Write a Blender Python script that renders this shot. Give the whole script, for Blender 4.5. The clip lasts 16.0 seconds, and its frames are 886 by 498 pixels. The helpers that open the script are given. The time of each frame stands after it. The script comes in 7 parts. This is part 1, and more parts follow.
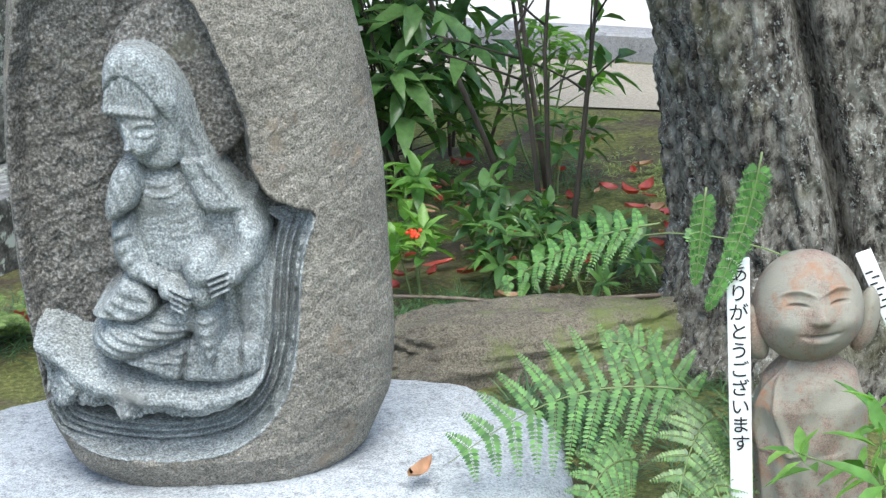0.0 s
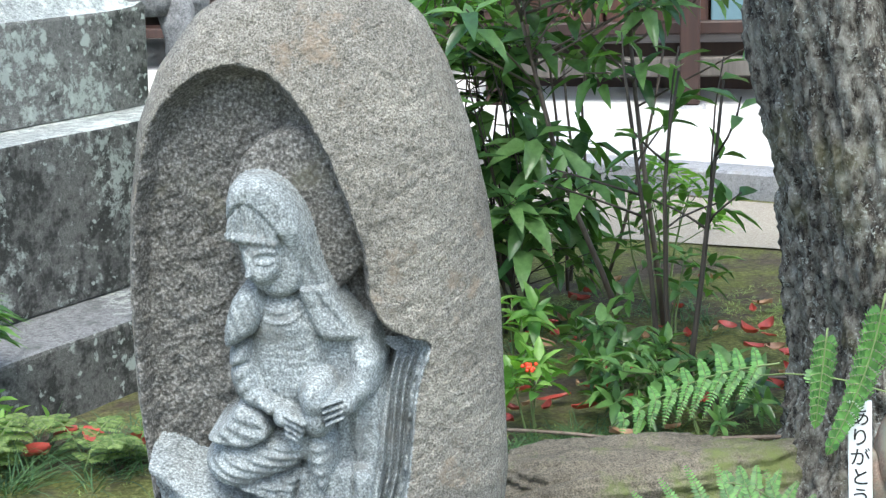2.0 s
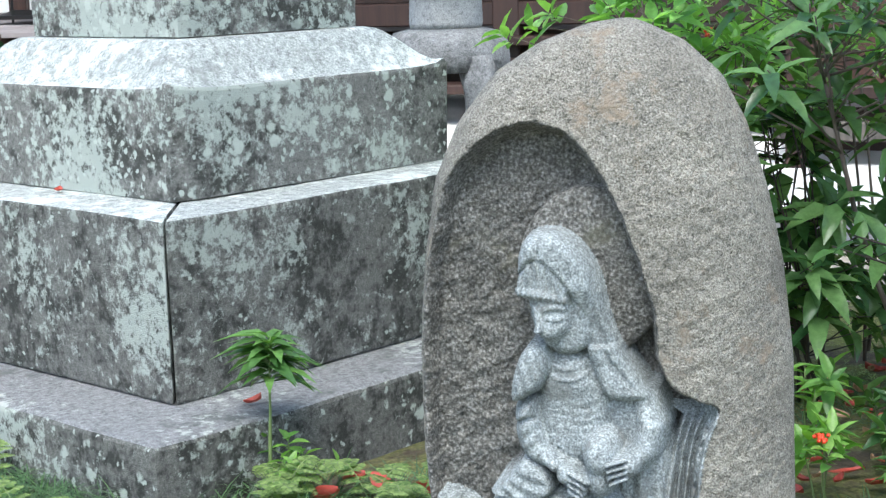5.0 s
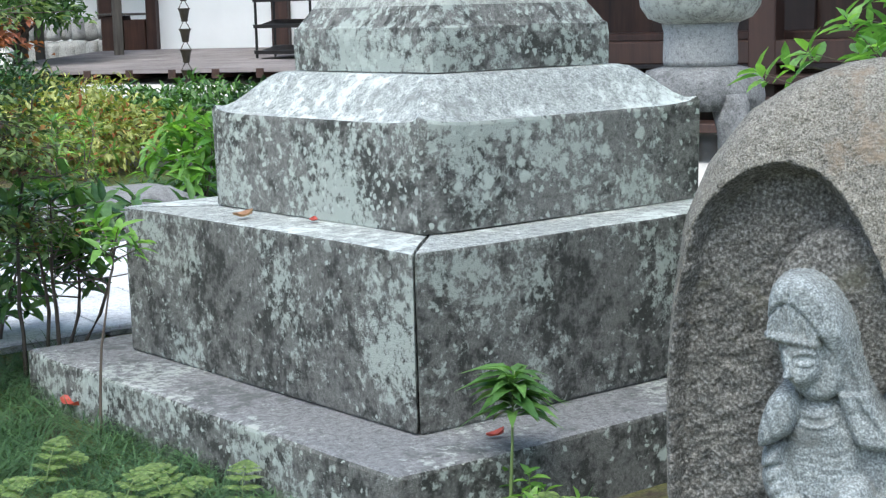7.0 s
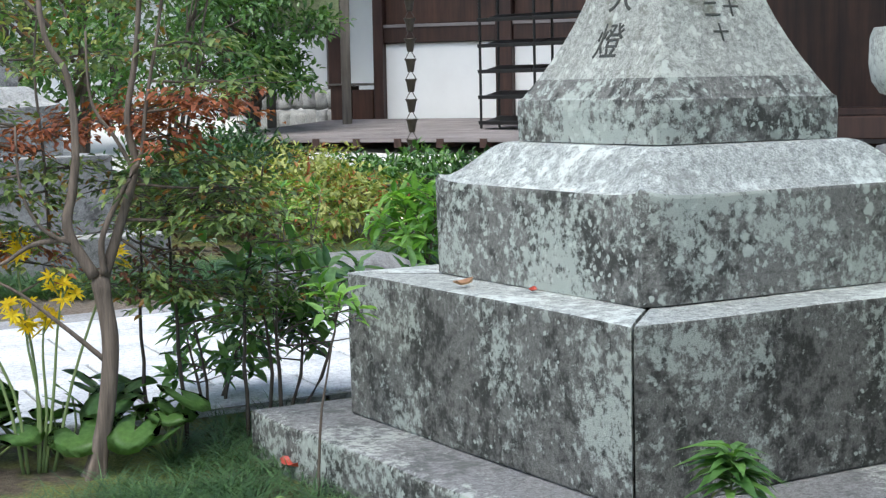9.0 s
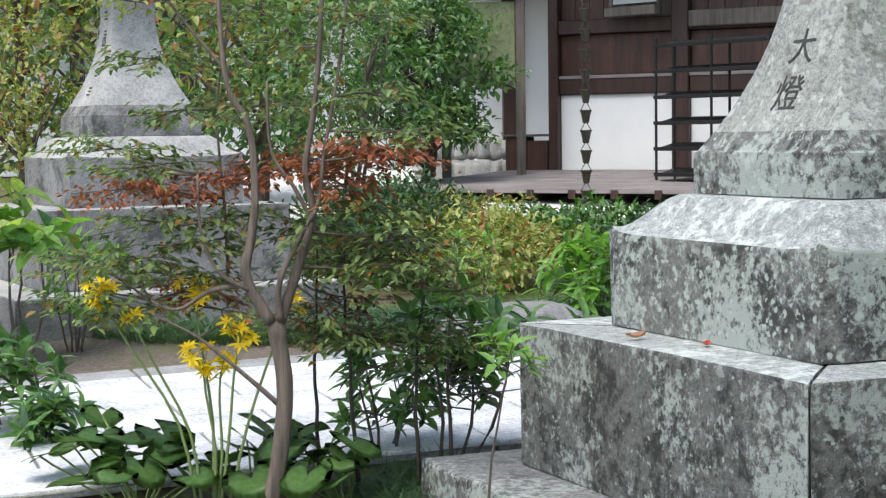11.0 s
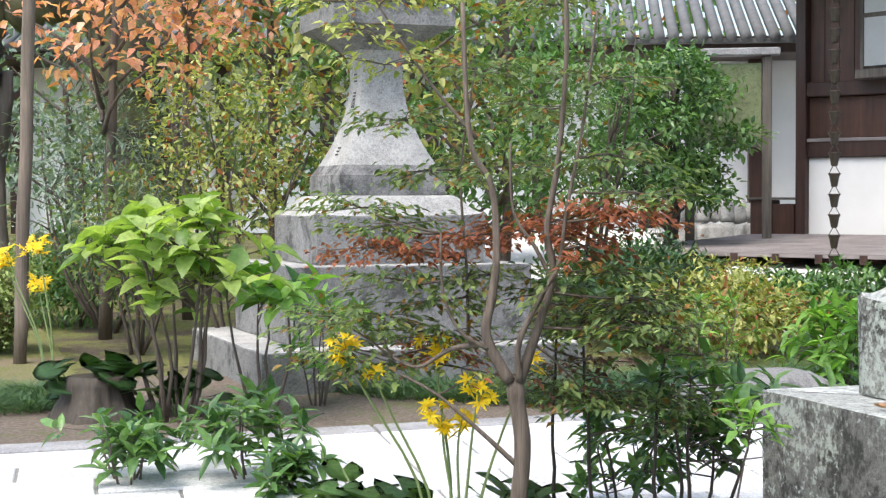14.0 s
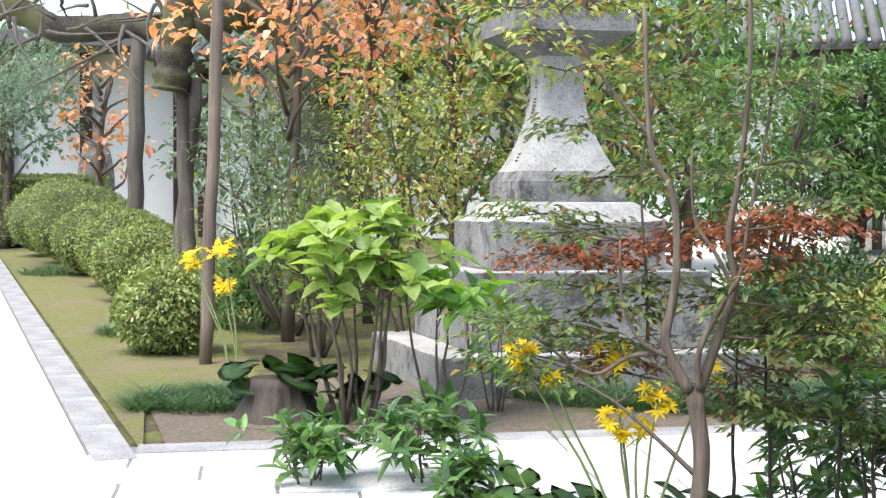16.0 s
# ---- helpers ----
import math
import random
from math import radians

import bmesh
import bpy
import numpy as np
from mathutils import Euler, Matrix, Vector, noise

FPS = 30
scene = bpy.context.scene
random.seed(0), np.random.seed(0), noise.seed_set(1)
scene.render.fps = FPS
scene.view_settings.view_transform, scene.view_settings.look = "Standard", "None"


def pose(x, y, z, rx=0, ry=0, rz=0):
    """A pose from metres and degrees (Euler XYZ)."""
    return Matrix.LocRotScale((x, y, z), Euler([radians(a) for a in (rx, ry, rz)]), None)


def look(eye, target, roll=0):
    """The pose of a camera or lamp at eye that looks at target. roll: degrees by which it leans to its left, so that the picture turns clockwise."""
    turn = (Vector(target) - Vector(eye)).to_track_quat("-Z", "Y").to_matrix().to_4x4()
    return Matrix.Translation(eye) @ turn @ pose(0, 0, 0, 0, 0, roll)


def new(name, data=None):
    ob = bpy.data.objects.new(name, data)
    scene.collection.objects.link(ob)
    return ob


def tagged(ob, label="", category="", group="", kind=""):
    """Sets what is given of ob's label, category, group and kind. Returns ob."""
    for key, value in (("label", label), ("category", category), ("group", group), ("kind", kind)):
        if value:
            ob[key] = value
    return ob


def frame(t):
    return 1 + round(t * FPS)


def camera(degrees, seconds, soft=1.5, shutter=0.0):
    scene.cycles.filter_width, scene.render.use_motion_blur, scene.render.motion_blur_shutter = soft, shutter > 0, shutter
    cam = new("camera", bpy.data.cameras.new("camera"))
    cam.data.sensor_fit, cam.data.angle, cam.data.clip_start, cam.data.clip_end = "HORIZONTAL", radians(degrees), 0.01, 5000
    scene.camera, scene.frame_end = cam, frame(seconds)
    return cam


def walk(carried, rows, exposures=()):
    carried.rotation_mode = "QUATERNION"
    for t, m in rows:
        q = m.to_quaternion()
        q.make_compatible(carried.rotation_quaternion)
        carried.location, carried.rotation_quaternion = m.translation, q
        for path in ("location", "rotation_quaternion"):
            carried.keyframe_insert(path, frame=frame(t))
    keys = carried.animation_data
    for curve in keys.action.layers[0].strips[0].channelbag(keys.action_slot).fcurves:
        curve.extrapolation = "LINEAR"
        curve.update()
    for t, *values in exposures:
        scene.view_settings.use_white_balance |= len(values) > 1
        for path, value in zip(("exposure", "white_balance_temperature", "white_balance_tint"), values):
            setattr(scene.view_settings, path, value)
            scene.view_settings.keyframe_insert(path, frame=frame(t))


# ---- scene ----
cam = camera(31.0, 16.0, soft=1.3)
ROWS = [
    (0.0, 72.608, 2.038, -28.377),
    (0.5, 73.608, 1.987, -27.062),
    (1.0, 74.842, 1.933, -25.998),
    (1.5, 76.148, 1.836, -25.004),
    (2.0, 77.509, 1.749, -23.976),
    (2.5, 78.622, 1.634, -23.040),
    (3.0, 79.044, 1.625, -21.596),
    (3.5, 79.079, 1.639, -19.714),
    (3.7, 79.138, 1.652, -18.937),
    (5.8, 80.419, 1.662, -9.724),
    (6.0, 80.551, 1.652, -8.840),
    (6.5, 80.902, 1.579, -6.668),
    (7.0, 81.446, 1.498, -4.352),
    (7.5, 82.116, 1.436, -2.294),
    (8.0, 82.932, 1.317, -0.163),
    (8.5, 83.592, 1.212, 1.825),
    (9.0, 84.155, 1.112, 3.619),
    (9.5, 84.473, 1.075, 5.435),
    (9.7, 84.635, 1.040, 6.130),
    (11.8, 87.030, 0.568, 12.028),
    (12.0, 87.245, 0.509, 12.627),
    (12.5, 87.631, 0.427, 14.230),
    (13.0, 87.948, 0.323, 15.585),
    (13.5, 88.156, 0.259, 17.090),
    (14.0, 88.326, 0.173, 18.516),
    (14.5, 88.518, 0.094, 20.018),
    (15.0, 88.547, -0.044, 21.736),
    (15.5, 88.550, -0.124, 23.439),
    (16.0, 88.543, -0.173, 24.943),
]
EYE = (0.0, 0.0, 1.5)
walk(cam, [(t, pose(*EYE, rx, ry, rz)) for t, rx, ry, rz in ROWS],
     exposures=[(0.0, 1.4, 6250, 3.0), (2.0, 1.58, 6200, 2.5), (3.5, 1.62, 6100, 2.5), (6.0, 1.36, 6100, 2.5), (8.5, 0.98, 6200, 3.0), (12.0, 1.05, 6600, 6.5), (16.0, 1.5, 6700, 8.0)])

# ---- world and sun ----
world = bpy.data.worlds.new("world")
scene.world = world
world.use_nodes = True
wn = world.node_tree
sky = wn.nodes.new("ShaderNodeTexSky")
sky.sky_type, sky.sun_disc = "NISHITA", False
sky.sun_elevation, sky.sun_rotation = radians(62), radians(200)
sky.air_density, sky.dust_density, sky.ozone_density = 1.0, 3.0, 0.8
wn.links.new(sky.outputs[0], wn.nodes["Background"].inputs[0])
wn.nodes["Background"].inputs[1].default_value = 0.15
sun = new("sun", bpy.data.lights.new("sun", "SUN"))
sun.data.energy, sun.data.angle, sun.data.color = 1.2, radians(40), (1.0, 0.97, 0.93)
sun.matrix_world = look((0, 0, 30), (0 + 30 * math.sin(radians(20)) * 0.5, 30 * math.cos(radians(20)) * 0.5, 0))


# ---- materials ----
def mat(name, rough=0.8, metal=0.0):
    m = bpy.data.materials.new(name)
    m.use_nodes = True
    nt = m.node_tree
    b = nt.nodes["Principled BSDF"]
    b.inputs["Roughness"].default_value, b.inputs["Metallic"].default_value = rough, metal
    return m, nt, b


def node(nt, kind, **values):
    n = nt.nodes.new(kind)
    for key, v in values.items():
        n.inputs[key.replace("_", " ")].default_value = v
    return n


def coords(nt):
    return nt.nodes.new("ShaderNodeTexCoord").outputs["Object"]


def noise_tex(nt, vec, scale, detail=5.0, rough=0.6, dist=0.0):
    n = node(nt, "ShaderNodeTexNoise", Scale=scale, Detail=detail, Roughness=rough, Distortion=dist)
    nt.links.new(vec, n.inputs["Vector"])
    return n.outputs["Fac"]


def ramp(nt, fac, stops):
    r = nt.nodes.new("ShaderNodeValToRGB")
    el = r.color_ramp.elements
    while len(el) < len(stops):
        el.new(0.5)
    for e, (p, c) in zip(el, stops):
        e.position, e.color = p, (*c, 1.0) if not isinstance(c, float) else (c, c, c, 1.0)
    nt.links.new(fac, r.inputs[0])
    return r.outputs[0]


def mix(nt, fac, a, b, mode="MIX"):
    m = nt.nodes.new("ShaderNodeMix")
    m.data_type, m.blend_type = "RGBA", mode
    for sock, v in ((m.inputs[0], fac), (m.inputs[6], a), (m.inputs[7], b)):
        if isinstance(v, (int, float)):
            sock.default_value = v
        elif isinstance(v, tuple):
            sock.default_value = (*v, 1.0)
        else:
            nt.links.new(v, sock)
    return m.outputs[2]


def bump(nt, b, height, strength=0.5, distance=0.01):
    n = node(nt, "ShaderNodeBump", Strength=strength, Distance=distance)
    nt.links.new(height, n.inputs["Height"])
    nt.links.new(n.outputs[0], b.inputs["Normal"])


def rnd(nt, island=True):
    if island:
        return nt.nodes.new("ShaderNodeNewGeometry").outputs["Random Per Island"]
    return nt.nodes.new("ShaderNodeObjectInfo").outputs["Random"]


def stone_mat(name, dark, mid, light, scale=1.0, lichen=None, lichen_at=0.6, grain=0.5, rough=0.9, moss=None, moss_at=0.62, stain=None, stain_at=0.58, spot=17.0):
    """Stone with fine crystals, broad tone and optional lichen spots, moss and dark stains."""
    m, nt, b = mat(name, rough)
    v = coords(nt)
    fine = noise_tex(nt, v, 260 * scale, 3, 0.6)
    broad = noise_tex(nt, v, 5 * scale, 6, 0.65)
    col = ramp(nt, fine, [(0.28, dark), (0.5, mid), (0.73, light)])
    tone = ramp(nt, broad, [(0.3, 0.62), (0.7, 1.12)])
    col = mix(nt, 1.0, col, tone, "MULTIPLY")
    pits = noise_tex(nt, v, 75 * scale, 6, 0.7)
    col = mix(nt, 1.0, col, ramp(nt, pits, [(0.32, 0.5), (0.46, 0.95), (0.7, 1.2)]), "MULTIPLY")
    if stain:
        s = noise_tex(nt, v, 7 * scale, 8, 0.72)
        s2 = ramp(nt, s, [(stain_at - 0.06, 0.0), (stain_at + 0.05, 1.0)])
        col = mix(nt, s2, col, stain)
    if moss:
        s = noise_tex(nt, v, 6 * scale, 7, 0.7, 0.3)
        col = mix(nt, ramp(nt, s, [(moss_at - 0.05, 0.0), (moss_at + 0.09, 1.0)]), col, moss)
    if lichen:
        vor = node(nt, "ShaderNodeTexVoronoi", Scale=spot * scale, Randomness=1.0)
        wob = nt.nodes.new("ShaderNodeVectorMath")
        wob.operation = "MULTIPLY_ADD"
        nz = node(nt, "ShaderNodeTexNoise", Scale=22 * scale, Detail=4.0)
        nt.links.new(v, nz.inputs["Vector"])
        nt.links.new(nz.outputs["Color"], wob.inputs[0])
        wob.inputs[1].default_value = (0.06, 0.06, 0.06)
        nt.links.new(v, wob.inputs[2])
        nt.links.new(wob.outputs[0], vor.inputs["Vector"])
        spots = ramp(nt, vor.outputs["Distance"], [(0.16, 1.0), (0.3, 0.0)])
        pick = ramp(nt, noise_tex(nt, v, 4.5 * scale, 4, 0.6), [(0.42, 0.0), (0.6, 1.0)])
        crust = ramp(nt, noise_tex(nt, v, 24 * scale, 10, 0.8), [(lichen_at - 0.04, 0.0), (lichen_at + 0.04, 1.0)])
        col = mix(nt, mix(nt, 1.0, spots, pick, "MULTIPLY"), col, lichen)
        col = mix(nt, crust, col, tuple(c * 0.92 for c in lichen))
    nt.links.new(col, b.inputs["Base Color"])
    h = mix(nt, 0.6, fine, pits)
    bump(nt, b, h, grain, 0.012)
    return m


def leaf_mat(name, low, high, vein=0.2, gloss=0.45, trans=0.3, odd=None, odd_at=0.9):
    m, nt, b = mat(name, gloss)
    r = rnd(nt)
    stops = [(0.0, low), (0.85 if not odd else odd_at - 0.06, high)]
    if odd:
        stops += [(odd_at, odd)]
    col = ramp(nt, r, stops)
    v = coords(nt)
    col = mix(nt, 1.0, col, ramp(nt, noise_tex(nt, v, 35, 3), [(0.3, 0.75), (0.7, 1.2)]), "MULTIPLY")
    nt.links.new(col, b.inputs["Base Color"])
    b.inputs["Specular IOR Level"].default_value = 0.5
    tr = nt.nodes.new("ShaderNodeBsdfTranslucent")
    nt.links.new(mix(nt, 1.0, col, (1.3, 1.5, 0.5), "MULTIPLY"), tr.inputs[0])
    ms = nt.nodes.new("ShaderNodeMixShader")
    ms.inputs[0].default_value = trans
    nt.links.new(b.outputs[0], ms.inputs[1])
    nt.links.new(tr.outputs[0], ms.inputs[2])
    nt.links.new(ms.outputs[0], nt.nodes["Material Output"].inputs[0])
    return m


def wood_mat(name, dark, light, scale=1.0, rough=0.7, axis=2, grain=0.4):
    m, nt, b = mat(name, rough)
    mp = nt.nodes.new("ShaderNodeMapping")
    nt.links.new(coords(nt), mp.inputs[0])
    sc = [14.0 * scale] * 3
    sc[axis] = 0.8 * scale
    mp.inputs["Scale"].default_value = sc
    n = noise_tex(nt, mp.outputs[0], 1.5, 7, 0.7)
    col = ramp(nt, n, [(0.3, dark), (0.7, light)])
    col = mix(nt, 1.0, col, ramp(nt, noise_tex(nt, coords(nt), 1.7, 4), [(0.3, 0.7), (0.7, 1.15)]), "MULTIPLY")
    nt.links.new(col, b.inputs["Base Color"])
    bump(nt, b, n, grain, 0.004)
    return m


def plain_mat(name, color, rough=0.7, metal=0.0, vary=0.15, scale=6.0):
    m, nt, b = mat(name, rough, metal)
    n = noise_tex(nt, coords(nt), scale, 6, 0.65)
    c = tuple(color)
    col = ramp(nt, n, [(0.25, tuple(k * (1 - vary) for k in c)), (0.75, tuple(k * (1 + vary) for k in c))])
    nt.links.new(col, b.inputs["Base Color"])
    bump(nt, b, n, 0.15, 0.004)
    return m


def lichen_stone(name, base, pale, dark, pale_at, dark_at, spots=True, stretch=(1, 1, 1)):
    """Old granite: grey-brown grain under pale crust, dark algae and round lichen spots, in broad drifts."""
    m, nt, b = mat(name, 0.92)
    mp = nt.nodes.new("ShaderNodeMapping")
    nt.links.new(coords(nt), mp.inputs[0])
    mp.inputs["Scale"].default_value = stretch
    v = mp.outputs[0]

    def math_(op, a, c):
        n = nt.nodes.new("ShaderNodeMath")
        n.operation = op
        for k, q in enumerate((a, c)):
            if isinstance(q, (int, float)):
                n.inputs[k].default_value = q
            else:
                nt.links.new(q, n.inputs[k])
        return n.outputs[0]

    fine = noise_tex(nt, v, 240, 3, 0.6)
    col = ramp(nt, fine, [(0.28, tuple(c * 0.55 for c in base)), (0.5, base), (0.74, tuple(min(1, c * 1.7) for c in base))])
    col = mix(nt, 1.0, col, ramp(nt, noise_tex(nt, v, 55, 8, 0.72), [(0.33, 0.45), (0.48, 0.95), (0.68, 1.35)]), "MULTIPLY")
    drift = noise_tex(nt, v, 1.6, 4, 0.55)
    drift2 = noise_tex(nt, v, 2.6, 3, 0.5, 0.4)
    crust = noise_tex(nt, v, 26, 12, 0.78)
    pm = ramp(nt, math_("ADD", crust, math_("MULTIPLY", math_("SUBTRACT", drift, 0.5), 0.75)), [(pale_at - 0.03, 0.0), (pale_at + 0.05, 1.0)])
    dm = ramp(nt, math_("ADD", noise_tex(nt, v, 15, 12, 0.74), math_("MULTIPLY", math_("SUBTRACT", drift2, 0.5), 0.6)), [(dark_at - 0.05, 0.0), (dark_at + 0.06, 1.0)])
    col = mix(nt, math_("MULTIPLY", dm, 0.85), col, dark)
    col = mix(nt, math_("MULTIPLY", pm, 0.8), col, pale)
    if spots:
        nz = node(nt, "ShaderNodeTexNoise", Scale=30.0, Detail=4.0)
        nt.links.new(v, nz.inputs["Vector"])
        wob = nt.nodes.new("ShaderNodeVectorMath")
        wob.operation = "MULTIPLY_ADD"
        nt.links.new(nz.outputs["Color"], wob.inputs[0])
        wob.inputs[1].default_value = (0.05, 0.05, 0.05)
        nt.links.new(v, wob.inputs[2])
        for sc, lim, thin in ((11.0, 0.2, 0.56), (26.0, 0.22, 0.5)):
            vor = node(nt, "ShaderNodeTexVoronoi", Scale=sc, Randomness=1.0)
            nt.links.new(wob.outputs[0], vor.inputs["Vector"])
            sp = ramp(nt, vor.outputs["Distance"], [(lim, 1.0), (lim + 0.09, 0.0)])
            sep = nt.nodes.new("ShaderNodeSeparateColor")
            nt.links.new(vor.outputs["Color"], sep.inputs[0])
            few = ramp(nt, sep.outputs[0], [(thin, 0.0), (thin + 0.04, 1.0)])
            col = mix(nt, math_("MULTIPLY", math_("MULTIPLY", sp, few), 0.85), col, tuple(c * 1.05 for c in pale))
    nt.links.new(col, b.inputs["Base Color"])
    bump(nt, b, mix(nt, 0.6, fine, crust), 1.0, 0.014)
    return m


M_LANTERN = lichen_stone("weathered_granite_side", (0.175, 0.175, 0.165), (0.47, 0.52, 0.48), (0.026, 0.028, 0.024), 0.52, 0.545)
# Lower steps: a darker side granite with more dark patches and less crust.
M_LANTERN_LOW = lichen_stone("darker_lower_granite", (0.14, 0.14, 0.132), (0.44, 0.485, 0.45), (0.016, 0.018, 0.015), 0.555, 0.515)
# Top granites: light from above is put into paler grain, besides their pale crust.
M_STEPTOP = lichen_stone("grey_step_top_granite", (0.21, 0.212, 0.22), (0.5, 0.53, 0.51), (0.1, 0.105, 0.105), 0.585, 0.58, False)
M_LANTERN_TOP = lichen_stone("weathered_lit_granite_top", (0.34, 0.36, 0.35), (0.66, 0.71, 0.68), (0.2, 0.21, 0.2), 0.5, 0.66, False, (0.6, 0.6, 0.6))
M_SHAFT = lichen_stone("lantern_shaft_granite", (0.34, 0.35, 0.325), (0.54, 0.575, 0.53), (0.14, 0.145, 0.11), 0.52, 0.62)
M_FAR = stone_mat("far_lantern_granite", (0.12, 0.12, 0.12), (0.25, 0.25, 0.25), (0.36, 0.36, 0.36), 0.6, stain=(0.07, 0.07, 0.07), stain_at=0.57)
# Paler copy of this granite; on step tops its colour carries light from above.
M_FARTOP = stone_mat("far_pale_lit_granite", (0.28, 0.28, 0.28), (0.42, 0.42, 0.41), (0.55, 0.55, 0.54), 0.6, stain=(0.22, 0.22, 0.22), stain_at=0.72)
M_ROCK = stone_mat("stele_granite", (0.075, 0.07, 0.058), (0.262, 0.245, 0.21), (0.46, 0.44, 0.395), 1.0, grain=1.0, stain=(0.25, 0.2, 0.15), stain_at=0.62)
# Hollow's shade is put into this darker copy of the boulder granite.
M_NICHE = stone_mat("hewn_shaded_niche_granite", (0.036, 0.034, 0.031), (0.14, 0.135, 0.123), (0.38, 0.375, 0.36), 0.6, grain=1.0, moss=(0.12, 0.115, 0.08), moss_at=0.6)
M_FIGURE = stone_mat("carved_pale_granite", (0.09, 0.1, 0.102), (0.25, 0.275, 0.28), (0.52, 0.56, 0.57), 0.8, grain=0.55, stain=(0.15, 0.155, 0.15), stain_at=0.6)
M_SLAB = stone_mat("pale_granite_slab", (0.2, 0.215, 0.23), (0.42, 0.45, 0.48), (0.6, 0.63, 0.66), 0.8, grain=0.7, stain=(0.3, 0.31, 0.32), stain_at=0.66)
M_MOSSROCK = stone_mat("mossy_brown_rock", (0.06, 0.055, 0.04), (0.17, 0.15, 0.115), (0.28, 0.25, 0.2), 0.8, grain=0.9, moss=(0.13, 0.16, 0.05), moss_at=0.54)
M_CLAY = stone_mat("weathered_clay", (0.16, 0.11, 0.085), (0.27, 0.2, 0.16), (0.36, 0.29, 0.24), 1.6, grain=0.35, rough=0.75, stain=(0.24, 0.23, 0.19), stain_at=0.5, moss=(0.27, 0.13, 0.07), moss_at=0.6)


# ---- mesh helpers ----
def mesh_ob(name, verts, faces, material, parent=None, label="", smooth=False):
    me = bpy.data.meshes.new(name)
    me.from_pydata([tuple(map(float, v)) for v in verts], [], faces)
    for m in (material if isinstance(material, (list, tuple)) else [material]):
        me.materials.append(m)
    if smooth:
        me.polygons.foreach_set("use_smooth", [True] * len(me.polygons))
    me.update()
    ob = new(name, me)
    if parent:
        ob.parent = parent
    return tagged(ob, label)


def part(name, bm, material, parent, label="", smooth=False):
    me = bpy.data.meshes.new(name)
    bm.normal_update()
    bm.to_mesh(me)
    bm.free()
    for m in (material if isinstance(material, (list, tuple)) else [material]):
        me.materials.append(m)
    if smooth:
        me.polygons.foreach_set("use_smooth", [True] * len(me.polygons))
    ob = new(name, me)
    if parent:
        ob.parent = parent
    return tagged(ob, label)


def thing(name, label, category, at=(0, 0, 0), turn=0.0, group="", kind=""):
    ob = new(name)
    ob.empty_display_size = 0.1
    ob.location, ob.rotation_euler = at, (0, 0, radians(turn))
    return tagged(ob, label, category, group, kind)


def box(bm, x0, x1, y0, y1, z0, z1, bevel=0.0, m=None, segs=1):
    g = bmesh.ops.create_cube(bm, size=1.0)
    vs = g["verts"]
    for v in vs:
        v.co = Vector((x0 + (v.co.x + 0.5) * (x1 - x0), y0 + (v.co.y + 0.5) * (y1 - y0), z0 + (v.co.z + 0.5) * (z1 - z0)))
    if bevel > 0:
        es = list({e for v in vs for e in v.link_edges})
        r = bmesh.ops.bevel(bm, geom=es, offset=bevel, segments=segs, affect="EDGES", profile=0.6)
        vs = list({v for f in r["faces"] for v in f.verts} | {v for v in vs if v.is_valid})
    if m is not None:
        bmesh.ops.transform(bm, matrix=m, verts=vs)
    return vs


def boxes(items, bevel=0.003):
    bm = bmesh.new()
    for it in items:
        box(bm, *it, bevel=bevel)
    return bm


def tube_data(points, radii, sides=7, wob=0.0, seed=0):
    """Vertices and faces of a tapered tube along points."""
    rng = random.Random(seed)
    pts = [Vector(p) for p in points]
    vs, fs = [], []
    ref = Vector((0.3, 0.2, 0.93)).normalized()
    for i, p in enumerate(pts):
        d = (pts[min(i + 1, len(pts) - 1)] - pts[max(i - 1, 0)]).normalized()
        a = d.cross(ref if abs(d.dot(ref)) < 0.95 else Vector((1, 0, 0))).normalized()
        b = d.cross(a)
        for k in range(sides):
            an = 2 * math.pi * k / sides
            r = radii[i] * (1 + wob * (rng.random() - 0.5))
            vs.append(p + (a * math.cos(an) + b * math.sin(an)) * r)
    for i in range(len(pts) - 1):
        for k in range(sides):
            q = (k + 1) % sides
            fs.append((i * sides + k, i * sides + q, (i + 1) * sides + q, (i + 1) * sides + k))
    fs.append(tuple(range(sides))[::-1])
    fs.append(tuple((len(pts) - 1) * sides + k for k in range(sides)))
    return vs, fs


def join_data(chunks):
    vs, fs = [], []
    for v, f in chunks:
        o = len(vs)
        vs += v
        fs += [tuple(i + o for i in q) for q in f]
    return vs, fs


def bezier_path(a, b, bend, n=6, rng=random):
    """A slightly crooked path from a to b."""
    a, b = Vector(a), Vector(b)
    side = Vector((rng.uniform(-1, 1), rng.uniform(-1, 1), rng.uniform(-0.3, 0.3))) * bend
    out = []
    for i in range(n):
        s = i / (n - 1)
        jit = Vector((rng.uniform(-1, 1), rng.uniform(-1, 1), 0)) * bend * 0.12 * (0 < i < n - 1)
        out.append(a.lerp(b, s) + side * math.sin(math.pi * s) + jit)
    return out


LEAF_FACES = [(0, 1, 4), (1, 2, 5, 4), (2, 3, 5), (0, 6, 1), (1, 6, 7, 2), (2, 7, 3)]


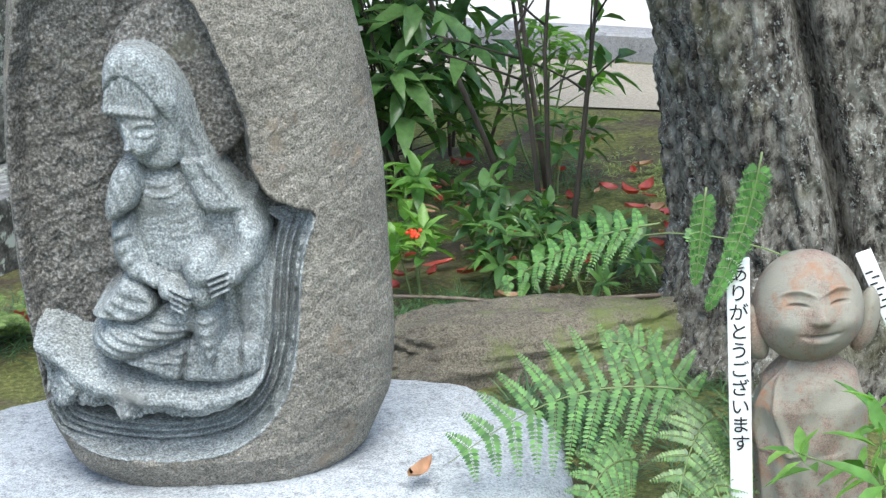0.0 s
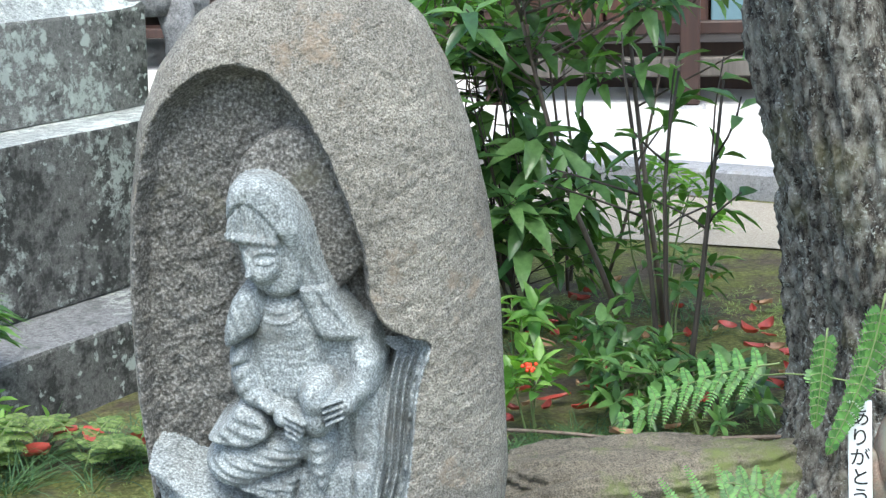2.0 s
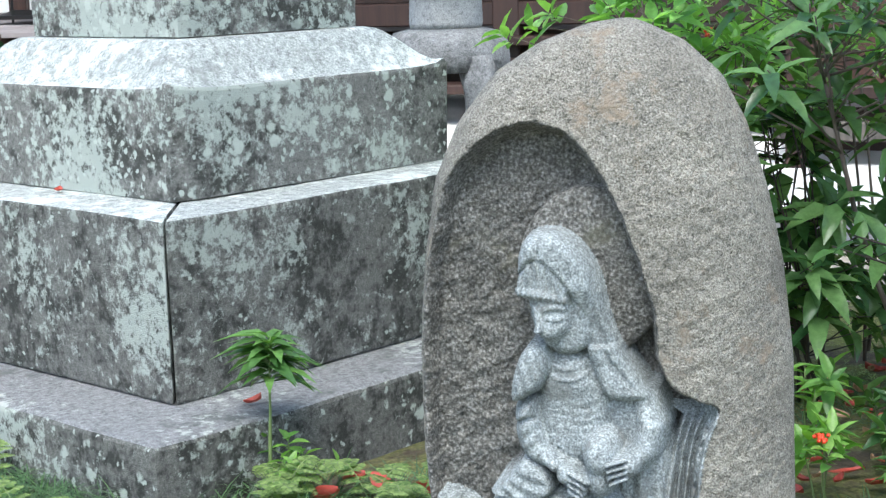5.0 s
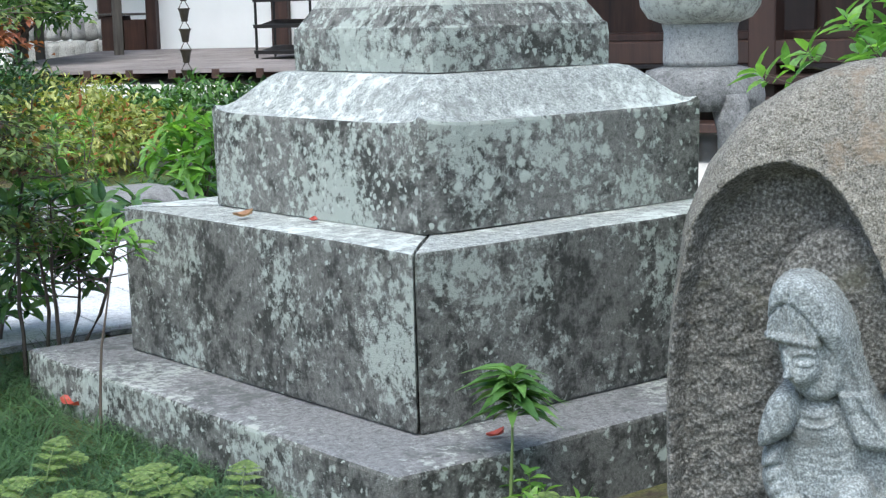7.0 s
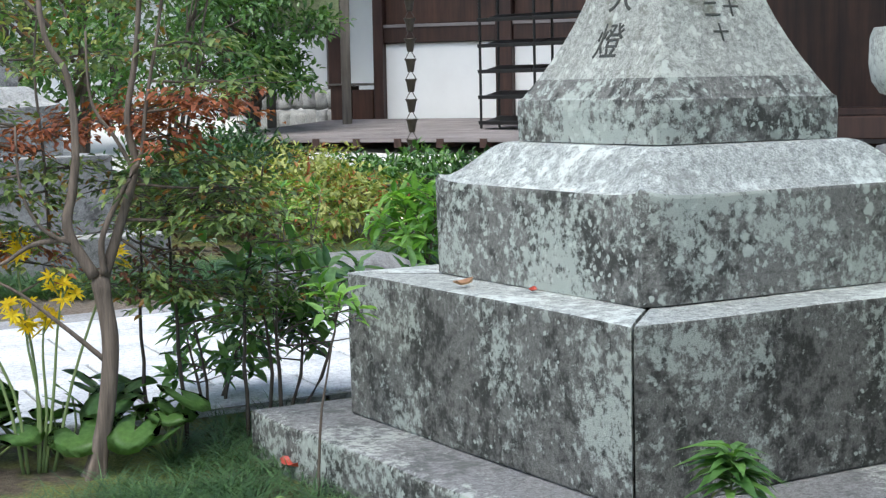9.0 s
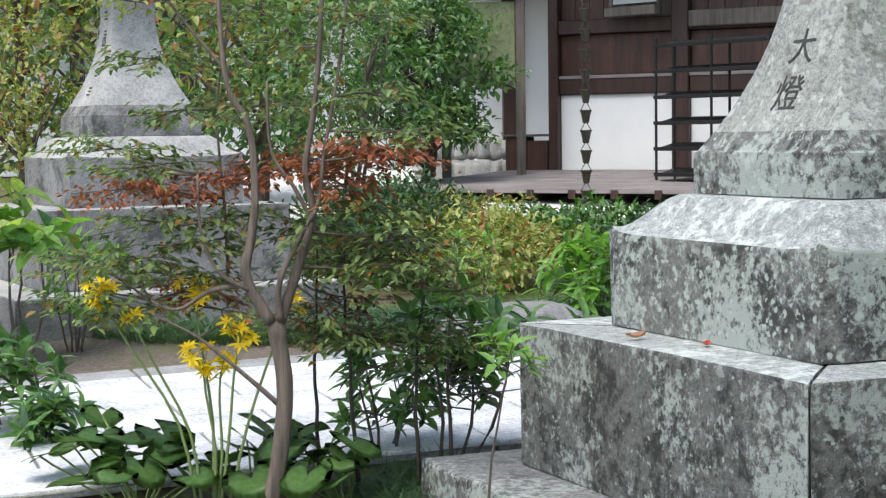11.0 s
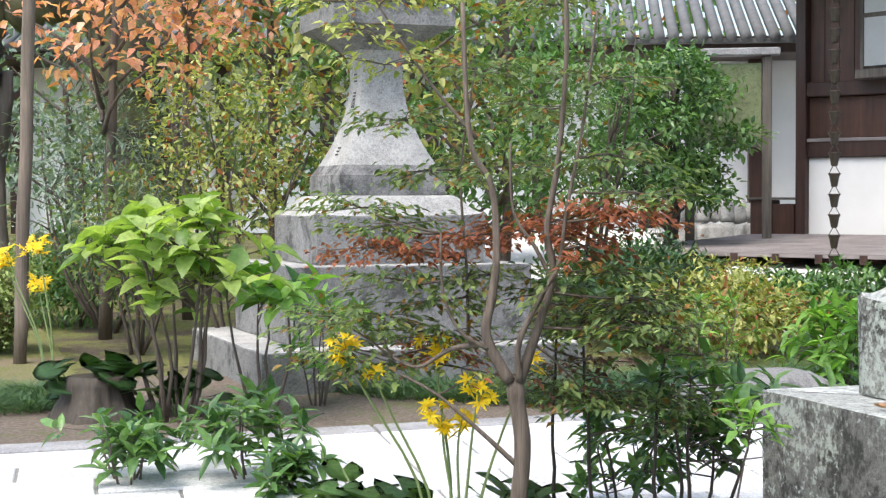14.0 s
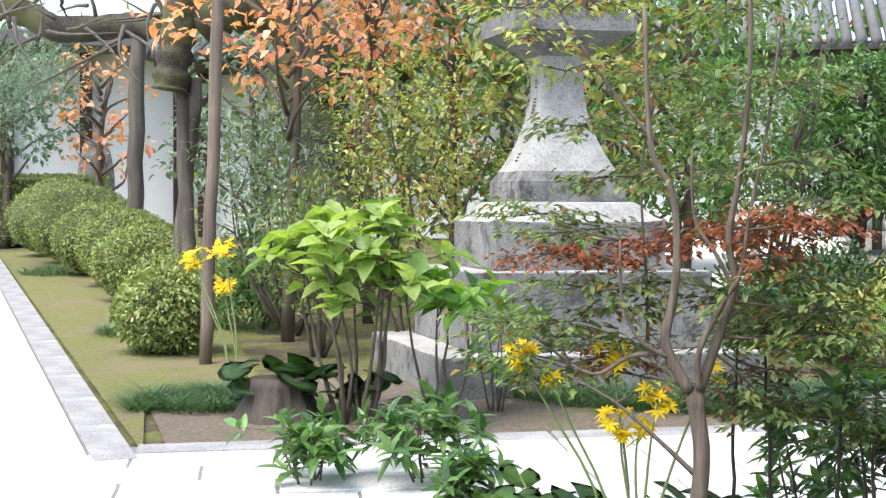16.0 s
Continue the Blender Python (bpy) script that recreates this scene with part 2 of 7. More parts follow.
def leaves_data(pos, axis, up, length, width, droop=0.15, fold=0.25):
    """Many pointed, folded, drooping leaves as two arrays: positions, axes and up vectors are n x 3."""
    pos, axis, up = (np.asarray(a, float) for a in (pos, axis, up))
    n = len(pos)
    axis = axis / np.linalg.norm(axis, axis=1)[:, None]
    side = np.cross(axis, up)
    side /= np.linalg.norm(side, axis=1)[:, None] + 1e-9
    nor = np.cross(side, axis)
    L = np.broadcast_to(np.asarray(length, float), (n,))[:, None]
    Wd = np.broadcast_to(np.asarray(width, float), (n,))[:, None]
    at = lambda s, w, h: pos + axis * L * s + side * Wd * w + nor * (Wd * h - L * droop * s * s)
    vs = np.stack([at(0, 0, 0), at(0.36, 0, 0), at(0.7, 0, 0), at(1, 0, 0), at(0.33, 0.5, fold), at(0.7, 0.36, fold * 0.7), at(0.33, -0.5, fold), at(0.7, -0.36, fold * 0.7)], axis=1)
    return vs.reshape(-1, 3)


def leaf_mesh(name, pos, axis, up, length, width, material, parent=None, label="", droop=0.15, fold=0.25):
    vs = leaves_data(pos, axis, up, length, width, droop, fold)
    n = len(vs) // 8
    tri = np.array([f for f in LEAF_FACES if len(f) == 3])
    quad = np.array([f for f in LEAF_FACES if len(f) == 4])
    off = (np.arange(n) * 8)[:, None, None]
    me = bpy.data.meshes.new(name)
    nt, nq = n * len(tri), n * len(quad)
    me.vertices.add(len(vs))
    me.vertices.foreach_set("co", vs.ravel())
    loops = np.concatenate([(off + tri[None]).ravel(), (off + quad[None]).ravel()])
    me.loops.add(len(loops))
    me.loops.foreach_set("vertex_index", loops.astype(np.int32))
    me.polygons.add(nt + nq)
    starts = np.concatenate([np.arange(nt) * 3, nt * 3 + np.arange(nq) * 4])
    me.polygons.foreach_set("loop_start", starts.astype(np.int32))
    me.polygons.foreach_set("use_smooth", np.ones(nt + nq, bool))
    me.update(calc_edges=True)
    me.materials.append(material)
    ob = new(name, me)
    if parent:
        ob.parent = parent
    return tagged(ob, label)


def ground_z(x, y):
    return 0.02 * ((y - 5) + np.sqrt((y - 5) ** 2 + 1.0)) - 0.002 if y < 34 else 0.02 * (29 + np.sqrt(29 ** 2 + 1)) - 0.002


# ---- ground, paths ----
def ground_material():
    m, nt, b = mat("soil_and_moss", 0.95)
    v = coords(nt)
    soil = ramp(nt, noise_tex(nt, v, 30, 7, 0.7), [(0.3, (0.05, 0.036, 0.024)), (0.55, (0.115, 0.09, 0.062)), (0.75, (0.2, 0.165, 0.12))])
    moss = ramp(nt, noise_tex(nt, v, 60, 6, 0.75), [(0.3, (0.06, 0.07, 0.018)), (0.5, (0.17, 0.185, 0.045)), (0.7, (0.36, 0.36, 0.12))])
    pick = ramp(nt, noise_tex(nt, v, 2.2, 9, 0.68), [(0.42, 0.0), (0.55, 1.0)])
    nt.links.new(mix(nt, pick, soil, moss), b.inputs["Base Color"])
    bump(nt, b, noise_tex(nt, v, 90, 6, 0.75), 1.0, 0.02)
    return m


def gravel_material(name, a, c):
    m, nt, b = mat(name, 0.95)
    v = coords(nt)
    n = noise_tex(nt, v, 90, 4, 0.8)
    col = ramp(nt, n, [(0.3, a), (0.65, c)])
    col = mix(nt, 1.0, col, ramp(nt, noise_tex(nt, v, 0.8, 5), [(0.3, 0.85), (0.7, 1.05)]), "MULTIPLY")
    nt.links.new(col, b.inputs["Base Color"])
    bump(nt, b, n, 0.6, 0.01)
    return m


def moss_material():
    m, nt, b = mat("yellow_green_moss", 0.95)
    v = coords(nt)
    moss = ramp(nt, noise_tex(nt, v, 45, 6, 0.75), [(0.3, (0.08, 0.095, 0.025)), (0.5, (0.19, 0.2, 0.06)), (0.7, (0.36, 0.35, 0.14))])
    bare = ramp(nt, noise_tex(nt, v, 1.3, 9, 0.72), [(0.5, 0.0), (0.64, 0.9)])
    nt.links.new(mix(nt, bare, moss, (0.26, 0.2, 0.14)), b.inputs["Base Color"])
    bump(nt, b, noise_tex(nt, v, 90, 6, 0.75), 1.0, 0.02)
    return m


def soil_material():
    m, nt, b = mat("bare_brown_soil", 0.95)
    v = coords(nt)
    soil = ramp(nt, noise_tex(nt, v, 40, 8, 0.75), [(0.3, (0.09, 0.068, 0.05)), (0.5, (0.2, 0.16, 0.125)), (0.72, (0.36, 0.3, 0.25))])
    green = ramp(nt, noise_tex(nt, v, 2.4, 7, 0.7), [(0.55, 0.0), (0.66, 0.8)])
    nt.links.new(mix(nt, green, soil, (0.14, 0.16, 0.05)), b.inputs["Base Color"])
    bump(nt, b, noise_tex(nt, v, 110, 6, 0.75), 1.0, 0.02)
    return m


M_MOSS = moss_material()
M_SOIL = soil_material()
M_GROUND = ground_material()
M_GRAVEL = gravel_material("pale_gravel", (0.54, 0.53, 0.51), (0.74, 0.73, 0.7))
M_PAVER = stone_mat("pale_paving_granite", (0.5, 0.51, 0.53), (0.68, 0.69, 0.71), (0.8, 0.81, 0.82), 0.5, grain=0.5, stain=(0.55, 0.55, 0.56), stain_at=0.66)
M_JOINT = plain_mat("dark_joint_sand", (0.2, 0.195, 0.18), 0.95, vary=0.3, scale=40)
M_KERB = stone_mat("grey_kerb_granite", (0.22, 0.22, 0.23), (0.34, 0.34, 0.35), (0.45, 0.45, 0.46), 0.6, grain=0.5, stain=(0.3, 0.29, 0.28), stain_at=0.6)

xs = np.unique(np.concatenate([np.linspace(-300, -40, 12), np.linspace(-40, -8, 30), np.linspace(-8, 8, 130), np.linspace(8, 40, 24), np.linspace(40, 300, 12)]))
ys = np.unique(np.concatenate([np.linspace(-200, -10, 8), np.linspace(-10, 1.5, 16), np.linspace(1.5, 12, 120), np.linspace(12, 45, 50), np.linspace(45, 400, 14)]))
gv, gf = [], []
for yy in ys:
    for xx in xs:
        near = (1.0 if yy < 5.2 else 0.25) if (1.5 < yy < 12 and -8 < xx < 8) else 0.0
        hump = noise.noise((xx * 1.3, yy * 1.3, 0)) * 0.025 + noise.noise((xx * 6, yy * 6, 3)) * 0.012
        gv.append((xx, yy, ground_z(xx, yy) - 0.02 + near * hump))
nx = len(xs)
for j in range(len(ys) - 1):
    for i in range(nx - 1):
        gf.append((j * nx + i, j * nx + i + 1, (j + 1) * nx + i + 1, (j + 1) * nx + i))
ground = tagged(mesh_ob("ground", gv, gf, M_GROUND, smooth=True), "bare brown garden soil patched with green moss", "ground", kind="structure")

GRID = 52.0  # the temple's axis, degrees from y towards x
DR = Vector((math.sin(radians(GRID)), math.cos(radians(GRID)), 0))
DL = Vector((-DR.y, DR.x, 0))


def on_grid(o, a, c, dz=0.0):
    p = Vector((o[0], o[1], 0)) + DR * a + DL * c
    return Vector((p.x, p.y, ground_z(p.x, p.y) + dz))


def sheet_along(name, o, d, s, a0, a1, c0, c1, dz, material, label, category, step=0.8, skirt=0.05):
    """A bed that follows the ground, along direction d and side s from the point o."""
    o, d, s = Vector((*o, 0)), Vector((*d, 0)).normalized(), Vector((*s, 0)).normalized()
    na, nc = int((a1 - a0) / step) + 2, int((c1 - c0) / step) + 2
    v = []
    for c in np.linspace(c0, c1, nc):
        for a in np.linspace(a0, a1, na):
            p = o + d * a + s * c
            v.append((p.x, p.y, ground_z(p.x, p.y) + dz))
    f = [(j * na + i, j * na + i + 1, (j + 1) * na + i + 1, (j + 1) * na + i) for j in range(nc - 1) for i in range(na - 1)]
    if d.cross(s).z < 0:
        f = [q[::-1] for q in f]
    return tagged(mesh_ob(name, v, f, material), label, category, kind="structure")


path = sheet_along("path", (-5.41, 7.45), (3.15, 1.9), (1.9, -3.15), -0.6, 9.4, -0.12, 2.55, 0.018, M_JOINT, "pale paved temple path with thin dark joints", "path")
path_b = sheet_along("path", (-5.41, 7.45), (-11.35, 12.3), (-12.3, -11.35), -5.4, 24.0, 0.0, 3.9, 0.014, M_JOINT, "wide bright stone-paved avenue beside the garden bed", "path")


# ---- stone lanterns ----
def ring_square(half, z, round_=0.0, n=9, bulge=0.0, lift=0.0, wob=0.0, seed=0.0):
    """A square ring of points; bulge bends the sides inwards, lift raises the corners."""
    out = []
    for k in range(4):
        for i in range(n):
            s = -1 + 2 * i / n
            x, y = half, half * s
            e = abs(s) ** 6
            if round_:
                cut = round_ * max(0.0, (abs(s) - 0.86) / 0.14) ** 2
                x -= cut
            x -= bulge * (1 - s * s)
            zz = z + lift * abs(s) ** 8
            a = k * math.pi / 2
            px, py = x * math.cos(a) - y * math.sin(a), x * math.sin(a) + y * math.cos(a)
            if wob:
                px += wob * noise.noise((px * 4 + seed, py * 4, z * 5))
                py += wob * noise.noise((px * 4, py * 4 + seed, z * 5 + 7))
                zz += wob * 0.7 * noise.noise((px * 5, py * 5, z * 3 + seed))
            out.append((px, py, zz))
    return out


def loft(rings, mats, close_top=True):
    """Lofts rings of equal length; mats gives the material index between rings. Returns bmesh."""
    bm = bmesh.new()
    rows = [[bm.verts.new(p) for p in r] for r in rings]
    n = len(rows[0])
    for i in range(len(rows) - 1):
        for k in range(n):
            f = bm.faces.new((rows[i][k], rows[i][(k + 1) % n], rows[i + 1][(k + 1) % n], rows[i + 1][k]))
            f.material_index = mats[i]
    if close_top:
        f = bm.faces.new(rows[-1])
        f.material_index = mats[-1]
    bm.faces.new(rows[0][::-1])
    return bm


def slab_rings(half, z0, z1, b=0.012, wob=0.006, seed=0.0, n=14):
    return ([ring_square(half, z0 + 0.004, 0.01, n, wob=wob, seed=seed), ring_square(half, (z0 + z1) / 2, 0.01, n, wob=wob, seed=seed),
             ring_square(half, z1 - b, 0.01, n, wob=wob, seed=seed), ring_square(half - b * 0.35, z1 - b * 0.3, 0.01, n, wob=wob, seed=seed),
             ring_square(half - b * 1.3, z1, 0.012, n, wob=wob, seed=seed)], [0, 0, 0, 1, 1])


def stone_lantern(label, at, turn, side, top, shaft, full, dz=0.0, seed=0.0, low=None):
    """A tall temple lantern on three square steps, with a flared shaft; full adds the upper stones."""
    t = thing("stone_lantern", label, "stone lantern", (at[0], at[1], dz), -turn)
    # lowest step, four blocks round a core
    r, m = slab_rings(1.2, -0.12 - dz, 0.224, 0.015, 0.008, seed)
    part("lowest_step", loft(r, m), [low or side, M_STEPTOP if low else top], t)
    # second step of two long blocks per side, joint at the corner
    for k in range(4):
        bm = bmesh.new()
        o, q, g = 0.9, 0.45, 0.006
        foot = [(-o, -o + g), (-o, o - g), (-q, q - g), (-q, -q + g)]
        lo = [bm.verts.new((x, y, 0.226)) for x, y in foot]
        hi = [bm.verts.new((x, y, 0.784)) for x, y in foot]
        bm.faces.new(lo)
        bm.faces.new(hi[::-1])
        for i in range(4):
            bm.faces.new((lo[i], hi[i], hi[(i + 1) % 4], lo[(i + 1) % 4]))
        bmesh.ops.bevel(bm, geom=[e for e in bm.edges if min(v.co.x for v in e.verts) < -0.8], offset=0.012, segments=2, affect="EDGES", profile=0.6)
        bmesh.ops.subdivide_edges(bm, edges=[e for e in bm.edges if e.calc_length() > 0.3], cuts=6, use_grid_fill=True)
        bmesh.ops.recalc_face_normals(bm, faces=bm.faces[:])
        for v in bm.verts:
            v.co += Vector((noise.noise(v.co * 3 + Vector((seed, k, 0))), noise.noise(v.co * 3 + Vector((k, seed, 5))) * 0.4, 0.6 * noise.noise(v.co * 3 + Vector((9, k, seed))))) * 0.008
        bm.normal_update()
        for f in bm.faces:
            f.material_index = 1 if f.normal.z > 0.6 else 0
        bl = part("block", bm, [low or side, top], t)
        bl.matrix_basis = pose(0, 0, 0, 0, 0, 90 * k)
    bm = boxes([(-0.442, 0.442, -0.442, 0.442, 0.224, 0.76)])
    part("core", bm, side, t)
    # third step: an inverted lotus slab with upturned corners and a swelling roof
    n = 21
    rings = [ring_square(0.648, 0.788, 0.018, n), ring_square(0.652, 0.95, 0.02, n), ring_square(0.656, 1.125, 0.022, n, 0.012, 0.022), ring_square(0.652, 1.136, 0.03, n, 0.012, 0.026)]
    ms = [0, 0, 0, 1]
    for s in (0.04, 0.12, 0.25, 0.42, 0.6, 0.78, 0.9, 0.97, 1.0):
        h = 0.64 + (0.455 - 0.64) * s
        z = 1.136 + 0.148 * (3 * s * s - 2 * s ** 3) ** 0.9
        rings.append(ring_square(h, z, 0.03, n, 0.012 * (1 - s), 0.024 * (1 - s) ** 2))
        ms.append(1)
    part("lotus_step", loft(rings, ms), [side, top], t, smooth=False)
    # base of the shaft and its concave flare
    rings, ms = [], []
    for h, z in ((0.414, 1.288), (0.416, 1.40), (0.412, 1.438), (0.402, 1.446)):
        rings.append(ring_square(h, z, 0.006, n, wob=0.004, seed=seed))
        ms.append(0)
    for i in range(1, 15):
        s = i / 14
        h = 0.15 + 0.252 * (1 - s) ** 2.4 + 0.05 * s ** 10
        rings.append(ring_square(h, 1.446 + 0.93 * s, 0.004, n, 0.0))
        ms.append(2)
    part("shaft", loft(rings, ms + [0]), [side, top, shaft], t, smooth=False)
    if full:
        rings = [ring_square(0.2, 2.378, 0, n), ring_square(0.26, 2.43, 0, n), ring_square(0.44, 2.53, 0, n), ring_square(0.47, 2.545, 0, n), ring_square(0.47, 2.68, 0, n), ring_square(0.3, 2.7, 0, n)]
        part("platform", loft(rings, [0] * 6), [side, top], t)
        part("fire_box", loft([ring_square(0.26, 2.702, 0.02, n), ring_square(0.26, 3.15, 0.02, n)], [0, 0]), side, t)
        rings = [ring_square(0.3, 3.15, 0, n), ring_square(0.62, 3.2, 0.0, n, 0.03, 0.06), ring_square(0.62, 3.27, 0.0, n, 0.03, 0.08), ring_square(0.4, 3.4, 0.0, n, 0.02, 0.02), ring_square(0.14, 3.62, 0, n)]
        part("roof", loft(rings, [0] * 5), [side, top], t)
        part("finial", loft([ring_square(0.12, 3.62, 0.03, n), ring_square(0.15, 3.72, 0.05, n), ring_square(0.02, 3.95, 0.0, n)], [0] * 3), side, t)
    return t


def carved_letter(parent, ch, face, along, z, size, material):
    """A thin character laid on the flared shaft: face 0 is the side at -x, 1 the side at -y."""
    s = (z - 1.446) / 0.93
    h = 0.15 + 0.252 * (1 - s) ** 2.4 + 0.05 * s ** 10
    tilt = math.degrees(math.atan(0.252 * 2.4 * (1 - s) ** 1.4 / 0.93))
    cu = bpy.data.curves.new("letter", "FONT")
    cu.body, cu.size, cu.align_x, cu.align_y, cu.extrude = ch, size, "CENTER", "CENTER", 0.004
    o = new("letter", cu)
    me = bpy.data.meshes.new_from_object(o.evaluated_get(bpy.context.evaluated_depsgraph_get()))
    bpy.data.objects.remove(o)
    me.materials.clear()
    me.materials.append(material)
    lo = new("letter", me)
    lo.parent = parent
    lo.matrix_basis = pose(0, 0, 0, 0, 0, -90 if face == 0 else 0) @ pose(along, -h, z) @ pose(0, 0, 0, 90 - tilt, 0, 0)
    return lo


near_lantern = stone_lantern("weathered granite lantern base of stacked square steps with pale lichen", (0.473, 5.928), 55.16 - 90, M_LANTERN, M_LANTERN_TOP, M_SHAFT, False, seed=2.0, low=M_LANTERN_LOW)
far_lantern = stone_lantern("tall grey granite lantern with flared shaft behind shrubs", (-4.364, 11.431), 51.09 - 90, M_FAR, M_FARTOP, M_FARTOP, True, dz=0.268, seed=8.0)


# Letters are flat meshes; this dark colour stands for the depth of carved grooves.
M_CUT = plain_mat("dark_groove_tone", (0.05, 0.052, 0.048), 0.9, vary=0.3, scale=60)
carved_letter(near_lantern, "燈", 0, 0.0, 1.635, 0.15, M_CUT)
carved_letter(near_lantern, "大", 0, 0.0, 1.80, 0.14, M_CUT)
for ch_, al_, z_ in (("二", -0.035, 1.745), ("十", -0.02, 1.66), ("十", 0.055, 1.75)):
    carved_letter(near_lantern, ch_, 1, al_, z_, 0.075, M_CUT)
carved_letter(far_lantern, "山", 0, 0.0, 1.98, 0.09, M_CUT)
for k in (0, 1, 3, 4):
    for q in (-0.025, 0.0, 0.025):
        bm = boxes([(-0.035 + 0.01 * (k % 2), 0.03, -0.003, 0.003, -0.006, 0.006)], 0)
        mk = part("carved_mark", bm, M_CUT, far_lantern)
        z_ = 1.62 + 0.14 * k + q
        s_ = (z_ - 1.446) / 0.93
        h_ = 0.15 + 0.252 * (1 - s_) ** 2.4 + 0.05 * s_ ** 10
        mk.matrix_basis = pose(0, 0, 0, 0, 0, -90) @ pose(0, -h_ - 0.001, z_)


# ---- upright boulder with the carved seated figure ----
def seg_dist(U, V, poly, closed=True):
    d = np.full(U.shape, 1e9)
    inside = np.zeros(U.shape, bool)
    pts = poly + poly[:1] if closed else poly
    for (x0, y0), (x1, y1) in zip(pts, pts[1:]):
        dx, dy = x1 - x0, y1 - y0
        s = np.clip(((U - x0) * dx + (V - y0) * dy) / (dx * dx + dy * dy + 1e-12), 0, 1)
        d = np.minimum(d, np.hypot(U - x0 - s * dx, V - y0 - s * dy))
        cross = ((y0 > V) != (y1 > V)) & (U < (x1 - x0) * (V - y0) / (y1 - y0 + 1e-12) + x0)
        inside ^= cross
    return d, inside


def smooth_poly(pts, times=3, closed=True):
    for _ in range(times):
        out = []
        q = pts + pts[:1] if closed else pts
        for (a, b), (c, d) in zip(q, q[1:]):
            out += [(a * 0.75 + c * 0.25, b * 0.75 + d * 0.25), (a * 0.25 + c * 0.75, b * 0.25 + d * 0.75)]
        pts = out
    return pts


def field_noise(U, V, scale, seed):
    rng = np.random.RandomState(seed)
    out = np.zeros(U.shape)
    for o in range(5):
        k = scale * 2 ** o
        for _ in range(5):
            a, ph = rng.uniform(0, 2 * np.pi), rng.uniform(0, 2 * np.pi)
            out += np.sin((U * np.cos(a) + V * np.sin(a)) * k + ph + 1.7 * np.sin((U * np.sin(a * 1.7) - V * np.cos(a)) * k * 0.7 + ph * 2)) / (2 ** (o * 0.75))
    return out / 6


def dome(U, V, cu, cv, ru, rv, base, top, power=0.5, turn=0.0):
    c, s = math.cos(turn), math.sin(turn)
    a, b = (U - cu) * c + (V - cv) * s, -(U - cu) * s + (V - cv) * c
    q = 1 - (a / ru) ** 2 - (b / rv) ** 2
    return np.where(q > 0, base + (top - base) * np.maximum(q, 0) ** power, -9.0)


def limb(U, V, pts, radius, base, tops):
    out = np.full(U.shape, -9.0)
    for (x0, y0), (x1, y1), t0, t1 in zip(pts, pts[1:], tops, tops[1:]):
        dx, dy = x1 - x0, y1 - y0
        s = np.clip(((U - x0) * dx + (V - y0) * dy) / (dx * dx + dy * dy), 0, 1)
        d = np.hypot(U - x0 - s * dx, V - y0 - s * dy)
        top = t0 + (t1 - t0) * s
        q = 1 - (d / radius) ** 2
        out = np.maximum(out, np.where(q > 0, base + (top - base) * np.sqrt(np.maximum(q, 0)), -9.0))
    return out


